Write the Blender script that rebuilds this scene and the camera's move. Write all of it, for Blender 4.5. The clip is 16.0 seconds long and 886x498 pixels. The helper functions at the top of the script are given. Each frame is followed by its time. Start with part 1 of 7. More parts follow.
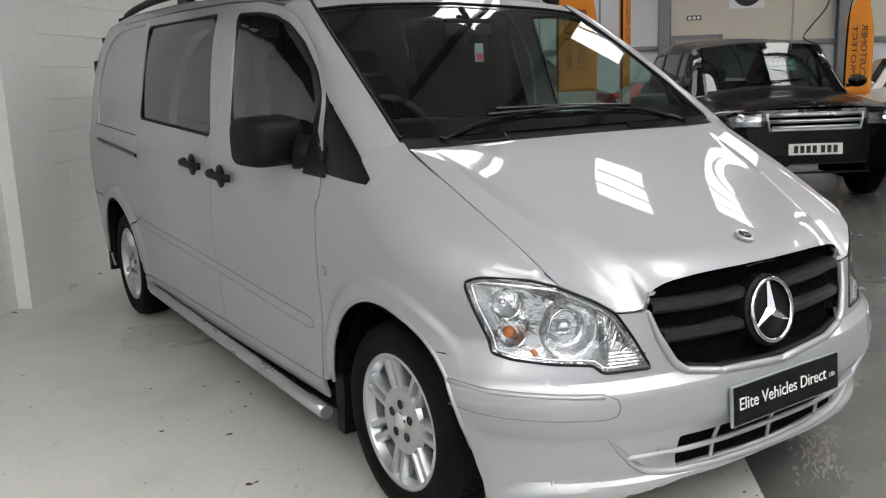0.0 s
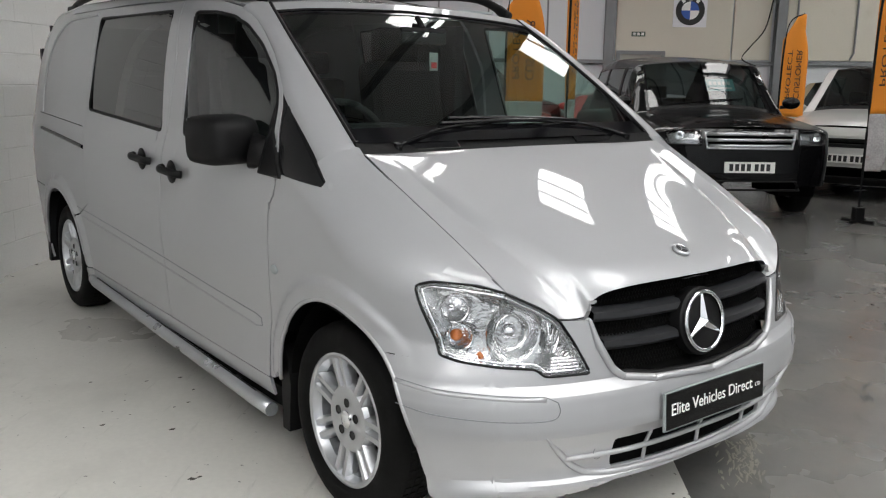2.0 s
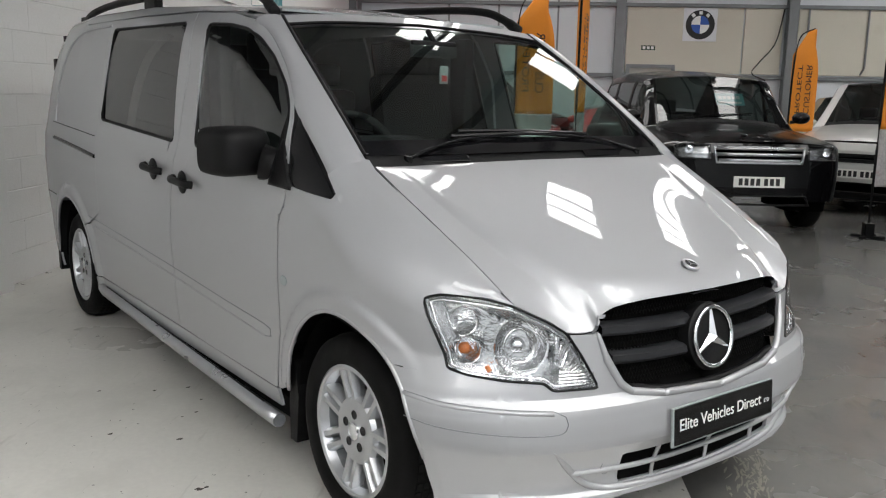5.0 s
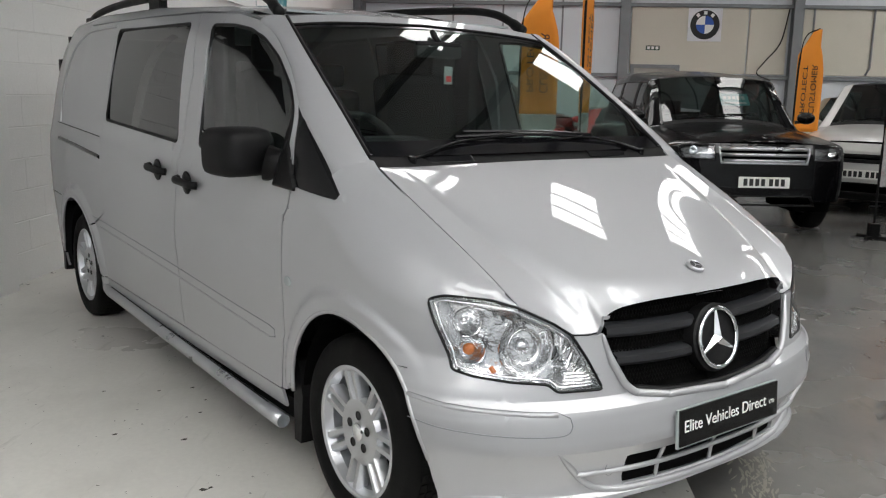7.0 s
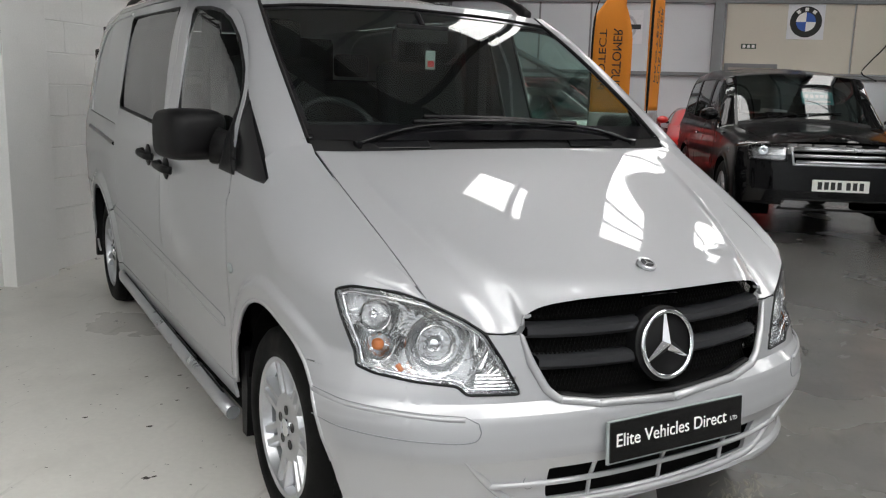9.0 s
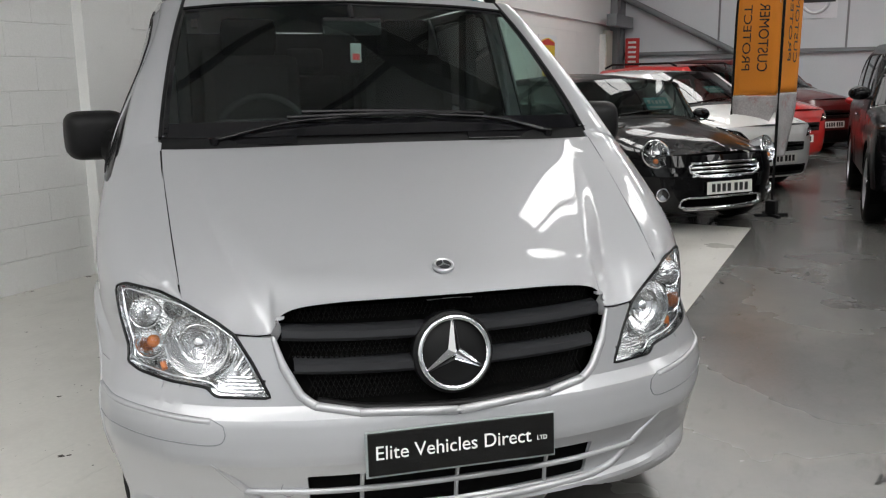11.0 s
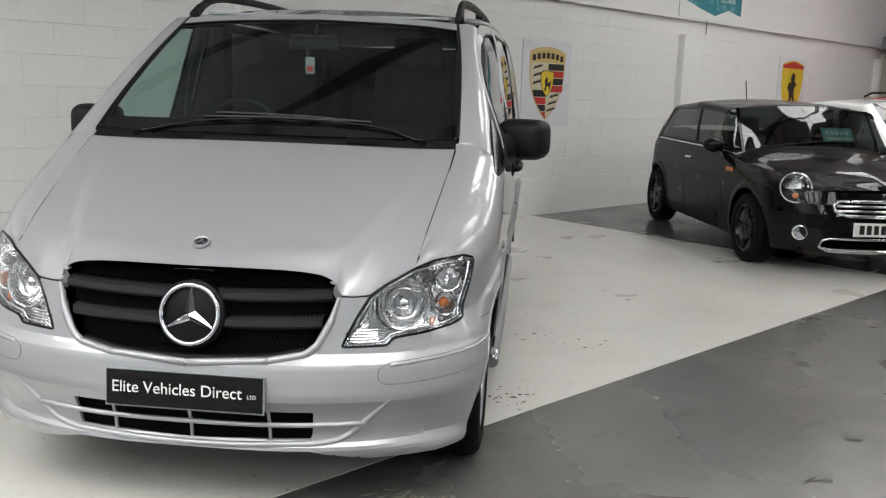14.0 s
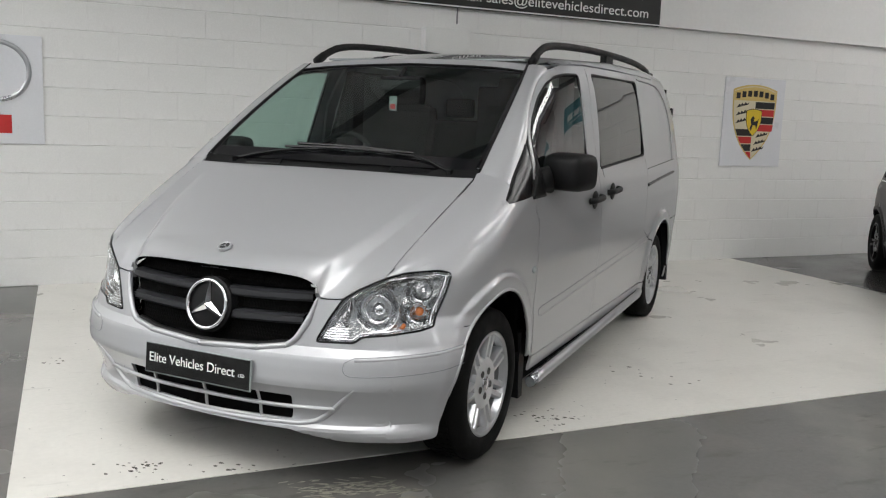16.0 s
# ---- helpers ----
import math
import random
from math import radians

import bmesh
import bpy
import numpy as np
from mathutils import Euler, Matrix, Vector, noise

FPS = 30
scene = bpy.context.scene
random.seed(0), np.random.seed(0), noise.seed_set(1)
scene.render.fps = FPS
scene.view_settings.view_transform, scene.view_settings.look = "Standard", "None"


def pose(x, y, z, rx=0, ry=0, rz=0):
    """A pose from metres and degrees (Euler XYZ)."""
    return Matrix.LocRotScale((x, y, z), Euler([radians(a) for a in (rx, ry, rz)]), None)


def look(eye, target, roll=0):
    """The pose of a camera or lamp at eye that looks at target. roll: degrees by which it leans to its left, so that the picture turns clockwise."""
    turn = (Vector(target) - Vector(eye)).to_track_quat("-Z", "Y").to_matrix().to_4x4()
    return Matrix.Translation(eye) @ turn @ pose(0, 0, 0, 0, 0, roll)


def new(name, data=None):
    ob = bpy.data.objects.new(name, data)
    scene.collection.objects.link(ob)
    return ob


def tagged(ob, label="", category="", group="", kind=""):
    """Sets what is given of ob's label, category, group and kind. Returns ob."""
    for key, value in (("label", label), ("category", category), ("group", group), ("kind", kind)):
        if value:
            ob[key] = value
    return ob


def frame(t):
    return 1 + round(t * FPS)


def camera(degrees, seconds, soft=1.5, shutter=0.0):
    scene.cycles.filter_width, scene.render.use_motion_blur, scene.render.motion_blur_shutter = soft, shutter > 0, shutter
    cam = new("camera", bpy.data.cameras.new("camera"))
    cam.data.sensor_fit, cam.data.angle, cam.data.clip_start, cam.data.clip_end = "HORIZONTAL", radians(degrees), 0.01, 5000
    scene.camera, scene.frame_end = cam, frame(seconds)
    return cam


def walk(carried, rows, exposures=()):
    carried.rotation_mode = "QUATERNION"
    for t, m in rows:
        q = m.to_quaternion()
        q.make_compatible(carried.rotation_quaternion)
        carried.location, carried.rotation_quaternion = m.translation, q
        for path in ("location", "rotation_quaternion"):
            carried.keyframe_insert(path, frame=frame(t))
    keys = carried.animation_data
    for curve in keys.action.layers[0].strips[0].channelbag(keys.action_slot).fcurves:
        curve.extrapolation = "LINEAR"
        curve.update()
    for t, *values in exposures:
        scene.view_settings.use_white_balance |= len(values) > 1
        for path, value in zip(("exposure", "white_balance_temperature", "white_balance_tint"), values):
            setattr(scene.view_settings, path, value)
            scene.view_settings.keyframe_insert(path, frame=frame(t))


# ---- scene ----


# ---- camera and walk ----
cam = camera(54.6, 16.0, soft=1.2)
PATH = [
    (0, (-2.177, -1.405, 1.397), (-1.089, 0.226, 1.005), -2.0),
    (0.5, (-2.236, -1.431, 1.412), (-1.075, 0.149, 1.023), -0.8),
    (1, (-2.245, -1.446, 1.417), (-1.047, 0.107, 1.026), 0.3),
    (1.5, (-2.247, -1.45, 1.416), (-1.016, 0.079, 1.028), 1.0),
    (2, (-2.249, -1.449, 1.418), (-1.047, 0.102, 1.031), 0.8),
    (2.5, (-2.25, -1.451, 1.424), (-1.076, 0.121, 1.037), 0.5),
    (3, (-2.254, -1.457, 1.427), (-1.062, 0.103, 1.044), 0.9),
    (3.5, (-2.255, -1.457, 1.426), (-1.054, 0.099, 1.059), 1.1),
    (6, (-2.254, -1.447, 1.423), (-1.073, 0.126, 1.062), 1.3),
    (6.5, (-2.253, -1.449, 1.423), (-1.074, 0.126, 1.062), 1.3),
    (7, (-2.253, -1.448, 1.425), (-1.071, 0.124, 1.064), 1.2),
    (7.5, (-2.252, -1.45, 1.424), (-1.063, 0.117, 1.063), 1.3),
    (8, (-2.19, -1.474, 1.415), (-1.014, 0.103, 1.055), 1.4),
    (8.5, (-1.945, -1.588, 1.393), (-0.921, 0.091, 1.032), 1.4),
    (9, (-1.724, -1.601, 1.372), (-0.742, 0.103, 1.009), 1.6),
    (9.5, (-1.47, -1.566, 1.369), (-0.507, 0.148, 1.002), 2.0),
    (10, (-1.192, -1.669, 1.36), (-0.333, 0.096, 0.979), 0.5),
    (10.2, (-1.056, -1.732, 1.37), (-0.282, 0.072, 0.985), 0.1),
    (12.3, (0.051, -2.173, 1.397), (0.193, -0.213, 1.027), -0.9),
    (12.5, (0.151, -2.193, 1.401), (0.223, -0.228, 1.036), -0.9),
    (13, (0.474, -2.349, 1.399), (0.479, -0.383, 1.032), -0.6),
    (13.5, (0.762, -2.392, 1.382), (0.683, -0.426, 1.021), 1.2),
    (14, (1.043, -2.392, 1.395), (0.842, -0.435, 1.034), 1.9),
    (14.5, (1.369, -2.471, 1.405), (0.976, -0.541, 1.06), 1.6),
    (15, (1.631, -2.417, 1.384), (1.08, -0.524, 1.044), 1.8),
    (15.5, (1.882, -2.366, 1.387), (1.212, -0.51, 1.06), 2.2),
    (16, (2.184, -2.422, 1.41), (1.34, -0.633, 1.116), 2.1),
]
walk(cam, [(t, look(eye, target, roll)) for t, eye, target, roll in PATH])


# ---- light: daylight through the rooflights of the hall, plus unseen fill panels ----
# The hall's axes: u along the block wall, v out from it into the hall.
HALL_TURN = 49.06
HALL = pose(0, 0, 0, 0, 0, HALL_TURN)
EAVES, RIDGE, RIDGE_V = 4.7, 6.3, 6.0
HALL_U0, HALL_U1, HALL_V0, HALL_V1 = -9.0, 17.0, -4.19, 16.2
# Rooflights and fill panels: middle along the wall, width, start and end out from the wall.
# Placed from reflections, but those at 8.6 and 12.2 are stretched as wall fill.
ROOFLIGHTS_AND_FILL = [(6.5, 1.9, 1.1, 1.85), (5.2, 1.2, -0.55, 0.05), (8.6, 1.4, -3.0, 0.7), (8.8, 2.6, 3.3, 4.15), (12.2, 2.0, -2.8, 2.0)]
# Unseen panels added as fill for the left wall, floor and flank.
ROOFLIGHTS_AND_FILL += [(-4.4, 2.6, -3.4, 5.4), (-7.6, 2.2, -3.4, 5.4)]
# Unseen panels added as fill overhead and on the far slope.
ROOFLIGHTS_AND_FILL += [(-0.8, 4.2, 1.5, 5.7), (-6.8, 2.0, 6.6, 12.0), (-0.6, 2.4, 6.4, 9.0), (6.7, 2.0, 6.6, 12.0), (13.2, 2.0, 7.0, 15.0)]
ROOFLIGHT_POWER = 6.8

world = bpy.data.worlds.new("world")
scene.world = world
world.use_nodes = True
bg = world.node_tree.nodes["Background"]
sky = world.node_tree.nodes.new("ShaderNodeTexSky")
sky.sky_type, sky.sun_disc = "NISHITA", False
sky.sun_elevation, sky.sun_rotation = radians(40), radians(150)
world.node_tree.links.new(sky.outputs[0], bg.inputs[0])
bg.inputs[1].default_value = 0.1
scene.view_settings.exposure = 0.0


def hall(u, v, z=0.0):
    """World place of a point given along and out from the block wall."""
    return HALL @ Vector((u, -v, z))


def roof_z(v):
    """Underside of the hall's roof above the line v."""
    if v < RIDGE_V:
        return EAVES + (RIDGE - EAVES) * (v - HALL_V0) / (RIDGE_V - HALL_V0)
    return EAVES + (RIDGE - EAVES) * (HALL_V1 - v) / (HALL_V1 - RIDGE_V)


# ---- materials ----
def surface(name, colour, rough=0.5, metal=0.0, vary=0.12, scale=6.0, fine=60.0, bump=0.0, coat=0.0, coat_rough=0.05,
            dark=None, patch=0.0, patch_scale=1.2, spec=0.5, per_piece=0.0, rough_vary=0.12):
    """Principled material with colour and gloss that vary at two scales, a fine relief, and worn or soiled patches of a second colour."""
    m = bpy.data.materials.new(name)
    m.use_nodes = True
    nt = m.node_tree
    n, l = nt.nodes, nt.links
    b = n["Principled BSDF"]
    tc = n.new("ShaderNodeTexCoord")
    n1, n2 = n.new("ShaderNodeTexNoise"), n.new("ShaderNodeTexNoise")
    n1.inputs["Scale"].default_value, n1.inputs["Detail"].default_value = scale, 5
    n2.inputs["Scale"].default_value, n2.inputs["Detail"].default_value = fine, 3
    l.new(tc.outputs["Object"], n1.inputs["Vector"])
    l.new(tc.outputs["Object"], n2.inputs["Vector"])
    add = n.new("ShaderNodeMath")
    add.operation = "ADD"
    l.new(n1.outputs[0], add.inputs[0])
    l.new(n2.outputs[0], add.inputs[1])
    val = n.new("ShaderNodeMapRange")
    val.inputs["From Min"].default_value, val.inputs["From Max"].default_value = 0.6, 1.4
    val.inputs["To Min"].default_value, val.inputs["To Max"].default_value = 1 - vary, 1 + vary
    l.new(add.outputs[0], val.inputs["Value"])
    last = val.outputs[0]
    if per_piece:
        info = n.new("ShaderNodeObjectInfo")
        pr = n.new("ShaderNodeMapRange")
        pr.inputs["To Min"].default_value, pr.inputs["To Max"].default_value = 1 - per_piece, 1 + per_piece
        l.new(info.outputs["Random"], pr.inputs["Value"])
        mul = n.new("ShaderNodeMath")
        mul.operation = "MULTIPLY"
        l.new(last, mul.inputs[0])
        l.new(pr.outputs[0], mul.inputs[1])
        last = mul.outputs[0]
    scl = n.new("ShaderNodeVectorMath")
    scl.operation = "SCALE"
    scl.inputs[0].default_value = colour[:3]
    l.new(last, scl.inputs["Scale"])
    col = scl.outputs[0]
    if dark is not None:
        n3 = n.new("ShaderNodeTexNoise")
        n3.inputs["Scale"].default_value, n3.inputs["Detail"].default_value, n3.inputs["Roughness"].default_value = patch_scale, 8, 0.65
        l.new(tc.outputs["Object"], n3.inputs["Vector"])
        rr = n.new("ShaderNodeMapRange")
        rr.inputs["From Min"].default_value, rr.inputs["From Max"].default_value = 0.62 - patch * 0.25, 0.78 - patch * 0.2
        l.new(n3.outputs[0], rr.inputs["Value"])
        mx = n.new("ShaderNodeMix")
        mx.data_type = "RGBA"
        mx.inputs["B"].default_value = (*dark[:3], 1)
        mx.inputs[7].default_value = (*dark[:3], 1)
        l.new(rr.outputs[0], mx.inputs[0])
        l.new(col, mx.inputs[6])
        col = mx.outputs[2]
    l.new(col, b.inputs["Base Color"])
    rv = n.new("ShaderNodeMapRange")
    rv.inputs["From Min"].default_value, rv.inputs["From Max"].default_value = 0.3, 0.7
    rv.inputs["To Min"].default_value, rv.inputs["To Max"].default_value = max(rough * (1 - rough_vary), 0), min(rough * (1 + rough_vary), 1)
    l.new(n1.outputs[0], rv.inputs["Value"])
    l.new(rv.outputs[0], b.inputs["Roughness"])
    b.inputs["Metallic"].default_value = metal
    b.inputs["Specular IOR Level"].default_value = spec
    b.inputs["Coat Weight"].default_value, b.inputs["Coat Roughness"].default_value = coat, coat_rough
    if bump:
        bp = n.new("ShaderNodeBump")
        bp.inputs["Strength"].default_value, bp.inputs["Distance"].default_value = min(1.0, bump), 0.004
        l.new(n2.outputs[0], bp.inputs["Height"])
        l.new(bp.outputs[0], b.inputs["Normal"])
    return m


def glowing(name, colour, strength):
    m = bpy.data.materials.new(name)
    m.use_nodes = True
    b = m.node_tree.nodes["Principled BSDF"]
    b.inputs["Base Color"].default_value = (*colour, 1)
    b.inputs["Emission Color"].default_value = (*colour, 1)
    b.inputs["Emission Strength"].default_value = strength
    return m


def pane(name, tint, gloss_ior=1.5, rough=0.0, gloss=1.0):
    """Thin glass: tinted see-through with a mirror-like face whose strength grows at a slant."""
    m = bpy.data.materials.new(name)
    m.use_nodes = True
    nt = m.node_tree
    n, l = nt.nodes, nt.links
    n.remove(n["Principled BSDF"])
    tr, gl, mx, lw = n.new("ShaderNodeBsdfTransparent"), n.new("ShaderNodeBsdfGlossy"), n.new("ShaderNodeMixShader"), n.new("ShaderNodeLayerWeight")
    tr.inputs[0].default_value = (*tint, 1)
    gl.inputs["Color"].default_value = (gloss, gloss, gloss, 1)
    gl.inputs["Roughness"].default_value = rough
    lw.inputs[0].default_value = 0.5
    f0 = 1.5 * ((gloss_ior - 1) / (gloss_ior + 1)) ** 2
    pw, ma = n.new("ShaderNodeMath"), n.new("ShaderNodeMath")
    pw.operation, ma.operation = "POWER", "MULTIPLY_ADD"
    pw.inputs[1].default_value, ma.inputs[1].default_value, ma.inputs[2].default_value = 5.0, 1 - f0, f0
    l.new(lw.outputs["Facing"], pw.inputs[0])
    l.new(pw.outputs[0], ma.inputs[0])
    l.new(ma.outputs[0], mx.inputs[0])
    l.new(tr.outputs[0], mx.inputs[1])
    l.new(gl.outputs[0], mx.inputs[2])
    l.new(mx.outputs[0], n["Material Output"].inputs[0])
    return m


M_BLOCK = surface("painted blockwork", (0.80, 0.80, 0.785), 0.6, vary=0.04, scale=3, fine=90, bump=0.3, dark=(0.68, 0.675, 0.66), patch=0.1, patch_scale=2.5, per_piece=0.008)
M_LINING = surface("white wall lining", (0.80, 0.80, 0.79), 0.45, vary=0.03, scale=1.5, fine=30, bump=0.05)
M_CLAD = surface("grey white cladding", (0.62, 0.65, 0.68), 0.45, vary=0.04, scale=1.0, fine=40)
M_BEIGE = surface("cream panel", (0.58, 0.55, 0.47), 0.5, vary=0.05, scale=1.0, fine=40, dark=(0.52, 0.48, 0.40), patch=0.1)
M_STEEL = surface("grey painted steel", (0.20, 0.21, 0.22), 0.5, metal=0.2, vary=0.15, scale=4, fine=80)
M_WHITEFLOOR = surface("white floor paint", (0.67, 0.655, 0.615), 0.32, vary=0.06, scale=1.2, fine=40, rough_vary=0.2)
M_GREYFLOOR = surface("grey floor paint", (0.105, 0.104, 0.100), 0.25, vary=0.10, scale=0.8, fine=40, rough_vary=0.25)
M_DARKFLOOR = surface("dark grey floor paint", (0.10, 0.10, 0.10), 0.22, vary=0.15, scale=1.5, fine=16, bump=0.05, rough_vary=0.4)
M_ROOFGLOW = glowing("glowing roof light and fill panel", (1.0, 0.99, 0.97), ROOFLIGHT_POWER)
M_ROOF = surface("pale roof sheeting", (0.80, 0.81, 0.82), 0.6, vary=0.1, scale=1.0, fine=20)


def soiled(m, scale, low, high, colour, stretch=(1, 1, 1), turn=0.0):
    """Marks of dirt laid over the base colour: specks, or drawn-out scuffs where stretched."""
    n, l = m.node_tree.nodes, m.node_tree.links
    b = n["Principled BSDF"]
    was = b.inputs["Base Color"].links[0].from_socket
    tc, mp, nz, rr, mx = n.new("ShaderNodeTexCoord"), n.new("ShaderNodeMapping"), n.new("ShaderNodeTexNoise"), n.new("ShaderNodeMapRange"), n.new("ShaderNodeMix")
    mp.inputs["Scale"].default_value = stretch
    mp.inputs["Rotation"].default_value = (0, 0, turn)
    nz.inputs["Scale"].default_value, nz.inputs["Detail"].default_value, nz.inputs["Roughness"].default_value = scale, 4, 0.6
    rr.inputs["From Min"].default_value, rr.inputs["From Max"].default_value = low, high
    mx.data_type = "RGBA"
    mx.inputs[7].default_value = (*colour, 1)
    l.new(tc.outputs["Object"], mp.inputs["Vector"])
    l.new(mp.outputs[0], nz.inputs["Vector"])
    l.new(nz.outputs[0], rr.inputs["Value"])
    l.new(rr.outputs[0], mx.inputs[0])
    l.new(was, mx.inputs[6])
    l.new(mx.outputs[2], b.inputs["Base Color"])


soiled(M_WHITEFLOOR, 1.3, 0.50, 0.95, (0.47, 0.455, 0.42))
soiled(M_WHITEFLOOR, 2.4, 0.62, 0.90, (0.34, 0.33, 0.30), (1, 7, 1), 0.5)
soiled(M_WHITEFLOOR, 30.0, 0.70, 0.72, (0.09, 0.085, 0.075))
soiled(M_GREYFLOOR, 0.9, 0.46, 0.85, (0.185, 0.178, 0.158))
soiled(M_GREYFLOOR, 3.5, 0.58, 0.80, (0.075, 0.073, 0.068), (1, 3, 1), 0.9)
soiled(M_GREYFLOOR, 34.0, 0.70, 0.72, (0.06, 0.058, 0.052))


M_PAINT = surface("silver metallic paint", (0.435, 0.441, 0.457), 0.46, metal=0.45, vary=0.015, scale=2, fine=900, coat=1.0, coat_rough=0.015, rough_vary=0.05)
M_TRIM = surface("black textured plastic", (0.006, 0.006, 0.0065), 0.5, vary=0.15, scale=8, fine=400, bump=0.15, spec=0.2)
M_GLOSSBLACK = surface("gloss black plastic", (0.005, 0.005, 0.006), 0.2, vary=0.1, spec=0.3)
M_RUBBER = surface("tyre rubber", (0.005, 0.005, 0.005), 0.7, vary=0.2, scale=14, fine=160, bump=0.2, dark=(0.012, 0.0115, 0.011), patch=0.1, patch_scale=9, spec=0.12)
# Near-black for undersides and joints; also puts the shade of hollows into colour.
M_VOID = surface("dark underside and shaded hollow", (0.004, 0.004, 0.004), 0.9, vary=0.2, spec=0.05)
M_CHROME = surface("polished chrome", (0.85, 0.86, 0.88), 0.07, metal=1.0, vary=0.02, rough_vary=0.3)
M_ALLOY = surface("silver painted alloy", (0.52, 0.53, 0.55), 0.33, metal=0.8, vary=0.05, scale=20, fine=200, coat=0.4)
M_STEP = surface("brushed aluminium tube", (0.50, 0.51, 0.53), 0.3, metal=0.9, vary=0.05, scale=5, fine=300)
M_REFLECTOR = surface("faceted lamp reflector", (0.78, 0.785, 0.79), 0.13, metal=1.0, vary=0.04, scale=60, fine=70, bump=0.6)
M_AMBER = surface("amber lamp plastic", (0.55, 0.17, 0.05), 0.2, vary=0.1, scale=60, fine=200)
M_GREYSLAT = surface("satin graphite slat", (0.03, 0.031, 0.034), 0.36, metal=0.25, vary=0.05, spec=0.4)
M_FABRIC = surface("dark seat fabric", (0.008, 0.008, 0.0085), 0.9, vary=0.2, scale=20, fine=120, spec=0.1)
M_DASH = surface("dark dashboard plastic", (0.010, 0.010, 0.011), 0.65, vary=0.15, scale=10, fine=300, bump=0.2, spec=0.2)
M_PALE = surface("pale grey cabin lining", (0.30, 0.33, 0.33), 0.8, vary=0.08)
M_PLATEBLACK = surface("black show plate", (0.006, 0.006, 0.006), 0.22, vary=0.1, spec=0.4)
M_WHITE = surface("white print", (0.80, 0.80, 0.78), 0.5, vary=0.03)
M_RED = surface("red print", (0.55, 0.03, 0.03), 0.45, vary=0.06)
M_SCREEN = pane("green tinted windscreen", (0.66, 0.82, 0.76), 1.5)
M_SIDEGLASS = pane("side glass", (0.66, 0.80, 0.75), 1.75)
M_PRIVACY = pane("dark privacy glass", (0.055, 0.055, 0.055), 1.75)
M_LENS = pane("clear lamp lens", (0.97, 0.975, 0.98), 1.45)
M_FRIT = surface("black glass edge", (0.005, 0.005, 0.006), 0.08, vary=0.05)

M_GRILLEMESH = surface("black grille mesh", (0.003, 0.003, 0.003), 0.6, vary=0.1, spec=0.06)
M_LAMPBACK = surface("smoked lamp reflector", (0.42, 0.43, 0.44), 0.22, metal=0.9, vary=0.2, scale=40, fine=60, bump=0.6)


# ---- builders ----
def mesh_of(name, verts, faces, smooth=True):
    me = bpy.data.meshes.new(name)
    me.from_pydata([tuple(v) for v in verts], [], [tuple(f) for f in faces])
    me.validate()
    bm = bmesh.new()
    bm.from_mesh(me)
    bmesh.ops.recalc_face_normals(bm, faces=bm.faces)
    bm.to_mesh(me)
    bm.free()
    if smooth:
        me.shade_smooth()
    return me


def link(name, me, material, parent=None, label="", m=None):
    ob = new(name, me)
    if material is not None and not me.materials:
        me.materials.append(material)
    if parent is not None:
        ob.parent = parent
    if m is not None:
        ob.matrix_basis = m
    if label:
        ob["label"] = label
    return ob


def part(name, bm, material, parent=None, label="", smooth=False, m=None, angle=None):
    """A bmesh as one mesh object under a thing or under a part."""
    bmesh.ops.recalc_face_normals(bm, faces=bm.faces)
    me = bpy.data.meshes.new(name)
    bm.to_mesh(me)
    bm.free()
    if smooth:
        me.shade_smooth()
        if angle:
            me.set_sharp_from_angle(angle=radians(angle))
    return link(name, me, material, parent, label, m)


def thing(name, m, label, category, group=""):
    ob = new(name)
    ob.matrix_basis = m
    ob.empty_display_size = 0.2
    return tagged(ob, label, category, group)


def box(bm, x0, x1, y0, y1, z0, z1, bevel=0.0, m=None):
    made = bmesh.ops.create_cube(bm, size=1)["verts"]
    for v in made:
        v.co = Vector((x0 + (v.co.x + 0.5) * (x1 - x0), y0 + (v.co.y + 0.5) * (y1 - y0), z0 + (v.co.z + 0.5) * (z1 - z0)))
    if bevel:
        es = list({e for v in made for e in v.link_edges})
        out = bmesh.ops.bevel(bm, geom=es, offset=bevel, segments=2, affect="EDGES", profile=0.6)
        made = list({v for f in out["faces"] for v in f.verts} | {v for v in made if v.is_valid})
    if m is not None:
        bmesh.ops.transform(bm, matrix=m, verts=made)
    return made


def boxed(x0, x1, y0, y1, z0, z1, bevel=0.0, m=None):
    bm = bmesh.new()
    box(bm, x0, x1, y0, y1, z0, z1, bevel, m)
    return bm


def disc(bm, r, depth, m, seg=32, r2=None):
    bmesh.ops.create_cone(bm, cap_ends=True, segments=seg, radius1=r, radius2=r if r2 is None else r2, depth=depth, matrix=m)


def lathe(bm, rings, seg=40, m=Matrix.Identity(4), closed=False):
    """Rings of (radius, height) turned round z."""
    rows = []
    for r, h in rings:
        rows.append([bm.verts.new(m @ Vector((r * math.cos(2 * math.pi * k / seg), r * math.sin(2 * math.pi * k / seg), h))) for k in range(seg)])
    pairs = list(zip(rows, rows[1:])) + ([(rows[-1], rows[0])] if closed else [])
    for a, b in pairs:
        for k in range(seg):
            bm.faces.new((a[k], a[(k + 1) % seg], b[(k + 1) % seg], b[k]))


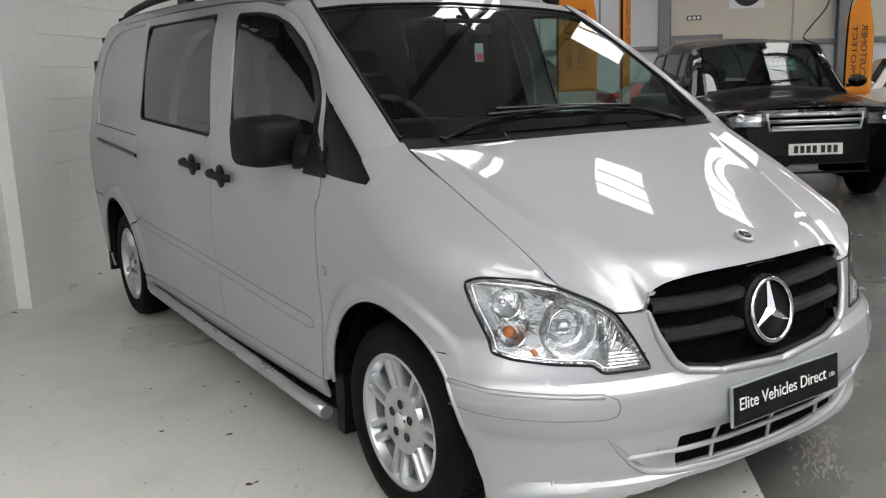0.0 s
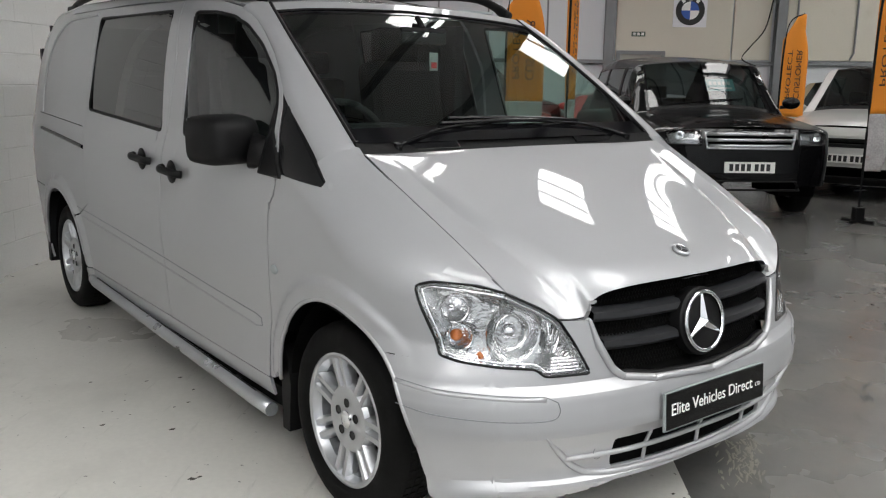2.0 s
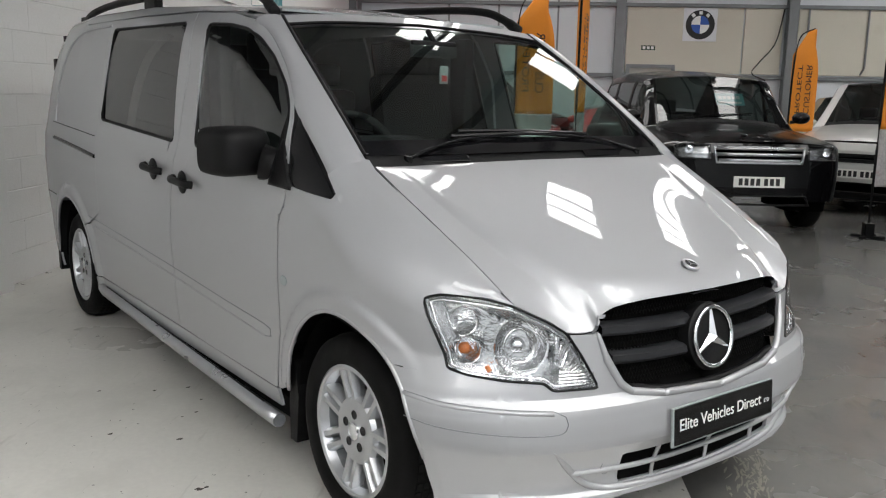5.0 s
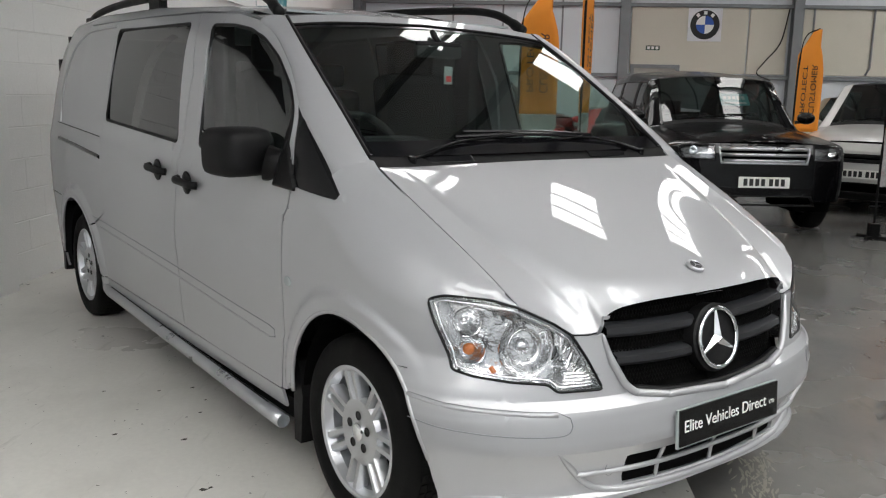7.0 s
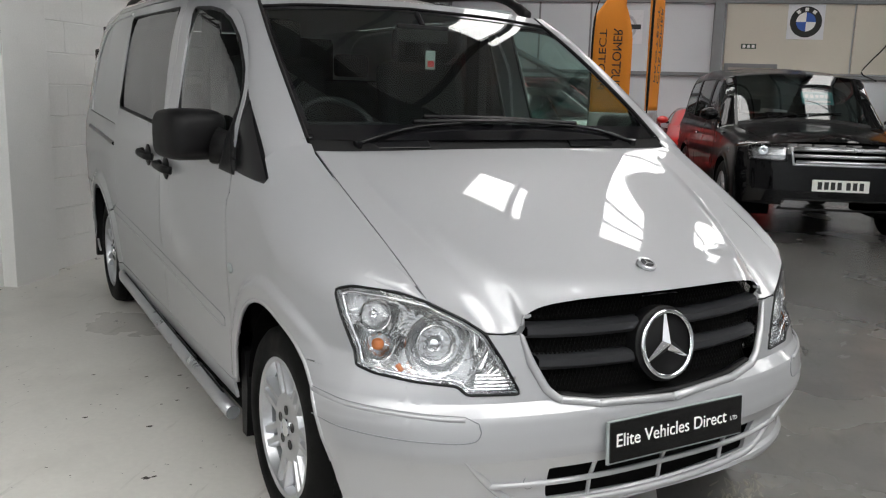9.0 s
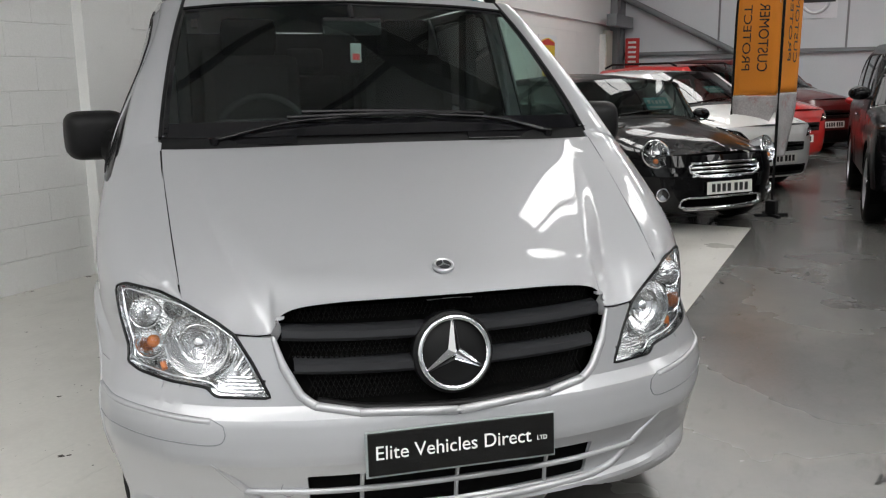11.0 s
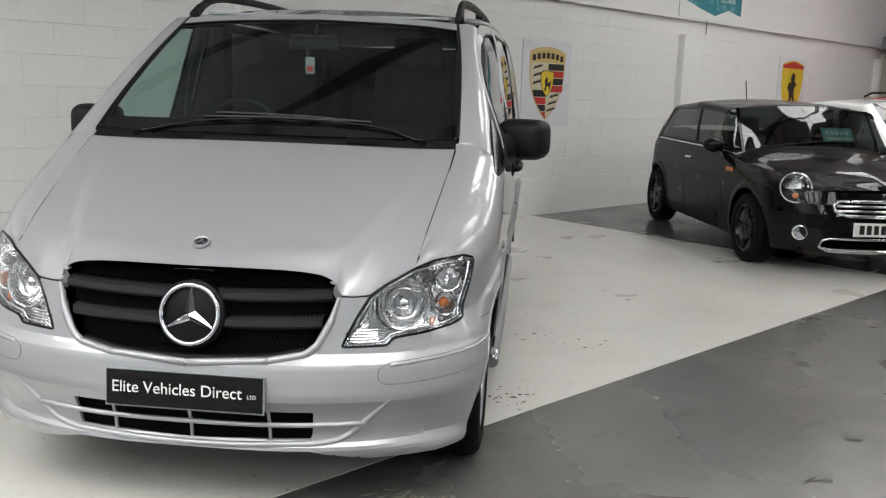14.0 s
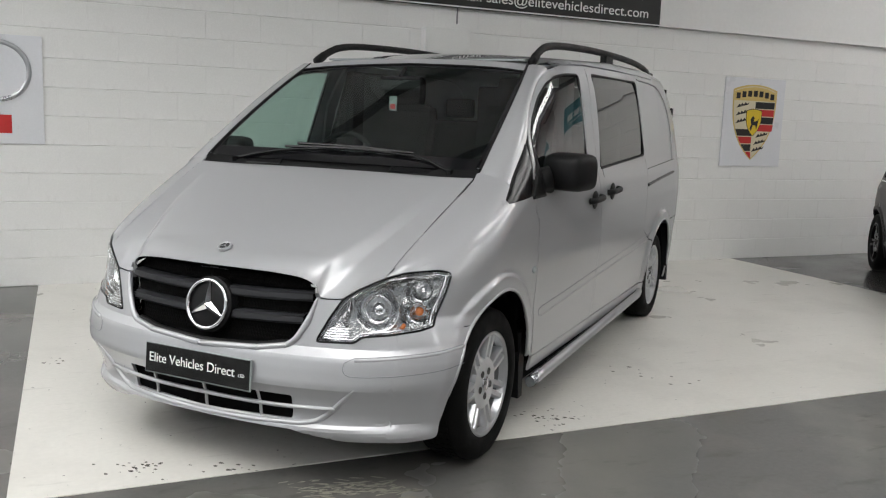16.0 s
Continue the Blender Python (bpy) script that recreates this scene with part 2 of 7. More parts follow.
def spline(points, count, closed=False):
    """Catmull-Rom through points."""
    p = [np.array(q, float) for q in points]
    n = len(p)
    segs = n if closed else n - 1
    out = []
    for k in range(count):
        u = k * segs / (count if closed else count - 1)
        i = min(int(u), segs - 1)
        f = u - i
        if closed:
            a, b, c, d = p[(i - 1) % n], p[i % n], p[(i + 1) % n], p[(i + 2) % n]
        else:
            b, c = p[i], p[i + 1]
            a = p[i - 1] if i > 0 else 2 * b - c
            d = p[i + 2] if i + 2 < n else 2 * c - b
        out.append(0.5 * (2 * b + (c - a) * f + (2 * a - 5 * b + 4 * c - d) * f * f + (3 * b - a - 3 * c + d) * f ** 3))
    return out


def tube(bm, pts, r, seg=10, flat=1.0, up=(0, 0, 1), cap=True, closed=False):
    """A tube along points; r one radius or one per point; flat squeezes it along up."""
    pts = [Vector(p) for p in pts]
    rr = [r] * len(pts) if isinstance(r, (int, float)) else r
    rows = []
    for k, p in enumerate(pts):
        a = pts[(k - 1) % len(pts)] if closed else pts[max(k - 1, 0)]
        b = pts[(k + 1) % len(pts)] if closed else pts[min(k + 1, len(pts) - 1)]
        t = (b - a).normalized()
        s = t.cross(Vector(up))
        s = s.normalized() if s.length > 1e-4 else Vector((1, 0, 0))
        w = s.cross(t).normalized()
        rows.append([bm.verts.new(p + rr[k] * (math.cos(q) * s + flat * math.sin(q) * w)) for q in (2 * math.pi * j / seg for j in range(seg))])
    for a, b in list(zip(rows, rows[1:])) + ([(rows[-1], rows[0])] if closed else []):
        for j in range(seg):
            bm.faces.new((a[j], a[(j + 1) % seg], b[(j + 1) % seg], b[j]))
    if cap and not closed:
        bm.faces.new(rows[0])
        bm.faces.new(rows[-1][::-1])


def tubed(pts, r, **kw):
    bm = bmesh.new()
    tube(bm, pts, r, **kw)
    return bm


def slab(bm, outline, depth, m):
    """A flat outline (x, y) pulled up to a plate of that depth."""
    lo = [bm.verts.new(m @ Vector((x, y, 0))) for x, y in outline]
    hi = [bm.verts.new(m @ Vector((x, y, depth))) for x, y in outline]
    bm.faces.new(lo[::-1])
    bm.faces.new(hi)
    n = len(lo)
    for k in range(n):
        bm.faces.new((lo[k], lo[(k + 1) % n], hi[(k + 1) % n], hi[k]))


def slabbed(outline, depth, m=Matrix.Identity(4)):
    bm = bmesh.new()
    slab(bm, outline, depth, m)
    return bm


def lettering(name, text, size, m, material, parent=None, label="", width=None, depth=0.0008, spacing=1.0):
    """Words as a mesh, centred, in the plane of m; width squeezes or stretches them to that many metres."""
    cu = bpy.data.curves.new(name, "FONT")
    cu.body, cu.size, cu.align_x, cu.align_y, cu.extrude, cu.space_character = text, size, "CENTER", "CENTER", depth, spacing
    tmp = bpy.data.objects.new(name, cu)
    scene.collection.objects.link(tmp)
    me = bpy.data.meshes.new_from_object(tmp)
    bpy.data.objects.remove(tmp)
    bpy.data.curves.remove(cu)
    xs = [v.co.x for v in me.vertices]
    if width and xs:
        k, c = width / (max(xs) - min(xs)), (max(xs) + min(xs)) / 2
        for v in me.vertices:
            v.co.x = (v.co.x - c) * k
    return link(name, me, material, parent, label, m)


# ---- the hall ----
def hall_part(name, bm, material, label="", parent=None):
    ob = part(name, bm, material, parent, "", m=None if parent else HALL)
    if parent is None:
        tagged(ob, label, "", "", "structure")
    elif label:
        ob["label"] = label
    return ob


WALL_Y = -HALL_V0          # the wall's face, along the hall's own y
floor = hall_part("floor", boxed(HALL_U0 - 0.3, HALL_U1 + 0.3, -HALL_V1 - 0.3, WALL_Y + 0.5, -0.2, 0.0), M_GREYFLOOR, "worn grey painted concrete floor of a vehicle hall")
bay = hall_part("floor_bay_white", boxed(-0.63, 6.42, 0.03, WALL_Y + 0.02, -0.05, 0.004), M_WHITEFLOOR, "white painted parking bay on the concrete floor, scuffed and stained")
dark = hall_part("floor_bay_dark", boxed(6.42, 12.5, 0.4, WALL_Y + 0.02, -0.05, 0.003), M_DARKFLOOR, "dark grey glossy painted parking bay on the concrete floor")

wall_block = hall_part("wall_block", boxed(HALL_U0, HALL_U1, WALL_Y + 0.006, WALL_Y + 0.3, -0.1, 2.45), M_BLOCK, "white painted concrete block wall with slim pilasters")
lining = hall_part("wall_lining", boxed(HALL_U0, HALL_U1, WALL_Y - 0.035, WALL_Y + 0.3, 2.462, EAVES + 0.2), M_LINING, "smooth white wall lining sheets above the blockwork")
hall_part("trim_ledge", boxed(HALL_U0, HALL_U1, WALL_Y - 0.045, WALL_Y + 0.1, 2.45, 2.4615), M_LINING, "thin white flashing along the top of the blockwork")
for u in (2.92, 9.85, 16.6):
    hall_part("lining_joint", boxed(u - 0.006, u + 0.006, WALL_Y - 0.038, WALL_Y - 0.03, 2.30, EAVES), M_STEEL, "dark joint between lining sheets", lining)

wall_far = hall_part("wall_far", boxed(HALL_U1, HALL_U1 + 0.2, -HALL_V1, WALL_Y + 0.3, -0.1, RIDGE + 0.3), M_CLAD, "grey white profiled cladding wall at the end of the hall")
wall_back = hall_part("wall_back", boxed(HALL_U0 - 0.2, HALL_U0, -HALL_V1, WALL_Y + 0.3, -0.1, RIDGE + 0.3), M_CLAD, "plain grey white cladding wall")
wall_side = hall_part("wall_side", boxed(HALL_U0, HALL_U1, -HALL_V1 - 0.2, -HALL_V1, -0.1, EAVES + 0.3), M_CLAD, "plain grey white cladding wall")

# Roof of two slopes; the rooflights and fill panels lie in openings between the sheets.
def slope_sheet(u0, u1, va, vb, lift, thick):
    bm = bmesh.new()
    vs = []
    for z in (lift, lift + thick):
        vs.append([bm.verts.new((u, -v, roof_z(v) + z)) for u, v in ((u0, va), (u1, va), (u1, vb), (u0, vb))])
    bm.faces.new(vs[0][::-1])
    bm.faces.new(vs[1])
    for k in range(4):
        bm.faces.new((vs[0][k], vs[0][(k + 1) % 4], vs[1][(k + 1) % 4], vs[1][k]))
    return bm


ceiling_bm = bmesh.new()
for va, vb in ((HALL_V0 - 0.3, RIDGE_V), (RIDGE_V, HALL_V1 + 0.2)):
    lights = [(u - w / 2, u + w / 2, s, e) for u, w, s, e in ROOFLIGHTS_AND_FILL if va <= s < vb]
    us = sorted({HALL_U0 - 0.2, HALL_U1 + 0.2} | {q for l in lights for q in l[:2]})
    for a, b in zip(us, us[1:]):
        cuts = sorted((l[2], l[3]) for l in lights if l[0] <= a + 1e-6 and l[1] >= b - 1e-6)
        stops = [va] + [q for c in cuts for q in c] + [vb]
        for s, e in zip(stops[::2], stops[1::2]):
            tmp = slope_sheet(a, b, s, e, 0.0, 0.08)
            me = bpy.data.meshes.new("tmp")
            tmp.to_mesh(me)
            tmp.free()
            ceiling_bm.from_mesh(me)
            bpy.data.meshes.remove(me)
for u, w, s, e in ROOFLIGHTS_AND_FILL:
    hall_part("rooflight_or_fill", slope_sheet(u - w / 2, u + w / 2, s, e, 0.02, 0.03), M_ROOFGLOW, "translucent white roof light or added fill panel in the sheeted roof")
    bars = max(1, int(w / 0.62))
    for k in range(1, bars):
        x = u - w / 2 + w * k / bars
        hall_part("glazing_bar", slope_sheet(x - 0.018, x + 0.018, s, e, -0.03, 0.045), M_STEEL, "grey glazing bar of a roof light or fill panel")
ceiling = hall_part("ceiling", ceiling_bm, M_ROOF, "grey sheeted pitched roof with steel purlins")
# Purlins across the strips and portal rafters across the hall.
for k in range(19):
    v = HALL_V0 + 0.85 + k * 1.08
    z = roof_z(v) - 0.16
    hall_part("purlin", boxed(HALL_U0, HALL_U1, -v - 0.03, -v + 0.03, z, z + 0.15), M_STEEL, "grey steel roof purlin")
for u in (-4.0, 2.8, 9.55, 16.3):
    for va, vb in ((HALL_V0, RIDGE_V), (RIDGE_V, HALL_V1)):
        hall_part("rafter", slope_sheet(u - 0.08, u + 0.08, va, vb, -0.5, 0.34), M_STEEL, "grey steel portal rafter")


# ---- wheels ----
def wheel(parent, cy, cz, x_mid, side, r=0.322, w=0.108, rr=0.2165, pairs=6, alloy=None, gap=0.0165, half=0.0125, label="black road tyre on a silver alloy rim"):
    """A tyre with its rim; the rim's spokes stand in pairs."""
    alloy = alloy or M_ALLOY
    k_ = rr / 0.2165
    m = Matrix.Translation((side * x_mid, cy, cz)) @ pose(0, 0, 0, 0, 90 * side, 0)
    bm = bmesh.new()
    s1, s2, s3 = rr + (r - rr) * 0.18, rr + (r - rr) * 0.55, rr + (r - rr) * 0.80
    lathe(bm, [(rr * 0.95, -w * 0.9), (s1, -w), (s3, -w * 0.96), (r - 0.007, -w * 0.80), (r, -w * 0.55), (r, w * 0.55), (r - 0.006, w * 0.80), (s3, w * 0.94), (s2, w * 1.0), (s1 + 0.01, w * 1.0), (s1, w * 0.97), (rr, w * 0.86), (rr * 0.95, w * 0.80)], 64, m)
    ty = part("wheel", bm, M_RUBBER, parent, label, smooth=True, angle=50)
    verts, faces = [], []
    for k in range(60 if parent is van else 0):
        for zz in (-0.39, -0.13, 0.13, 0.39):
            q = m @ pose(0, 0, 0, 0, 0, 6 * k + (3 if zz > 0 else 0)) @ Matrix.Translation((r - 0.001, 0, zz * w))
            n = len(verts)
            verts += [q @ Vector((x, y, z)) for x in (-0.003, 0.004) for y, z in ((-0.012, -0.1 * w), (0.012, -0.1 * w), (0.012, 0.1 * w), (-0.012, 0.1 * w))]
            faces += [(n + 4, n + 5, n + 6, n + 7)] + [(n + j, n + (j + 1) % 4, n + 4 + (j + 1) % 4, n + 4 + j) for j in range(4)]
    if verts:
        tagged(link("tread", mesh_of("tread", verts, faces, False), M_RUBBER, ty), kind="stuff")
    bm = bmesh.new()
    lathe(bm, [(rr * 1.02, w * 0.80), (rr * 1.035, w * 0.90), (rr, w * 0.93), (rr * 0.955, w * 0.88), (rr * 0.905, w * 0.60)], 56, m)
    rim = part("rim", bm, alloy, ty, "", smooth=True, angle=35)
    # Alloy barrel in darker grey: the shade inside the rim is put into colour.
    bm = bmesh.new()
    lathe(bm, [(rr * 0.905, w * 0.60), (rr * 0.855, -w * 0.2), (rr * 0.81, -w * 0.7), (rr * 0.70, -w * 0.75)], 48, m)
    part("shaded_barrel", bm, M_STEEL, rim, smooth=True, angle=35)
    bm = bmesh.new()
    lathe(bm, [(rr * 0.84, -w * 0.72), (0.155 * k_, -w * 0.45), (0.150 * k_, -w * 0.1), (0.0, -w * 0.1)], 40, m)
    part("brake_disc", bm, M_VOID, ty, smooth=True, angle=40)
    bm = bmesh.new()
    lathe(bm, [(0.114 * k_, w * 0.30), (0.118 * k_, w * 0.60), (0.108 * k_, w * 0.74), (0.05 * k_, w * 0.76), (0.0, w * 0.76)], 40, m)
    part("hub", bm, alloy, rim, smooth=True, angle=40)
    for k in range(pairs):
        for o in ((-1, 1) if gap else (0,)):
            bm = bmesh.new()
            q = m @ pose(0, 0, 0, 0, 0, 360 / pairs * k + 15)
            rows = []
            for rad, zc, hw in ((0.065, 0.70, 1.15), (0.11, 0.74, 1.0), (0.155, 0.78, 1.0), (0.200, 0.82, 1.2), (0.212, 0.80, 1.5)):
                yc = o * gap * (1 + 0.25 * (rad - 0.065) / 0.15)
                rows.append([bm.verts.new(q @ Vector((rad * k_, (yc + s_ * half * hw) * k_, w * zc + h))) for s_, h in ((-1, -0.040), (-0.96, -0.014), (-0.5, 0.001), (0.5, 0.001), (0.96, -0.014), (1, -0.040))])
            for s_, e in zip(rows, rows[1:]):
                for j in range(5):
                    bm.faces.new((s_[j], s_[j + 1], e[j + 1], e[j]))
            part("spoke", bm, alloy, rim, smooth=True, angle=40)
    for k in range(5):
        bm = bmesh.new()
        q = m @ pose(0, 0, 0, 0, 0, 72 * k) @ Matrix.Translation((0.056 * k_, 0, w * 0.755))
        lathe(bm, [(0.0155, 0.001), (0.0155, 0.003), (0.011, 0.0025), (0.011, 0.002), (0.0, 0.002)], 14, q)
        part("wheel_bolt", bm, M_GLOSSBLACK, rim)
    bm = bmesh.new()
    lathe(bm, [(0.031 * k_, w * 0.76), (0.030 * k_, w * 0.82), (0.024 * k_, w * 0.85), (0.0, w * 0.86)], 28, m)
    part("centre_cap", bm, alloy if alloy != M_ALLOY else M_CHROME, rim, smooth=True, angle=40)


# ---- the silver van ----
# Its own axes: x across, y back from the nose, z up. The shell is one wrapped sheet: "a" runs round the plan outline from the
# middle of the nose along the flank to the tail, z upwards; panels, glass and lamps are pieces of that sheet.
class Shell:
    """A wrapped car body: outline of nose and tail, forward lean and width by height, upper edge and shoulder by length."""

    def __init__(self, nose, tail0, tail, lean, width, top_y, top_x, top_z, front, shoulder_y, shoulder_z, round_y, arches, flare=0.022, flare_r=0.485, nose_pow=3.0, tail_pow=2.6):
        self.lean, self.width, self.top_y, self.top_x, self.top_z = lean, width, top_y, top_x, top_z
        self.front, self.sy, self.sz, self.round_y, self.arches, self.flare, self.flare_r = front, shoulder_y, shoulder_z, round_y, arches, flare, flare_r
        self.corner = 0.0
        self.cap = 9.0
        self.even = None
        phi = np.linspace(0, 1, 400) ** 1.6 * math.pi / 2
        self.xn = np.concatenate([np.sin(phi) ** (2 / nose_pow), np.ones(200), (1 - np.linspace(0, 0.999, 120) ** tail_pow) ** (1 / tail_pow)])
        self.dd = np.concatenate([nose * (1 - np.cos(phi)), np.linspace(nose, tail0, 202)[1:-1], tail0 + tail * np.linspace(0, 0.999, 120)])
        self.aa = np.concatenate([[0], np.cumsum(np.hypot(np.diff(self.xn * max(width[1])), np.diff(self.dd)))])


SH = None


def use_shell(shell):
    global SH
    SH = shell


def v_y0(z):
    return np.interp(z, *SH.lean)


def v_w(z):
    return np.interp(z, *SH.width)


def a_of_x(x, z=0.7):
    """Way round the outline to the nose point that lies x out from the middle."""
    return float(np.interp(x / v_w(z), SH.xn[:400], SH.aa[:400]))


def a_of_y(y, z=0.7):
    """Way round the outline to the flank point that lies y behind the nose."""
    lo, hi = 0.0, float(SH.aa[-1])
    for _ in range(40):
        mid = (lo + hi) / 2
        if v_base(mid, z)[1] < y:
            lo = mid
        else:
            hi = mid
    return lo


def v_base(a, z):
    xn, dd = np.interp(a, SH.aa, SH.xn), np.interp(a, SH.aa, SH.dd)
    fade = np.clip(1 - (dd - 0.5) / 1.1, 0, 1)
    y0 = v_y0(z)
    if SH.even is not None:
        part_ = np.clip((dd - 0.08) / 0.25, 0, 1) * np.clip((0.56 - z) / 0.02, 0, 1)
        y0 = y0 + (np.interp(z, *SH.even) - y0) * part_
        y0 = y0 + (0.085 - y0) * np.clip((dd - 0.16) / 0.14, 0, 1) * np.clip((0.56 - z) / 0.02, 0, 1)
    return v_w(z) * xn, dd + 0.1 + (y0 - 0.1) * fade


def v_top(yb):
    return np.interp(yb, SH.top_y, SH.top_x), np.interp(yb, SH.top_y, SH.top_z)


def v_point(a, z):
    """Places on the shell, for arrays of a and z."""
    a, z = np.asarray(a, float), np.asarray(z, float)
    _, yb = v_base(a, np.full_like(z, 0.84))
    tx, tz = v_top(yb)
    front = yb < SH.front
    zs = np.interp(yb, SH.sy, SH.sz)
    p = np.interp(yb, SH.round_y, [2.0, 1.0])
    q = np.interp(yb, SH.round_y, [2.0, 3.0])
    zl = np.minimum(z, np.where(front, 9, zs))
    bx, by = v_base(a, zl)
    k = np.clip((z - zs) / np.maximum(tz - zs, 0.01), 0, 1)
    f = np.where(front, 1.0, (1 - k ** p) ** (1 / q))
    tx = np.minimum(tx, bx - 0.01 * (~front))
    x = np.where(front, bx, tx + (bx - tx) * f)
    # Flared lips round the wheel openings.
    for cy, cz in SH.arches:
        r = np.hypot(by - cy, z - cz)
        s = np.clip((SH.flare_r - r) / 0.02, 0, 1)
        x = x + SH.flare * s * s * (3 - 2 * s) * np.clip((by - 0.43) / 0.15, 0, 1)
    x = x + SH.corner * np.interp(z, [0.19, 0.215, 0.24, 0.272, 0.285, 0.35, 0.415, 0.428, 0.455, 0.52, 0.60, 0.68], [0.75, 0.95, 1.0, 0.84, 0.82, 0.96, 1.12, 1.15, 1.2, 1.1, 0.70, 0.0]) * np.clip((bx - 0.45) / 0.4, 0, 1) * np.clip((0.66 - by) / 0.28, 0, 1)
    return np.stack([x, by, z], -1)


def v_normal(a, z):
    h = 0.004
    du = v_point(np.asarray(a) + h, z) - v_point(np.asarray(a) - h, z)
    dv = v_point(a, np.asarray(z) + h) - v_point(a, np.asarray(z) - h)
    n = np.cross(du, dv)
    return n / np.maximum(np.linalg.norm(n, axis=-1, keepdims=True), 1e-9)


VAN = Shell(0.62, 4.45, 0.42,
            ([0.19, 0.225, 0.245, 0.265, 0.285, 0.32, 0.38, 0.418, 0.428, 0.448, 0.50, 0.545, 0.575, 0.70, 0.80, 0.85, 1.0], [0.13, 0.102, 0.090, 0.084, 0.104, 0.104, 0.084, 0.064, 0.057, 0.054, 0.060, 0.068, 0.096, 0.122, 0.142, 0.150, 0.155]),
            ([0.20, 0.28, 0.40, 0.53, 0.56, 0.62, 0.75, 0.95, 1.1, 1.2, 1.3], [0.865, 0.885, 0.90, 0.912, 0.912, 0.918, 0.93, 0.935, 0.928, 0.905, 0.90]),
            [0.20, 0.284, 0.45, 0.70, 0.925, 1.326, 1.746, 2.2, 3.0, 4.0, 4.45, 4.70, 4.86],
            [0.55, 0.677, 0.698, 0.722, 0.738, 0.708, 0.650, 0.675, 0.690, 0.690, 0.672, 0.62, 0.58],
            [0.754, 0.831, 0.930, 1.062, 1.174, 1.442, 1.700, 1.772, 1.815, 1.828, 1.810, 1.76, 1.70],
            0.284, [0.284, 0.34, 0.5, 0.7, 0.925, 1.2, 1.5, 1.75, 5], [0.831, 0.80, 0.79, 0.86, 1.0, 1.12, 1.17, 1.2, 1.2], [0.9, 1.5],
            ((0.815, 0.33), (4.05, 0.345)), flare=0.017, flare_r=0.475)
VAN.corner = 0.072
VAN.cap = 0.845
VAN.even = ([0.19, 0.212, 0.235, 0.252, 0.272, 0.285, 0.35, 0.415, 0.428, 0.455, 0.56], [0.108, 0.080, 0.072, 0.084, 0.118, 0.126, 0.098, 0.069, 0.063, 0.062, 0.080])
use_shell(VAN)


def sdist(p, poly):
    """Signed distance of points to a closed polygon, negative inside."""
    q = np.asarray(poly, float)
    d = np.full(len(p), 1e9)
    inside = np.zeros(len(p), bool)
    for a, b in zip(q, np.roll(q, -1, 0)):
        e, w = b - a, p - a
        t = np.clip((w @ e) / max(e @ e, 1e-12), 0, 1)
        d = np.minimum(d, np.hypot(*(w - t[:, None] * e).T))
        cross = (a[1] > p[:, 1]) != (b[1] > p[:, 1])
        with np.errstate(divide="ignore", invalid="ignore"):
            xi = a[0] + (p[:, 1] - a[1]) * e[0] / (e[1] if abs(e[1]) > 1e-12 else 1e-12)
        inside ^= cross & (p[:, 0] < xi)
    return np.where(inside, -d, d)


def rounded(poly, r=0.02, n=4):
    """The polygon with its corners rounded."""
    out = []
    m = len(poly)
    for k in range(m):
        a, b, c = (np.array(poly[(k + j) % m], float) for j in (-1, 0, 1))
        ra = min(r, 0.45 * np.linalg.norm(a - b))
        rc = min(r, 0.45 * np.linalg.norm(c - b))
        s, e = b + (a - b) / np.linalg.norm(a - b) * ra, b + (c - b) / np.linalg.norm(c - b) * rc
        for j in range(n + 1):
            t = j / n
            out.append(tuple((1 - t) ** 2 * s + 2 * t * (1 - t) * b + t * t * e))
    return out


def grown(poly, d):
    """The polygon moved outwards by d."""
    q = np.asarray(poly, float)
    area = 0.5 * np.sum(q[:, 0] * np.roll(q[:, 1], -1) - np.roll(q[:, 0], -1) * q[:, 1])
    e = np.roll(q, -1, 0) - q
    n = np.stack([e[:, 1], -e[:, 0]], -1) * (1 if area > 0 else -1)
    n /= np.maximum(np.linalg.norm(n, axis=1, keepdims=True), 1e-9)
    v = n + np.roll(n, 1, 0)
    v /= np.maximum((v * v).sum(1, keepdims=True), 0.6) / 2
    return [tuple(x) for x in q + d * v]


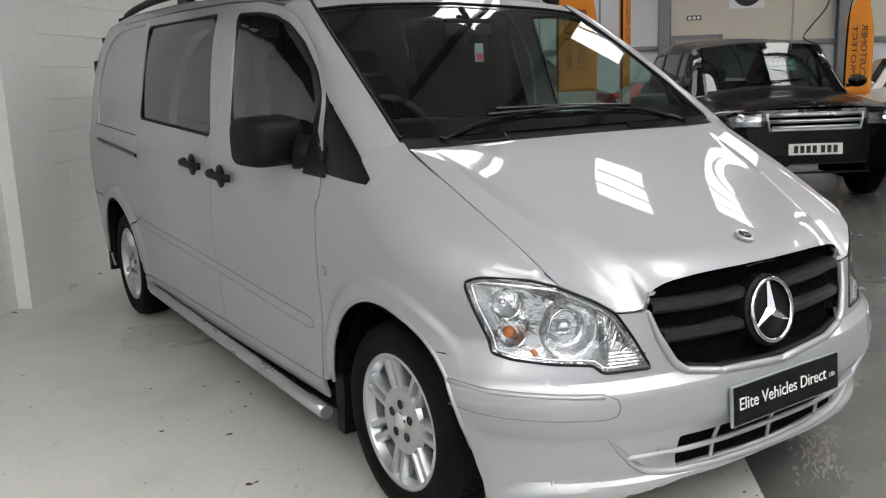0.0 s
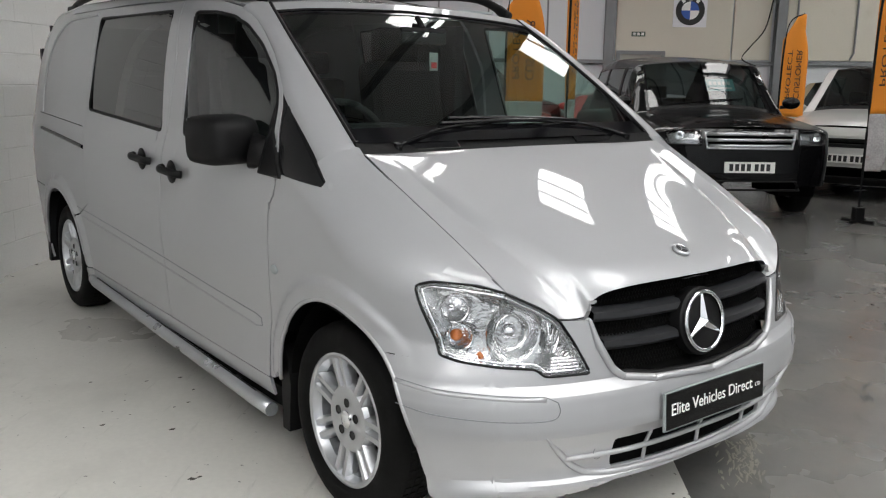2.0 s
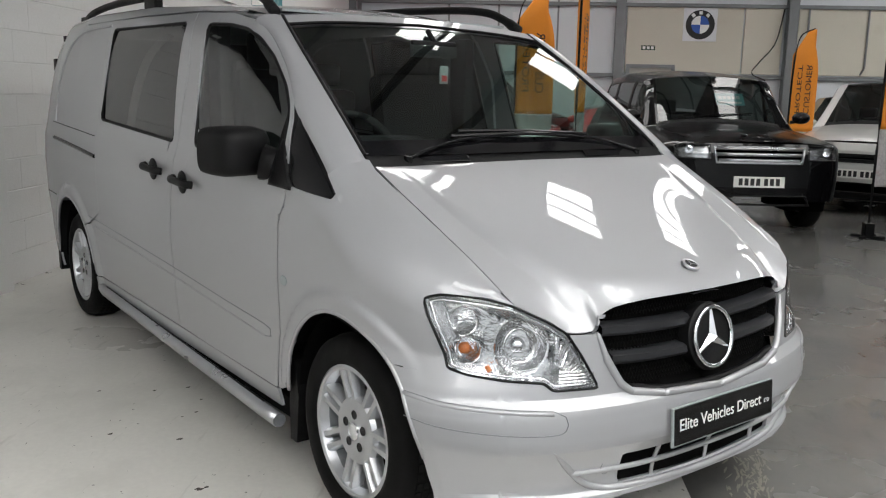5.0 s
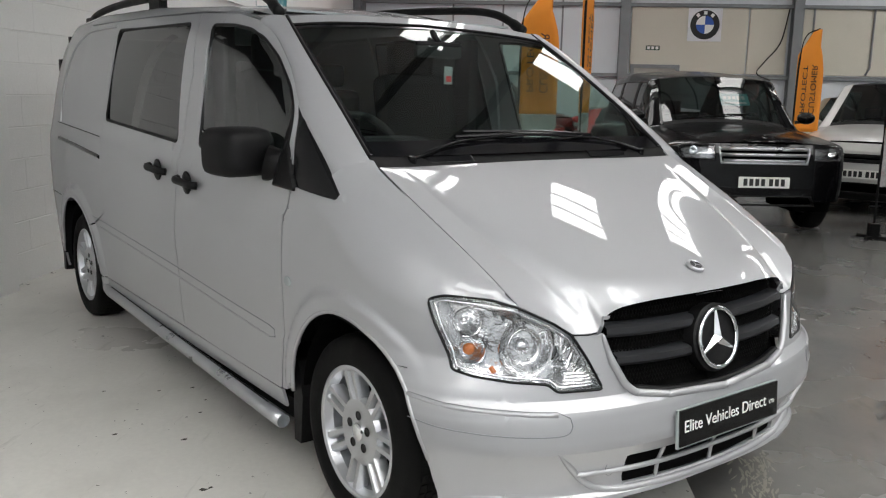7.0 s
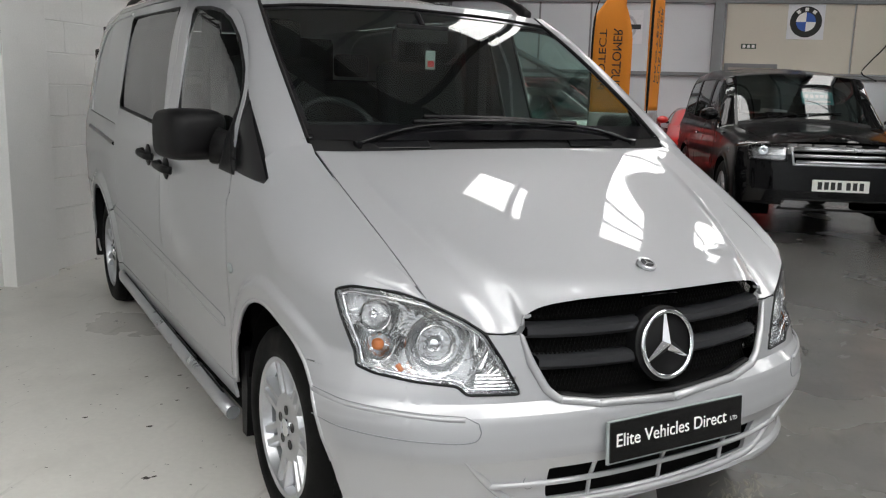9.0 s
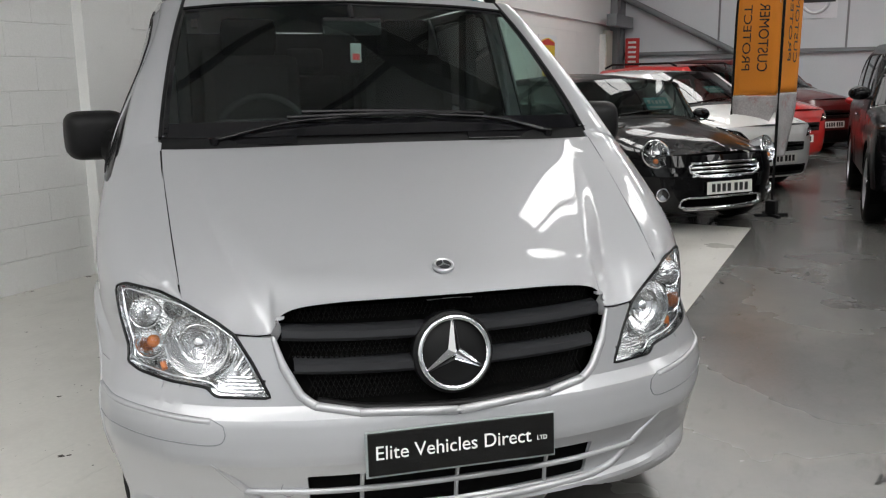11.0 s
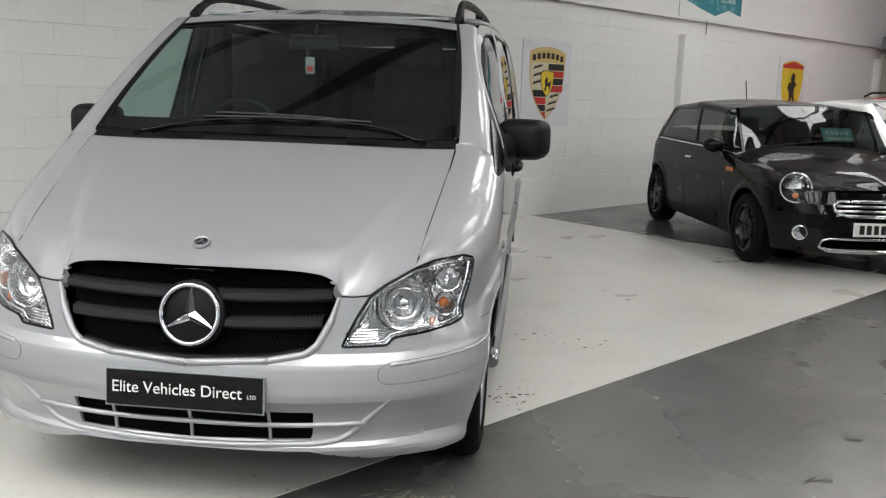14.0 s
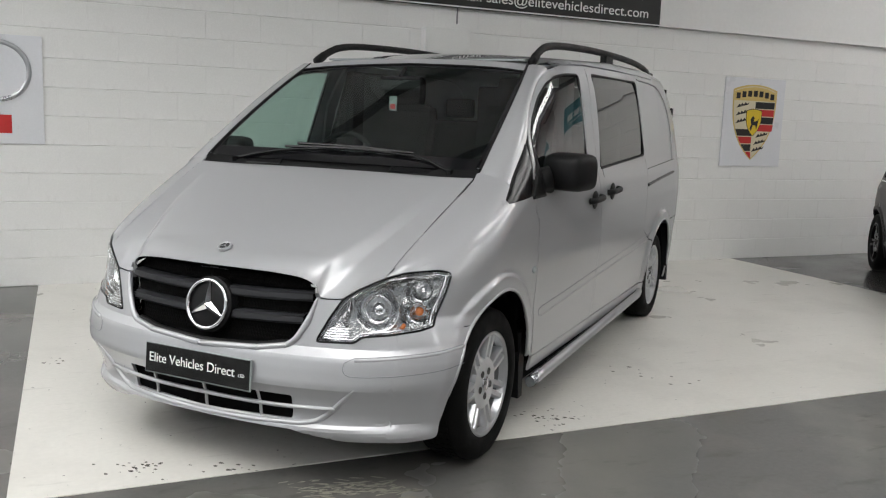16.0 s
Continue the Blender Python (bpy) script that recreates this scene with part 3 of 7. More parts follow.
def shell_piece(outer, holes=(), step=0.016, lift=0.0, rim=0.012, mirror=False, fine=1.0, crown=True):
    """A piece of the shell inside an outline (a, z) and outside the holes, as verts and faces, with its edge turned in by rim."""
    q = np.asarray(outer, float)
    a0, z0 = q.min(0) - step
    a1, z1 = q.max(0) + step
    na, nz = max(3, int((a1 - a0) / step) + 1), max(3, int((z1 - z0) / (step * fine)) + 1)
    A, Z = np.meshgrid(np.linspace(a0, a1, na), np.linspace(z0, z1, nz), indexing="ij")
    _, yb = v_base(A, np.full_like(A, 0.84))
    tz = v_top(yb)[1]
    lim = np.where(yb < SH.front, SH.cap, tz)
    if crown:
        Z = np.where(lim < z1, z0 + (lim - z0) * np.linspace(0, 1, nz)[None, :] ** 0.9, Z)
    P = np.stack([A.ravel(), Z.ravel()], -1)

    def g(p):
        d = sdist(p, outer)
        for h in holes:
            d = np.maximum(d, -sdist(p, h))
        return d

    for _ in range(2):
        d = g(P)
        near = np.abs(d) < 0.62 * step
        if near.any():
            e = 1e-4
            gx = (g(P[near] + [e, 0]) - g(P[near] - [e, 0])) / (2 * e)
            gz = (g(P[near] + [0, e]) - g(P[near] - [0, e])) / (2 * e)
            nn = np.maximum(gx * gx + gz * gz, 0.25)
            P[near] -= np.stack([gx, gz], -1) * (d[near] / nn)[:, None]
    d = g(P)
    idx = np.arange(na * nz).reshape(na, nz)
    quads = np.stack([idx[:-1, :-1], idx[1:, :-1], idx[1:, 1:], idx[:-1, 1:]], -1).reshape(-1, 4)
    keep = d[quads].max(1) < 0.12 * step
    quads = quads[keep]
    used = np.unique(quads)
    back = np.full(na * nz, -1)
    back[used] = np.arange(len(used))
    quads = back[quads]
    A, Z = P[used, 0], np.minimum(P[used, 1], 3)
    A = np.maximum(A, 0.0)
    V = v_point(A, Z)
    N = v_normal(np.maximum(A, 0.006), Z)
    V = V + lift * N
    V[A < 1e-6, 0] = 0
    faces = [tuple(f) for f in quads]
    if rim:
        cnt = {}
        for f in faces:
            for i in range(4):
                e = (f[i], f[(i + 1) % 4])
                cnt[tuple(sorted(e))] = cnt.get(tuple(sorted(e)), []) + [e]
        edge = [e[0] for e in cnt.values() if len(e) == 1 and not (A[e[0][0]] < 1e-6 and A[e[0][1]] < 1e-6)]
        ids = sorted({i for e in edge for i in e})
        new_id = {i: len(V) + k for k, i in enumerate(ids)}
        V = np.concatenate([V, V[ids] - rim * N[ids]])
        faces += [(e[1], e[0], new_id[e[0]], new_id[e[1]]) for e in edge]
    if mirror:
        V = V * [-1, 1, 1]
    return V, faces


def shell_part(name, outer, material, parent, holes=(), label="", both=False, sharp=40, **kw):
    """The piece on both flanks: two objects, or one mesh over the middle."""
    out = []
    if both:
        V, fs = shell_piece(outer, holes, **kw)
        n = len(V)
        me = mesh_of(name, np.concatenate([V, V * [-1, 1, 1]]), fs + [tuple(i + n for i in f[::-1]) for f in fs])
        bm = bmesh.new()
        bm.from_mesh(me)
        bmesh.ops.remove_doubles(bm, verts=[v for v in bm.verts if abs(v.co.x) < 1e-4], dist=2e-4)
        bmesh.ops.recalc_face_normals(bm, faces=bm.faces)
        bm.to_mesh(me)
        bm.free()
        me.set_sharp_from_angle(angle=radians(sharp))
        return [link(name, me, material, parent, label)]
    for side in (False, True):
        V, fs = shell_piece(outer, holes, mirror=side, **kw)
        me = mesh_of(name, V, fs)
        me.set_sharp_from_angle(angle=radians(sharp))
        out.append(link(name, me, material, parent, label))
    return out


def fl(points):
    """Outline on the flank: (y, z) to (a, z)."""
    return [(a_of_y(y, min(z, 1.2)), z) for y, z in points]


def fr(points):
    """Outline on the nose: (x, z) to (a, z)."""
    return [(a_of_x(x, z), z) for x, z in points]


def arc(cy, cz, r, d0, d1, n=20):
    return [(cy + r * math.cos(radians(d0 + (d1 - d0) * k / n)), cz + r * math.sin(radians(d0 + (d1 - d0) * k / n))) for k in range(n + 1)]


def on_shell(points, lift=0.0, n=None):
    pts = spline(points, n) if n else points
    out = []
    for y, z in pts:
        a = a_of_y(y, min(z, 1.2))
        p, nrm = v_point(np.array([a]), np.array([z]))[0], v_normal(np.array([a]), np.array([z]))[0]
        out.append(p + lift * nrm)
    return out


def on_nose(points, lift=0.0, n=None):
    pts = spline(points, n) if n else points
    out = []
    for x, z in pts:
        a = a_of_x(abs(x), z)
        p, nrm = v_point(np.array([a]), np.array([z]))[0], v_normal(np.array([max(a, 0.006)]), np.array([z]))[0]
        p = p + lift * nrm
        out.append(p * [1 if x >= 0 else -1, 1, 1])
    return out


def on_az(points, lift):
    """Places on the shell for an outline in (a, z)."""
    q = np.array(points)
    A, Z = np.maximum(q[:, 0], 0), q[:, 1]
    return list(v_point(A, Z) + lift * v_normal(np.maximum(A, 0.006), Z))


def ruled(upper, lower, lift, n=24, k=6):
    """A smooth sheet on the flank between two lines of (y, z)."""
    u, w = np.array(spline(upper, n)), np.array(spline(lower, n))
    return np.array([on_shell([tuple(p) for p in u + (w - u) * j / (k - 1)], lift) for j in range(k)])


van = thing("van", Matrix.Identity(4), "silver metallic van with dark side windows and black roof rails", "van")

ARCH_F, ARCH_R = (0.815, 0.33, 0.40), (4.05, 0.345, 0.40)
LAMP = rounded(fr([(0.470, 0.598), (0.592, 0.600), (0.612, 0.622), (0.70, 0.630), (0.78, 0.642), (0.818, 0.655)])
               + fl([(0.416, 0.703), (0.445, 0.765), (0.488, 0.843), (0.45, 0.857)]) + fr([(0.765, 0.852), (0.68, 0.833), (0.60, 0.79), (0.552, 0.755), (0.515, 0.69)]), 0.012, 2)
GRILLE = rounded(fr([(0.0, 0.826), (0.30, 0.819), (0.40, 0.806), (0.448, 0.788), (0.460, 0.752), (0.438, 0.675), (0.400, 0.603), (0.365, 0.575), (0.25, 0.557), (0.0, 0.543)]), 0.012, 2)
INLET = fr([(0.0, 0.392), (0.395, 0.392), (0.385, 0.292), (0.0, 0.280)])
INLET = [(-0.3, 0.392)] + INLET[1:3] + [(-0.3, 0.280)]
GRILLE = [(-0.3, 0.826)] + [p for p in GRILLE if p[0] > 0.02] + [(-0.3, 0.543)]
A_ARCH = a_of_y(0.60, 0.6)

# Front bumper with the bridge between grille and lamps.
bump = [(-0.3, 0.258), (a_of_x(0.38, 0.26), 0.258), (a_of_x(0.45, 0.25), 0.240), (a_of_x(0.55, 0.22), 0.218)] + [(a_of_y(0.30, 0.22), 0.215), (a_of_y(0.400, 0.22), 0.222)] + [(a_of_y(0.400 + 0.14 * (z - 0.22), z), z) for z in (0.235, 0.25, 0.26, 0.27, 0.28, 0.29, 0.305, 0.32)]
bump += fl([p for p in arc(*ARCH_F, 180, 128, 12) if p[1] < 0.636]) + fl([(0.55, 0.637), (0.43, 0.635)])
bump += [(a_of_x(0.862, 0.64), 0.637), (a_of_x(0.858, 0.66), 0.665)] + fr([(0.60, 0.79), (0.552, 0.752), (0.462, 0.748), (0.45, 0.80)]) + [(-0.3, 0.84)]
shell_part("front_bumper", bump, M_PAINT, van, [grown(LAMP, 0.004), GRILLE, INLET], "silver painted front bumper", both=True, step=0.010, sharp=19)

# Flank panels.
CUT = 0.0025
DOOR_F = [(1.345, 0.325), (1.27, 0.60), (1.255, 0.75), (1.235, 0.98), (1.20, 1.03), (1.176, 1.10)]
DOOR_TOP = [(1.20, 1.19), (1.262, 1.318), (1.33, 1.405), (1.41, 1.475), (1.50, 1.540), (1.65, 1.632), (1.80, 1.688), (2.0, 1.724)]
WIN_F = rounded(fl([(2.055, 1.175), (2.148, 1.689), (1.955, 1.679), (1.80, 1.655), (1.69, 1.619), (1.55, 1.543), (1.388, 1.432), (1.312, 1.362), (1.272, 1.30), (1.222, 1.15)]), 0.03, 3)
WIN_Q = rounded(fl([(0.885, 1.077), (1.13, 1.097), (1.195, 1.19), (1.262, 1.335), (1.245, 1.340), (1.05, 1.190)]), 0.010, 2)
WIN_R = rounded(fl([(2.305, 1.178), (2.385, 1.705), (3.40, 1.718), (3.42, 1.232)]), 0.03, 3)
SPLIT = [(2.34, 0.33), (2.325, 0.78), (2.285, 0.95), (2.245, 1.16), (2.225, 1.48), (2.32, 1.742)]


def shifted(points, dy):
    return [(y + dy, z) for y, z in points]


over = 1.95
fender = fl([(0.435, 0.638), (0.53, 0.640)] + arc(*ARCH_F, 130, 0, 20)[:-3] + [(1.235, 0.36), (1.335, 0.325)] + shifted(DOOR_F[1:], -CUT - 0.003)) \
    + fl([(1.13, 1.097), (0.885, 1.077), (0.96, 1.132), (0.985, 1.150), (0.985, 1.6), (0.4, 1.3)]) + [(a_of_x(0.681, 0.84), 0.94), (a_of_x(0.681, 0.835), 0.835), (a_of_x(0.80, 0.7), 0.70)]
shell_part("front_wing", fender, M_PAINT, van, [grown(LAMP, 0.004)], "")
door = fl(DOOR_F + DOOR_TOP + shifted(SPLIT[::-1], -CUT) + [(2.0, 0.325)])
shell_part("front_door", door, M_PAINT, van, [WIN_F], "")
slide = fl(shifted(SPLIT, CUT) + [(3.0, 1.756), (3.455, 1.762), (3.46, 0.72)] + arc(*ARCH_R, 140, 180, 10) + [(3.62, 0.335), (3.0, 0.332)])
shell_part("sliding_door", slide, M_PAINT, van, [WIN_R], "", step=0.018)
quarter = fl([(3.457, 1.762), (3.462, 0.72)] + arc(*ARCH_R, 138, -15, 28) + [(4.6, 0.25)]) + [(SH.aa[-1] - 0.25, 0.25), (SH.aa[-1] - 0.25, over), (a_of_y(4.2, 1.2), over)] + fl([(4.0, 1.762)])
shell_part("rear_quarter", quarter, M_PAINT, van, [], "", step=0.02)
gutter = fl([(1.66, 1.645), (1.80, 1.698), (2.0, 1.734), (2.37, 1.752), (3.0, 1.764), (4.0, 1.767), (4.2, over), (1.80, over), (1.70, over)])
shell_part("roof_side", gutter, M_PAINT, van, [], "", step=0.014)
sill = fl([(1.325, 0.255), (1.345, 0.321), (3.64, 0.328), (3.66, 0.255)])
shell_part("sill", sill, M_PAINT, van, [], "", step=0.02)

# Dark inner shell that shows in the joints, and the wheel housings.
for side in (1, -1):
    V, fs = shell_piece(fl([(0.42, 0.65), (1.2, 0.75), (1.27, 0.36), (3.6, 0.36), (3.66, 0.75), (4.5, 0.78), (4.5, 1.16), (1.0, 1.06), (0.6, 0.95)]), lift=-0.02, rim=0, step=0.03)
    link("inner_shell", mesh_of("inner_shell", V * [side, 1, 1], fs), M_VOID, van)
    for cy, cz, r in (ARCH_F, ARCH_R):
        bm = bmesh.new()
        pts = arc(0, 0, r - 0.004, -4, 182, 26)
        rows = [[bm.verts.new((side * x, cy + p[0], cz + p[1])) for p in pts] for x in (0.52, 0.70, 0.872)]
        for s, e in zip(rows, rows[1:]):
            for k in range(len(pts) - 1):
                bm.faces.new((s[k], s[k + 1], e[k + 1], e[k]))
        bm.faces.new(rows[0])
        part("wheel_housing", bm, M_VOID, van)
part("underbody", boxed(-0.80, 0.80, 1.24, 3.62, 0.23, 0.40, 0.03), M_VOID, van)
part("engine_tray", boxed(-0.50, 0.50, 0.24, 1.24, 0.25, 0.40, 0.03), M_VOID, van)
part("rear_tray", boxed(-0.50, 0.50, 3.62, 4.75, 0.26, 0.45, 0.03), M_VOID, van)
bm = bmesh.new()
box(bm, -0.46, 0.46, 0.30, 0.34, 0.24, 0.79)
part("radiator", bm, M_VOID, van)

# Glass, with black edges.
for poly, name, mat_ in ((WIN_F, "front_door_window", M_SIDEGLASS), (WIN_R, "sliding_door_window", M_PRIVACY)):
    for ob in shell_part(name, grown(poly, 0.002), mat_, van, lift=-0.008, rim=0, step=0.02):
        ob.visible_shadow = False
    for side in (1, -1):
        part("window_seal", tubed([p * [side, 1, 1] for p in on_az(grown(poly, -0.003), -0.004)], 0.0075, seg=8, closed=True), M_TRIM, van, smooth=True)

# Bonnet: a sheet between the nose edge, the wings and the scuttle.
def edge_at(points, t):
    return np.array(spline(points, 64))[min(63, int(round(t * 63)))]


NOSE_EDGE = [(0.0, 0.118, 0.840), (0.15, 0.126, 0.839), (0.30, 0.146, 0.834), (0.40, 0.168, 0.820), (0.445, 0.182, 0.793), (0.462, 0.188, 0.757), (0.50, 0.194, 0.754), (0.553, 0.208, 0.760), (0.60, 0.232, 0.793), (0.677, 0.286, 0.836)]
MID_LINE = [(0, 0.118, 0.840), (0, 0.160, 0.864), (0, 0.215, 0.890), (0, 0.35, 0.948), (0, 0.55, 1.025), (0, 0.75, 1.099), (0, 0.965, 1.174)]


def coons(front, back, mid, side, ns, nv, shape=None):
    F_, B_, M_, S_ = (np.array(spline(c, n)) for c, n in ((front, ns), (back, ns), (mid, nv), (side, nv)))
    s, v = np.linspace(0, 1, ns)[:, None, None], np.linspace(0, 1, nv)[None, :, None]
    P = (1 - v) * F_[:, None] + v * B_[:, None] + (1 - s) * M_[None] + s * S_[None]
    P -= (1 - s) * (1 - v) * F_[0] + s * (1 - v) * F_[-1] + (1 - s) * v * B_[0] + s * v * B_[-1]
    if shape is not None:
        P = shape(P, s, v)
    return P


def sheet(P, both=True):
    ns, nv, _ = P.shape
    idx = np.arange(ns * nv).reshape(ns, nv)
    fs = np.stack([idx[:-1, :-1], idx[1:, :-1], idx[1:, 1:], idx[:-1, 1:]], -1).reshape(-1, 4)
    V = P.reshape(-1, 3)
    if both:
        n = len(V)
        left = V * [-1, 1, 1]
        V = np.concatenate([V, left])
        fs = np.concatenate([fs, fs[:, ::-1] + n])
    return V, [tuple(int(i) for i in f) for f in fs]


def sheet_part(name, P, material, parent, label="", both=True, sharp=35):
    V, fs = sheet(P, both)
    me = mesh_of(name, V, fs)
    bm = bmesh.new()
    bm.from_mesh(me)
    bmesh.ops.remove_doubles(bm, verts=bm.verts, dist=2e-4)
    bmesh.ops.recalc_face_normals(bm, faces=bm.faces)
    bm.to_mesh(me)
    bm.free()
    me.shade_smooth()
    me.set_sharp_from_angle(angle=radians(sharp))
    return link(name, me, material, parent, label)


def bonnet_shape(P, s, v):
    """An even crown between the middle and the sides that takes up the nose edge only at the front, with a pressed ridge from the pillar foot to the grille corner."""
    x, y = P[..., 0], P[..., 1]
    mid = np.array(spline(MID_LINE, 80))
    side = np.array(spline(H_SIDE, 80))
    zm, zs, xs = np.interp(y, mid[:, 1], mid[:, 2]), np.interp(y, side[:, 1], side[:, 2]), np.interp(y, side[:, 1], side[:, 0])
    even = zm - (zm - zs) * np.clip(x / xs, 0, 1) ** 2.3
    ridge = np.interp(y, [0.15, 0.25, 0.95], [0.455, 0.475, 0.665])
    d = x - ridge
    k = np.clip(d / np.interp(y, [0.18, 0.30, 0.60], [0.06, 0.11, 0.08]) + 0.3, 0, 1)
    drop = np.interp(y, [0.18, 0.25, 0.30, 0.45, 0.60, 0.96], [0.130, 0.108, 0.080, 0.028, 0.012, 0.0]) * k * k * (3 - 2 * k)
    zs = np.where(y < 0.286, np.interp(y, [0.194, 0.208, 0.232, 0.286], [0.754, 0.762, 0.793, 0.836]), zs)
    even = np.maximum(even + 0.004 * np.exp(-(d / 0.05) ** 2) * np.clip((0.98 - y) / 0.55, 0, 1) - drop, np.minimum(even, zs))
    f = np.clip(v[..., 0] / 0.26, 0, 1)
    f = f * f * (3 - 2 * f)
    z = P[..., 2] + (even - P[..., 2]) * f
    w = (np.exp(-((x - 0.50) / 0.12) ** 2) * np.clip((0.40 - y) / 0.12, 0, 1))[1:-1, 1:-1]
    for _ in range(24):
        z[1:-1, 1:-1] += 0.5 * w * (0.25 * (z[:-2, 1:-1] + z[2:, 1:-1] + z[1:-1, :-2] + z[1:-1, 2:]) - z[1:-1, 1:-1])
    P[..., 2] = z
    return P


H_SIDE = [(0.677, 0.286, 0.836), (0.693, 0.43, 0.922), (0.712, 0.62, 1.022), (0.728, 0.80, 1.113), (0.735, 0.925, 1.176)]
bonnet = sheet_part("bonnet", coons(NOSE_EDGE, [(0, 0.965, 1.172), (0.3, 0.96, 1.175), (0.55, 0.945, 1.178), (0.735, 0.925, 1.176)], MID_LINE, H_SIDE, 96, 56, bonnet_shape), M_PAINT, van)
# The bonnet's turned-down rim, and the dark joint beneath it.
RIM = NOSE_EDGE[4:] + H_SIDE[1:]
for side in (1, -1):
    rim = np.array([[(side * (x - 0.012 * k), y + 0.010 * k, z - 0.001 - 0.030 * k) for k in (0, 0.3, 1)] for x, y, z in RIM])
    sheet_part("bonnet_rim", rim, M_PAINT, bonnet, both=False, sharp=60)
for side in (1, -1):
    part("bonnet_joint", tubed([(side * (p[0] + 0.003), p[1], p[2] - 0.006) for p in spline(H_SIDE, 20)], 0.003, seg=6), M_VOID, van)
    part("bonnet_joint", tubed([(side * x, y + 0.004, z - 0.005) for x, y, z in NOSE_EDGE[5:8]], 0.0035, seg=6), M_VOID, van)

# The wings' tips between lamp and bonnet.
for side in (1, -1):
    lo_ = np.array(spline([(0.816, 0.432, 0.855), (0.75, 0.357, 0.852), (0.732, 0.340, 0.848), (0.688, 0.291, 0.834), (0.675, 0.284, 0.831)], 20))
    hi_ = np.array(spline([(0.690, 0.432, 0.918), (0.683, 0.362, 0.878), (0.681, 0.335, 0.862), (0.678, 0.300, 0.842), (0.675, 0.285, 0.834)], 20))
    tip = np.array([lo_ + (hi_ - lo_) * k + np.array([0.05, -0.04, 0.09]) * (k * (1 - k)) * np.linspace(1, 0, 20)[:, None] for k in np.linspace(0, 1, 7)])
    sheet_part("wing_tip", (tip + np.array([-0.002, 0.003, -0.002])) * [side, 1, 1], M_PAINT, van, both=False)

# Windscreen with black band, and scuttle panel.
WS_SIDE = [(0.733, 0.985, 1.205), (0.722, 1.14, 1.318), (0.703, 1.34, 1.452), (0.680, 1.53, 1.573), (0.647, 1.742, 1.702)]
WS_MID = [(0, 0.995, 1.20), (0, 1.18, 1.335), (0, 1.40, 1.487), (0, 1.60, 1.62), (0, 1.79, 1.735)]
WS_LOW = [(0, 0.995, 1.20), (0.25, 0.995, 1.20), (0.5, 0.99, 1.202), (0.733, 0.985, 1.205)]
WS_HIGH = [(0, 1.79, 1.735), (0.3, 1.782, 1.728), (0.5, 1.766, 1.718), (0.647, 1.742, 1.702)]
ws = coons(WS_LOW, WS_HIGH, WS_MID, WS_SIDE, 41, 31)
glass = sheet_part("windscreen", ws[:40, 2:29], M_SCREEN, van, "green tinted windscreen")
glass.visible_shadow = False
frit = ws + np.array([0, -0.002, 0.0025])
sheet_part("windscreen_band", frit[:, 27:29], M_FRIT, glass)
sheet_part("roof_header", ws[:, 28:31] + np.array([0, -0.004, 0.005]), M_PAINT, van)
sheet_part("windscreen_band", frit[:, 0:4], M_FRIT, glass)
for side in (1, -1):
    sheet_part("windscreen_band", frit[39:41] * [side, 1, 1], M_FRIT, glass, both=False)
    part("windscreen_seal", tubed([(side * (p[0] + 0.006), p[1], p[2] + 0.003) for p in spline(WS_SIDE, 24)], 0.008, seg=8), M_TRIM, van)
part("windscreen_seal", tubed([tuple(p * [k, 1, 1] + [0, -0.004, 0.004]) for k, row in ((-1, ws[::-1, 28]), (1, ws[1:, 28])) for p in row], 0.005, seg=6), M_TRIM, van)
low = coons([(0, 0.968, 1.158), (0.3, 0.963, 1.161), (0.55, 0.95, 1.166), (0.74, 0.93, 1.166)], [(0, 1.02, 1.212), (0.25, 1.02, 1.212), (0.5, 1.012, 1.214), (0.735, 0.995, 1.216)], [(0, 0.968, 1.158), (0, 0.985, 1.183), (0, 1.02, 1.212)], [(0.74, 0.93, 1.166), (0.74, 0.96, 1.19), (0.735, 0.995, 1.216)], 24, 8)
scuttle = sheet_part("scuttle_panel", low, M_TRIM, van)
for side in (1, -1):
    part("scuttle_grille", boxed(0.30, 0.66, -0.028, 0.012, -0.002, 0.004, 0.002, pose(0, 0.992, 1.196, 42, 0, 0) @ Matrix.Diagonal((side, 1, 1, 1))), M_GLOSSBLACK, scuttle)

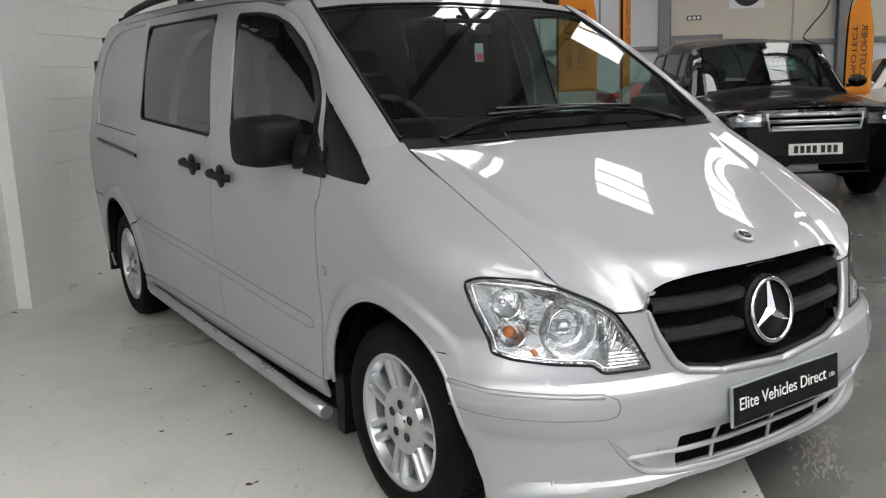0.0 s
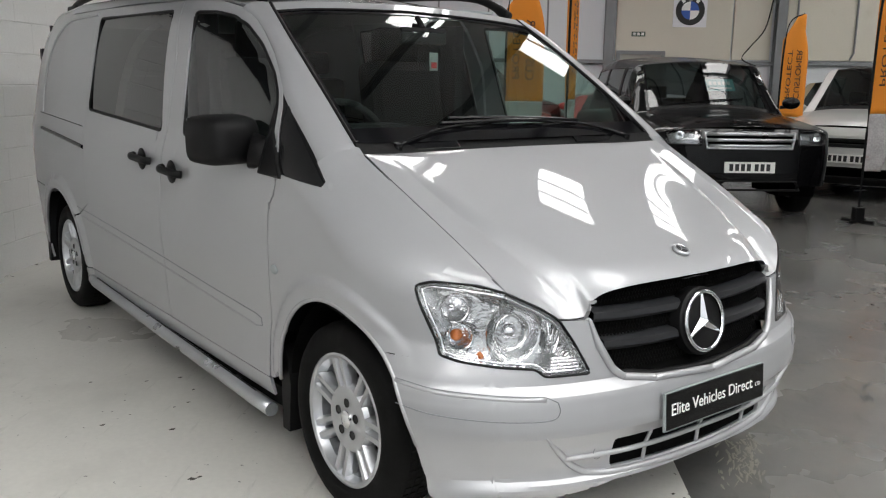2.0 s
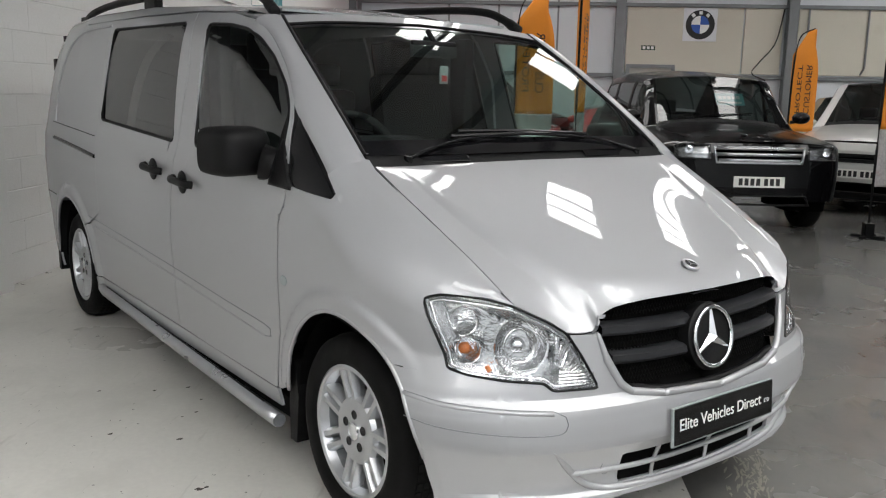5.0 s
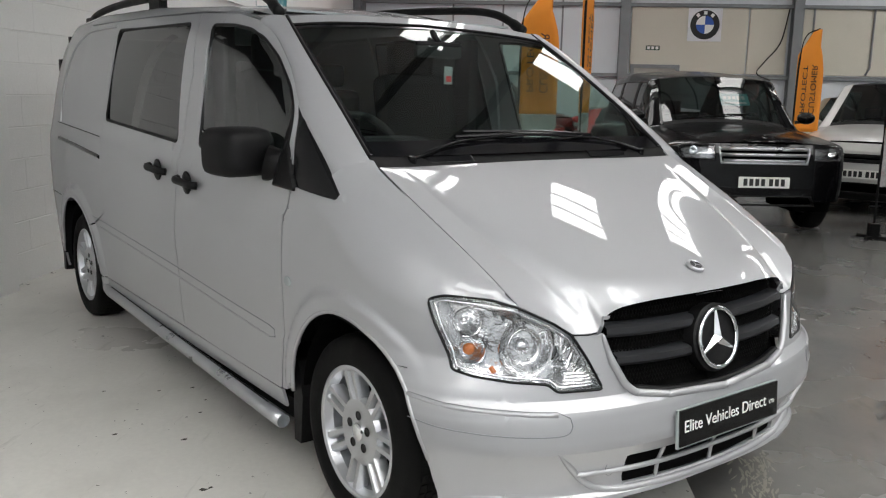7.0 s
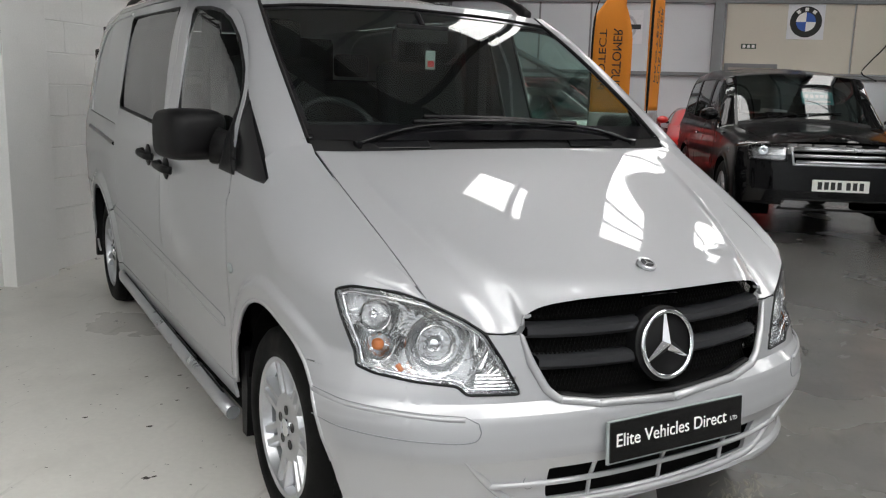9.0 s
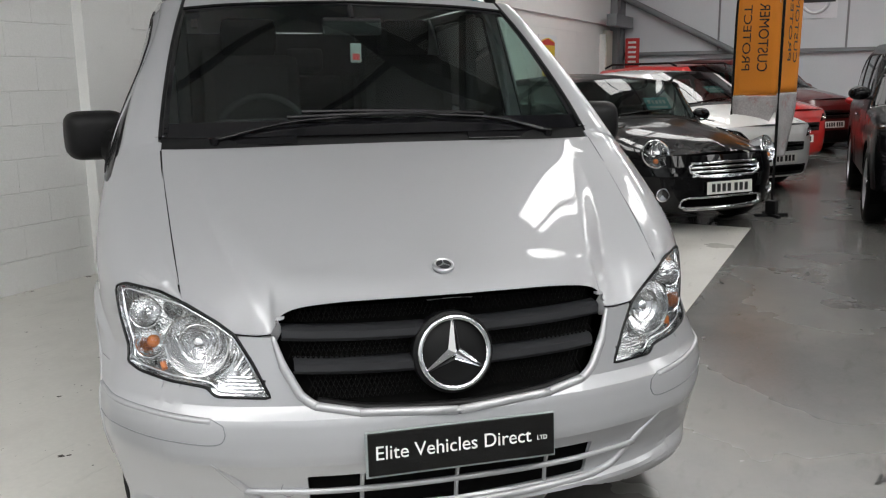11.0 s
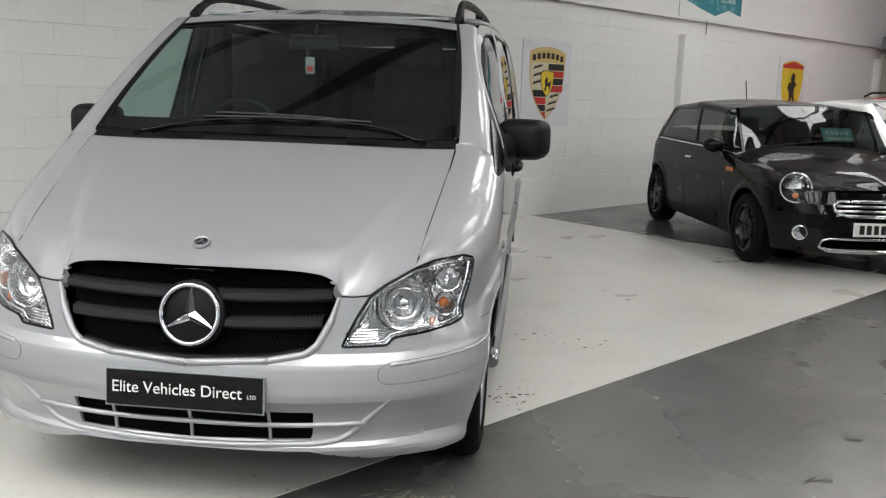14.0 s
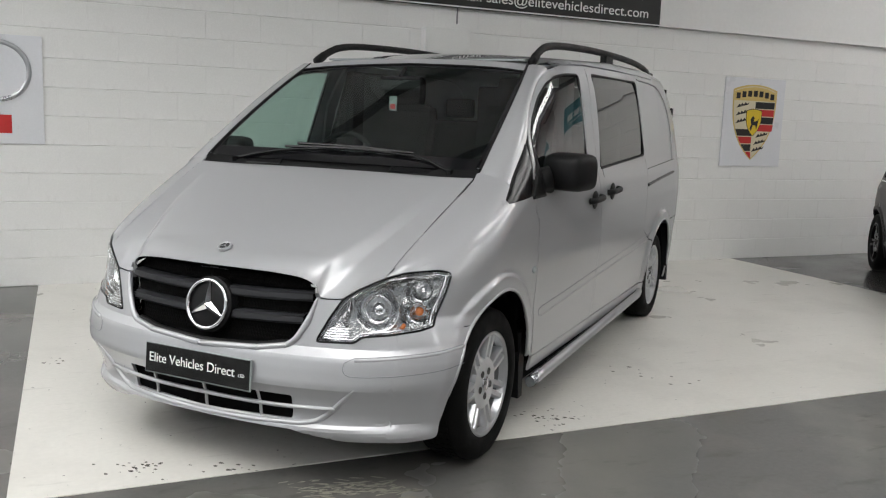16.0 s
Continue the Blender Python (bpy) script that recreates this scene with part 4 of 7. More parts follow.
# Windscreen pillars, and the quarter windows in black frames between pillar and door.
PILLAR = [(0.985, 1.152), (1.05, 1.198), (1.15, 1.266), (1.25, 1.330), (1.335, 1.396), (1.415, 1.464), (1.505, 1.529), (1.65, 1.622), (1.80, 1.680)]
for side in (1, -1):
    S3 = np.array([side, 1, 1])
    inner = np.array(spline([(0.741, 0.965, 1.190)] + [(x + 0.013, y, z + 0.005) for x, y, z in WS_SIDE], 36))
    outer = np.array(spline([on_shell([q], -0.003)[0] for q in PILLAR], 36))
    way_ = outer - inner
    rows = [inner + way_ * k + np.array([0.020, -0.010, 0.012]) * (4 * k * (1 - k)) ** 0.8 for k in (0, 0.12, 0.3, 0.5, 0.7, 0.88, 1)]
    rows.append(outer + np.array([-0.012, 0.004, -0.004]))
    sheet_part("windscreen_pillar", np.array(rows) * S3, M_PAINT, van, both=False, sharp=60)
    frame_ = sheet_part("quarter_frame", ruled([(0.868, 1.070), (0.96, 1.136), (1.05, 1.206), (1.17, 1.298), (1.30, 1.392)], [(0.868, 1.066), (1.0, 1.076), (1.13, 1.086), (1.27, 1.095), (1.315, 1.38)], -0.005) * S3, M_TRIM, van, "black quarter window frame", both=False)
    sheet_part("quarter_window", ruled([(0.905, 1.084), (0.98, 1.136), (1.06, 1.192), (1.15, 1.258), (1.238, 1.326)], [(0.905, 1.082), (1.02, 1.090), (1.125, 1.100), (1.188, 1.195), (1.242, 1.322)], -0.002) * S3, M_GLOSSBLACK, frame_, both=False)

# Roof.
rows = []
for y in np.concatenate([np.linspace(0, 1, 40)]):
    row = []
    for x in np.linspace(0, 1, 20):
        front = 1.742 + 0.048 * (1 - x * x)
        yy = front + (4.80 - front) * y
        tx, tz = v_top(yy)
        row.append((x * tx, yy, tz + 0.030 * (1 - x * x) * (1 if yy < 4.5 else 1 - (yy - 4.5) / 1.2)))
    rows.append(row)
sheet_part("roof", np.array(rows).transpose(1, 0, 2), M_PAINT, van)
# Tail, closed by a hatch.
tail_a = SH.aa[-1] - 0.24
zz = np.linspace(0.25, 1.74, 24)
tail = np.array([[v_point(np.array([tail_a - 0.02]), np.array([z]))[0] * [1 - s, 1, 1] + [0, 0.05 * s, 0] for z in zz] for s in np.linspace(0, 1, 8)])
sheet_part("rear_hatch", tail, M_PAINT, van)
for side in (1, -1):
    part("tail_lamp", boxed(0.70, 0.78, 4.60, 4.74, 0.95, 1.45, 0.012, Matrix.Diagonal((side, 1, 1, 1))), M_RED, van, "red tail lamp")
    part("hatch_hinge", boxed(0.80, 0.84, 4.60, 4.66, 1.50, 1.58, 0.01, Matrix.Diagonal((side, 1, 1, 1))), M_TRIM, van)

# Lines pressed into the flanks: rubbing strip, slide rail, waist, embossed rear panel.
for side in (1, -1):
    S3 = np.array([side, 1, 1])
    strip = on_shell([(3.70, 0.675), (3.51, 0.668), (2.9, 0.64), (2.345, 0.612), (1.77, 0.578), (1.40, 0.560), (1.355, 0.552), (1.35, 0.525), (1.40, 0.515)], 0.0005)
    part("rubbing_line", tubed([p * S3 for p in strip], 0.0020, seg=6), M_STEEL, van)
    low_strip = on_shell([(1.40, 0.515), (1.77, 0.535), (2.345, 0.568), (2.9, 0.596), (3.6, 0.63)], -0.0005)
    part("rubbing_strip", tubed([p * S3 for p in low_strip], 0.004, seg=6), M_PAINT, van)
    part("slide_rail", tubed([p * S3 for p in on_shell([(3.47, 1.032), (3.9, 1.062), (4.35, 1.09)], 0.001)], 0.011, seg=8), M_GLOSSBLACK, van)
    part("waist_line", tubed([p * S3 for p in on_shell([(3.50, 1.142), (4.0, 1.165), (4.45, 1.185)], 0.0)], 0.003, seg=6), M_TRIM, van)
    emb = on_shell([(4.38, 1.19), (4.39, 1.30), (4.36, 1.46), (4.28, 1.60), (4.16, 1.68), (3.95, 1.725), (3.47, 1.735)], 0.001, 26)
    part("pressed_edge", tubed([p * S3 for p in emb], 0.007, seg=8), M_PAINT, van)
    low_line = on_shell([(4.40, 0.725), (4.60, 0.735)], 0.0)
    part("rear_bumper_line", tubed([p * S3 for p in low_line], 0.004, seg=6), M_TRIM, van)
    # Bumper: inset corner mould and its outline.
    mould = [p * S3 for p in on_nose([(0.875, 0.577), (0.80, 0.566), (0.68, 0.556), (0.60, 0.551)], 0.0005, 14)] + [p * S3 for p in on_nose([(0.572, 0.535), (0.568, 0.508), (0.59, 0.486), (0.68, 0.487), (0.78, 0.494), (0.865, 0.508)], 0.0005, 24)]
    part("bumper_mould_line", tubed(mould, 0.0016, seg=6), M_STEEL, van)
    part("mould_edge", tubed([p * S3 for p in on_nose([(0.872, 0.570), (0.80, 0.560), (0.68, 0.550), (0.60, 0.545)], -0.003, 14)], 0.0075, seg=8), M_PAINT, van, smooth=True)
    for (cy, cz, r), d0, d1 in ((ARCH_F, 172, 4), (ARCH_R, 172, 8)):
        part("arch_lip", tubed([p * S3 for p in on_shell(arc(cy, cz, r + 0.003, d0, d1, 34), -0.004)], 0.008, seg=8), M_PAINT, van, smooth=True)
    # Side repeater.
    p = on_shell([(1.205, 0.765)], 0.002)[0] * S3
    bm = bmesh.new()
    bmesh.ops.create_uvsphere(bm, u_segments=16, v_segments=8, radius=1, matrix=Matrix.Translation(p) @ Matrix.Diagonal((0.007, 0.026, 0.018, 1)))
    part("side_repeater", bm, M_PALE, van, smooth=True)
    # Door handles: grip bar on a recessed round plate.
    for hy, hz in ((2.13, 1.022), (2.50, 1.048)):
        base = on_shell([(hy, hz)], 0.004)[0] * S3
        bm = bmesh.new()
        bmesh.ops.create_uvsphere(bm, u_segments=20, v_segments=10, radius=1, matrix=Matrix.Translation(base + np.array([0, 0.01, -0.004])) @ Matrix.Diagonal((0.010, 0.052, 0.050, 1)))
        plate = part("handle_recess", bm, M_TRIM, van, smooth=True)
        grip = [base + np.array([side * o, d, h]) for o, d, h in ((0.008, -0.125, -0.004), (0.032, -0.10, -0.001), (0.036, 0.0, 0.004), (0.034, 0.06, 0.007), (0.010, 0.085, 0.009))]
        part("door_handle", tubed(spline(grip, 16), 0.017, seg=10, flat=0.85, up=(side, 0, 0)), M_TRIM, van, smooth=True)
    # Running board tube with its brackets.
    tube_pts = [(side * 0.898, 1.325, 0.205), (side * 0.903, 1.45, 0.212), (side * 0.903, 2.5, 0.238), (side * 0.900, 3.50, 0.262), (side * 0.885, 3.60, 0.264)]
    board = part("running_board", tubed(tube_pts, 0.028, seg=16), M_STEP, van, "brushed aluminium running board tube", smooth=True)
    part("end_cap", tubed([(side * 0.898, 1.318, 0.205), (side * 0.898, 1.33, 0.205)], 0.025, seg=16), M_STEEL, board)
    for y, z in ((1.65, 0.215), (2.55, 0.238), (3.40, 0.258)):
        part("bracket", boxed(0.70, 0.90, y - 0.03, y + 0.03, z - 0.02, z + 0.02, 0.004, Matrix.Diagonal((side, 1, 1, 1))), M_TRIM, board)
    part("tread_strip", tubed([(x - side * 0.006, y, z + 0.0245) for x, y, z in tube_pts[1:4]], 0.007, seg=8, flat=0.6), M_TRIM, board)
    # Black box added under the sill: stands for the shade behind the tube.
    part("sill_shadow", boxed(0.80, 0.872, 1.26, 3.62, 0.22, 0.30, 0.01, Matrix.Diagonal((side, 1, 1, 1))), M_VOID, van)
    # Mud flaps.
    part("mud_flap", slabbed([(-0.03, -0.30), (0.02, -0.30), (0.028, -0.02), (0.010, 0.02), (-0.02, 0.01), (-0.045, -0.12)], 0.20, Matrix.Translation((side * 0.68 - (0.2 if side < 0 else 0), 1.245, 0.45)) @ pose(0, 0, 0, 90, 0, 90)), M_TRIM, van)
    part("mud_flap", slabbed([(-0.03, -0.42), (0.02, -0.42), (0.03, -0.02), (0.0, 0.03), (-0.03, 0.0), (-0.05, -0.2)], 0.19, Matrix.Translation((side * 0.72 - (0.19 if side < 0 else 0), 4.49, 0.64)) @ pose(0, 0, 0, 90, 0, 90)), M_TRIM, van)
    # Roof rail: a flattened tube on three feet.
    rail = [(0.655, 1.80, 1.722), (0.648, 1.92, 1.785), (0.645, 2.06, 1.825), (0.65, 2.35, 1.852), (0.657, 3.0, 1.878), (0.66, 3.8, 1.885), (0.655, 4.3, 1.866), (0.645, 4.52, 1.835), (0.64, 4.62, 1.80)]
    rr = part("roof_rail", tubed([(side * x, y, z) for x, y, z in spline(rail, 44)], [0.022] * 4 + [0.018] * 36 + [0.022] * 4, seg=10, flat=1.15), M_TRIM, van, smooth=True)
    for y in (3.25, 4.50):
        part("rail_foot", boxed(-0.022, 0.022, -0.09, 0.09, -0.07, 0.02, 0.012, Matrix.Translation((side * 0.65, y, float(np.interp(y, [q[1] for q in rail], [q[2] for q in rail])) - 0.01))), M_TRIM, rr)
    # Door mirror.
    bm = bmesh.new()
    prof = []
    for k, (yy, w, h) in enumerate(((1.385, 0.55, 0.5), (1.395, 0.82, 0.78), (1.42, 0.95, 0.93), (1.47, 1.0, 1.0), (1.53, 0.99, 0.98), (1.565, 0.96, 0.95))):
        ring = []
        for q in range(28):
            t = 2 * math.pi * q / 28
            c, s_ = math.cos(t), math.sin(t)
            ring.append(bm.verts.new((side * (0.990 + 0.108 * w * math.copysign(abs(c) ** 0.45, c)), yy, 1.198 + 0.090 * h * math.copysign(abs(s_) ** 0.5, s_))))
        prof.append(ring)
    for s_, e in zip(prof, prof[1:]):
        for q in range(28):
            bm.faces.new((s_[q], s_[(q + 1) % 28], e[(q + 1) % 28], e[q]))
    bm.faces.new(prof[0])
    bm.faces.new(prof[-1][::-1])
    bmesh.ops.transform(bm, matrix=Matrix.Translation((side * 0.88, 1.47, 0)) @ pose(0, 0, 0, 0, 0, -14 * side) @ Matrix.Translation((-side * 0.88, -1.47, 0)), verts=bm.verts)
    mir = part("door_mirror", bm, M_TRIM, van, "black textured plastic door mirror", smooth=True, angle=50)
    part("mirror_arm", tubed([(side * 0.93, 1.36, 1.165), (side * 0.895, 1.33, 1.155), (side * 0.86, 1.29, 1.15)], [0.05, 0.045, 0.05], seg=12, flat=1.3), M_TRIM, mir, smooth=True)
    V, fs = shell_piece(fl([(1.135, 1.085), (1.31, 1.09), (1.29, 1.16), (1.262, 1.25), (1.215, 1.20)]), lift=0.008, rim=0.014, step=0.012)
    link("mirror_foot", mesh_of("mirror_foot", V * S3, fs), M_TRIM, mir)
    part("mirror_glass", boxed(0.905, 1.075, 1.575, 1.578, 1.125, 1.272, 0.0, Matrix.Translation((side * 0.88, 1.47, 0)) @ pose(0, 0, 0, 0, 0, -14 * side) @ Matrix.Translation((-side * 0.88, -1.47, 0)) @ Matrix.Diagonal((side, 1, 1, 1))), M_CHROME, mir)


# ---- the van's nose: lamps, grille, plate; wheels; cabin ----
def facing(p, n, roll=0.0):
    """A pose at p whose z looks along n."""
    q = Vector(n).to_track_quat("Z", "Y").to_matrix().to_4x4()
    return Matrix.Translation(Vector(p)) @ q @ pose(0, 0, 0, 0, 0, roll)


lenses = shell_part("headlamp", grown(LAMP, 0.0), M_LENS, van, lift=0.002, rim=0.0, step=0.012, label="clear headlamp with round chrome reflectors and an amber bulb")
for k, side in enumerate((1, -1)):
    S3 = np.array([side, 1, 1])
    lens = lenses[k]
    lens.visible_shadow = False
    V, fs = shell_piece(fr([(0.56, 0.57), (0.88, 0.60), (0.88, 0.672), (0.58, 0.66)]), [grown(LAMP, 0.001)], lift=-0.004, rim=0, step=0.007)
    link("lamp_flange", mesh_of("lamp_flange", V * S3, fs), M_PAINT, lens)
    # The bowl behind the lens, its black edge and the round reflectors.
    V, fs = shell_piece(grown(LAMP, 0.003), lift=-0.085, rim=0, step=0.014)
    link("lamp_bowl", mesh_of("lamp_bowl", V * S3, fs), M_REFLECTOR, lens)
    part("lamp_edge", tubed([p * S3 for p in on_az(LAMP, 0.0005)], 0.0042, seg=8, closed=True), M_GLOSSBLACK, lens, smooth=True)
    part("lamp_bezel", tubed([p * S3 for p in on_az(grown(LAMP, -0.012), -0.012)], 0.0045, seg=8, closed=True), M_CHROME, lens, smooth=True)
    loop = LAMP + LAMP[:1]
    sheet_part("lamp_wall", np.array([on_az(loop, d) for d in (-0.002, -0.03, -0.084)]) * S3, M_REFLECTOR, lens, both=False)
    way = Vector((side * 0.28, -0.95, 0.10)).normalized()
    for name, x, z, r, depth, mat_ in (("main_reflector", 0.672, 0.718, 0.086, 0.055, M_REFLECTOR), ("sidelight_reflector", 0.800, 0.786, 0.043, 0.045, M_REFLECTOR), ("indicator_reflector", 0.794, 0.704, 0.041, 0.045, M_REFLECTOR)):
        p = on_nose([(x, z)], -0.052 if name == "main_reflector" else -0.034)[0] * S3
        m = facing(p, way)
        bm = bmesh.new()
        lathe(bm, [(r, 0.016), (r * 0.99, 0.020), (r * 0.93, 0.018), (r * 0.90, 0.0), (r * 0.75, -depth * 0.5), (r * 0.45, -depth * 0.85), (r * 0.18, -depth)], 36, m)
        ref = part(name, bm, mat_, lens, smooth=True, angle=35)
        bm = bmesh.new()
        bmesh.ops.create_uvsphere(bm, u_segments=16, v_segments=10, radius=r * (0.42 if name == "indicator_reflector" else 0.28), matrix=m @ Matrix.Translation((0, 0, -depth * 0.3)))
        part("bulb", bm, M_AMBER if name == "indicator_reflector" else M_CHROME, ref, smooth=True)
        if name == "main_reflector":
            bm = bmesh.new()
            lathe(bm, [(r * 0.62, 0.0), (r * 0.64, 0.006), (r * 0.56, 0.008), (r * 0.50, -0.01)], 32, m)
            part("inner_ring", bm, M_REFLECTOR, ref, smooth=True)
    # Ribs in the lower inner corner and an amber side marker.
    for j in range(5):
        z = 0.612 + 0.009 * j
        part("lens_rib", tubed([p * S3 for p in on_nose([(0.475 + 0.010 * j, z), (0.52, z), (0.575, z + 0.001)], -0.012)], 0.0035, seg=6), M_REFLECTOR, lens)
    part("side_marker", tubed([p * S3 for p in on_nose([(0.738, 0.655), (0.750, 0.670)], -0.025)], 0.008, seg=8), M_AMBER, lens)
    # Facets that break up the bowl.
    for j in range(9):
        t = j / 8
        p = on_nose([(0.53 + 0.05 * t, 0.645 + 0.11 * t)], -0.04)[0] * S3
        part("reflector_facet", boxed(-0.035, 0.035, -0.004, 0.004, -0.012, 0.012, 0.003, facing(p, way, 35 + 60 * t) @ pose(0, 0, 0, 18 * (j % 3 - 1), 14 * (j % 2), 0)), M_REFLECTOR, lens)

# Grille: silver surround, graphite slats, mesh, star in a ring.
edge_ = [q for q in GRILLE if 0.03 < q[0] and q[1] < 0.757]
edge_ = sorted(edge_, key=lambda q: -math.atan2(q[1] - 0.70, q[0]))
half_ = on_az(edge_ + [(0.006, 0.543)], 0.001)
part("grille_surround", tubed(spline(half_ + [p * [-1, 1, 1] for p in half_[::-1]], 90), [0.012 * min(1.0, 0.25 + 0.1 * min(k, 89 - k)) for k in range(90)], seg=10, flat=1.0), M_PAINT, van, smooth=True)
V, fs = shell_piece(grown(GRILLE, -0.002), lift=-0.055, rim=0, step=0.02)
n = len(V)
grille = link("grille", mesh_of("grille", np.concatenate([V, V * [-1, 1, 1]]), fs + [tuple(i + n for i in f[::-1]) for f in fs]), M_VOID, van, "black mesh grille with two graphite slats")
for z0, xe in ((0.752, 0.452), (0.668, 0.425)):
    for side in (1, -1):
        bm = bmesh.new()
        rows = []
        for x in np.linspace(0.05, xe - 0.012, 16):
            dz = -0.012 * (1 - (x / xe) ** 2)
            p = on_nose([(x, z0 + dz)], -0.012)[0]
            rows.append([bm.verts.new((side * p[0], p[1] + dy, p[2] + h)) for dy, h in ((0.045, 0.022), (0.012, 0.021), (-0.002, 0.014), (-0.004, -0.004), (0.004, -0.014), (0.045, -0.02))])
        for s_, e in zip(rows, rows[1:]):
            for q in range(5):
                bm.faces.new((s_[q], s_[q + 1], e[q + 1], e[q]))
        part("slat", bm, M_GREYSLAT, grille, "satin graphite slat", smooth=True, angle=30)
for zz0, zz1 in ((0.785, 0.818), (0.690, 0.735), (0.585, 0.650)):
    bm = bmesh.new()
    lim = float(np.interp((zz0 + zz1) / 2, [0.56, 0.60, 0.68, 0.75, 0.80], [0.30, 0.385, 0.43, 0.45, 0.43]))
    for i in range(-34, 35):
        for sgn in (1, -1):
            x, w = i * 0.0135, (zz1 - zz0) * 0.5 * sgn
            if abs(x) < lim and abs(x + w) < lim:
                tube(bm, [on_nose([(x + w * t, zz0 + (zz1 - zz0) * t)], -0.035)[0] for t in (0, 1)], 0.0019, seg=4, cap=False)
    tagged(part("mesh", bm, M_GRILLEMESH, grille), kind="stuff")
part("grille_chin", tubed(on_nose([(-0.36, 0.585), (-0.25, 0.572), (0.0, 0.560), (0.25, 0.572), (0.36, 0.585)], -0.012, 24), 0.014, seg=8, flat=0.8), M_TRIM, grille, smooth=True)
star_m = facing((0, 0.108, 0.686), Vector((0, -1, 0.185)))
bm = bmesh.new()
lathe(bm, [(0.108, -0.055), (0.108, -0.01), (0.100, -0.004), (0.0, -0.004)], 48, star_m)
roundel = part("badge_disc", bm, M_TRIM, grille, smooth=True, angle=40)
bm = bmesh.new()
lathe(bm, [(0.0925 + 0.0075 * math.cos(q), 0.003 + 0.0075 * math.sin(q)) for q in (2 * math.pi * j / 10 for j in range(10))], 56, star_m, closed=True)
part("chrome_ring", bm, M_CHROME, roundel, "chrome ring", smooth=True)
bm = bmesh.new()
for j in range(3):
    r = star_m @ pose(0, 0, 0, 0, 0, 120 * j)
    tip, lo = Vector((0, 0.089, 0.002)), Vector((0, 0, 0.016))
    l_, r_ = Vector((-0.0165, 0.0095, 0.0)), Vector((0.0165, 0.0095, 0.0))
    tl, tr = Vector((-0.0035, 0.089, 0.0)), Vector((0.0035, 0.089, 0.0))
    a, b, c, d, e = (bm.verts.new(r @ q) for q in (lo, l_, r_, tl, tr))
    t_ = bm.verts.new(r @ Vector((0, 0.089, 0.004)))
    bm.faces.new((a, b, d, t_))
    bm.faces.new((a, t_, e, c))
part("star_emblem", bm, M_CHROME, roundel, "chrome three-armed emblem")
bm = bmesh.new()
bmd = facing((0, 0.211, 0.897), Vector((0, -0.42, 0.9)))
lathe(bm, [(0.029, -0.004), (0.029, 0.004), (0.025, 0.0055), (0.021, 0.003), (0.0, 0.004)], 32, bmd)
bb = part("bonnet_badge", bm, M_ALLOY, bonnet, smooth=True, angle=30)
bm = bmesh.new()
lathe(bm, [(0.020, 0.0045), (0.0, 0.0047)], 24, bmd)
part("badge_face", bm, M_GREYSLAT, bb)
for j in range(3):
    part("badge_arm", slabbed([(-0.0025, 0), (0.0025, 0), (0.0006, 0.019), (-0.0006, 0.019)], 0.0015, bmd @ Matrix.Translation((0, 0, 0.0045)) @ pose(0, 0, 0, 0, 0, 120 * j)), M_ALLOY, bb)

# Show plate with the dealer's line.
plate_m = pose(0.003, 0.046, 0.458, 86, 0, 0)
plate = part("show_plate", boxed(-0.250, 0.250, -0.0555, 0.0555, 0.0, 0.008, 0.0015, plate_m), M_PLATEBLACK, van, "black show plate with white lettering")
part("plate_holder", boxed(-0.256, 0.254, -0.062, 0.058, -0.006, 0.003, 0.002, plate_m), M_PALE, plate)
lettering("plate_words", "Elite Vehicles Direct", 0.052, plate_m @ pose(-0.022, 0.002, 0.0088), M_WHITE, plate, "white lettering", width=0.415)
lettering("company_form", "LTD", 0.017, plate_m @ pose(0.216, -0.006, 0.0088), M_WHITE, plate, "", width=0.027)

# Lower inlet with its bars and the raised frame round it.
bm = bmesh.new()
box(bm, -0.42, 0.42, 0.150, 0.30, 0.26, 0.41)
inlet = part("lower_inlet", bm, M_VOID, van)
for z, xe, r in ((0.343, 0.535, 0.0085),):
    part("inlet_bar", tubed(on_nose([(-xe, z + 0.006), (-0.3, z + 0.002), (0.0, z), (0.3, z + 0.002), (xe, z + 0.006)], 0.004, 30), r, seg=8), M_PAINT, inlet, smooth=True)
for x in (-0.255, 0.0, 0.255):
    part("inlet_post", tubed(on_nose([(x, 0.392), (x, 0.34), (x, 0.285)], -0.002), 0.006, seg=6), M_PAINT, inlet)
part("inlet_frame", tubed(on_nose([(-0.60, 0.435), (-0.56, 0.385), (-0.50, 0.315), (-0.44, 0.285), (-0.3, 0.278), (0.0, 0.272), (0.3, 0.278), (0.44, 0.285), (0.50, 0.315), (0.56, 0.385), (0.60, 0.435)], -0.001, 60), [0.011 * min(1.0, 0.15 + 0.12 * min(k, 59 - k)) for k in range(60)], seg=8), M_PAINT, inlet, smooth=True)
bm = bmesh.new()
cap_m = facing(on_nose([(-0.44, 0.352)], 0.001)[0], (0, -1, 0))
lathe(bm, [(0.021, 0.0), (0.0195, 0.0015), (0.019, 0.0)], 24, cap_m)
part("tow_cap", bm, M_STEEL, inlet)

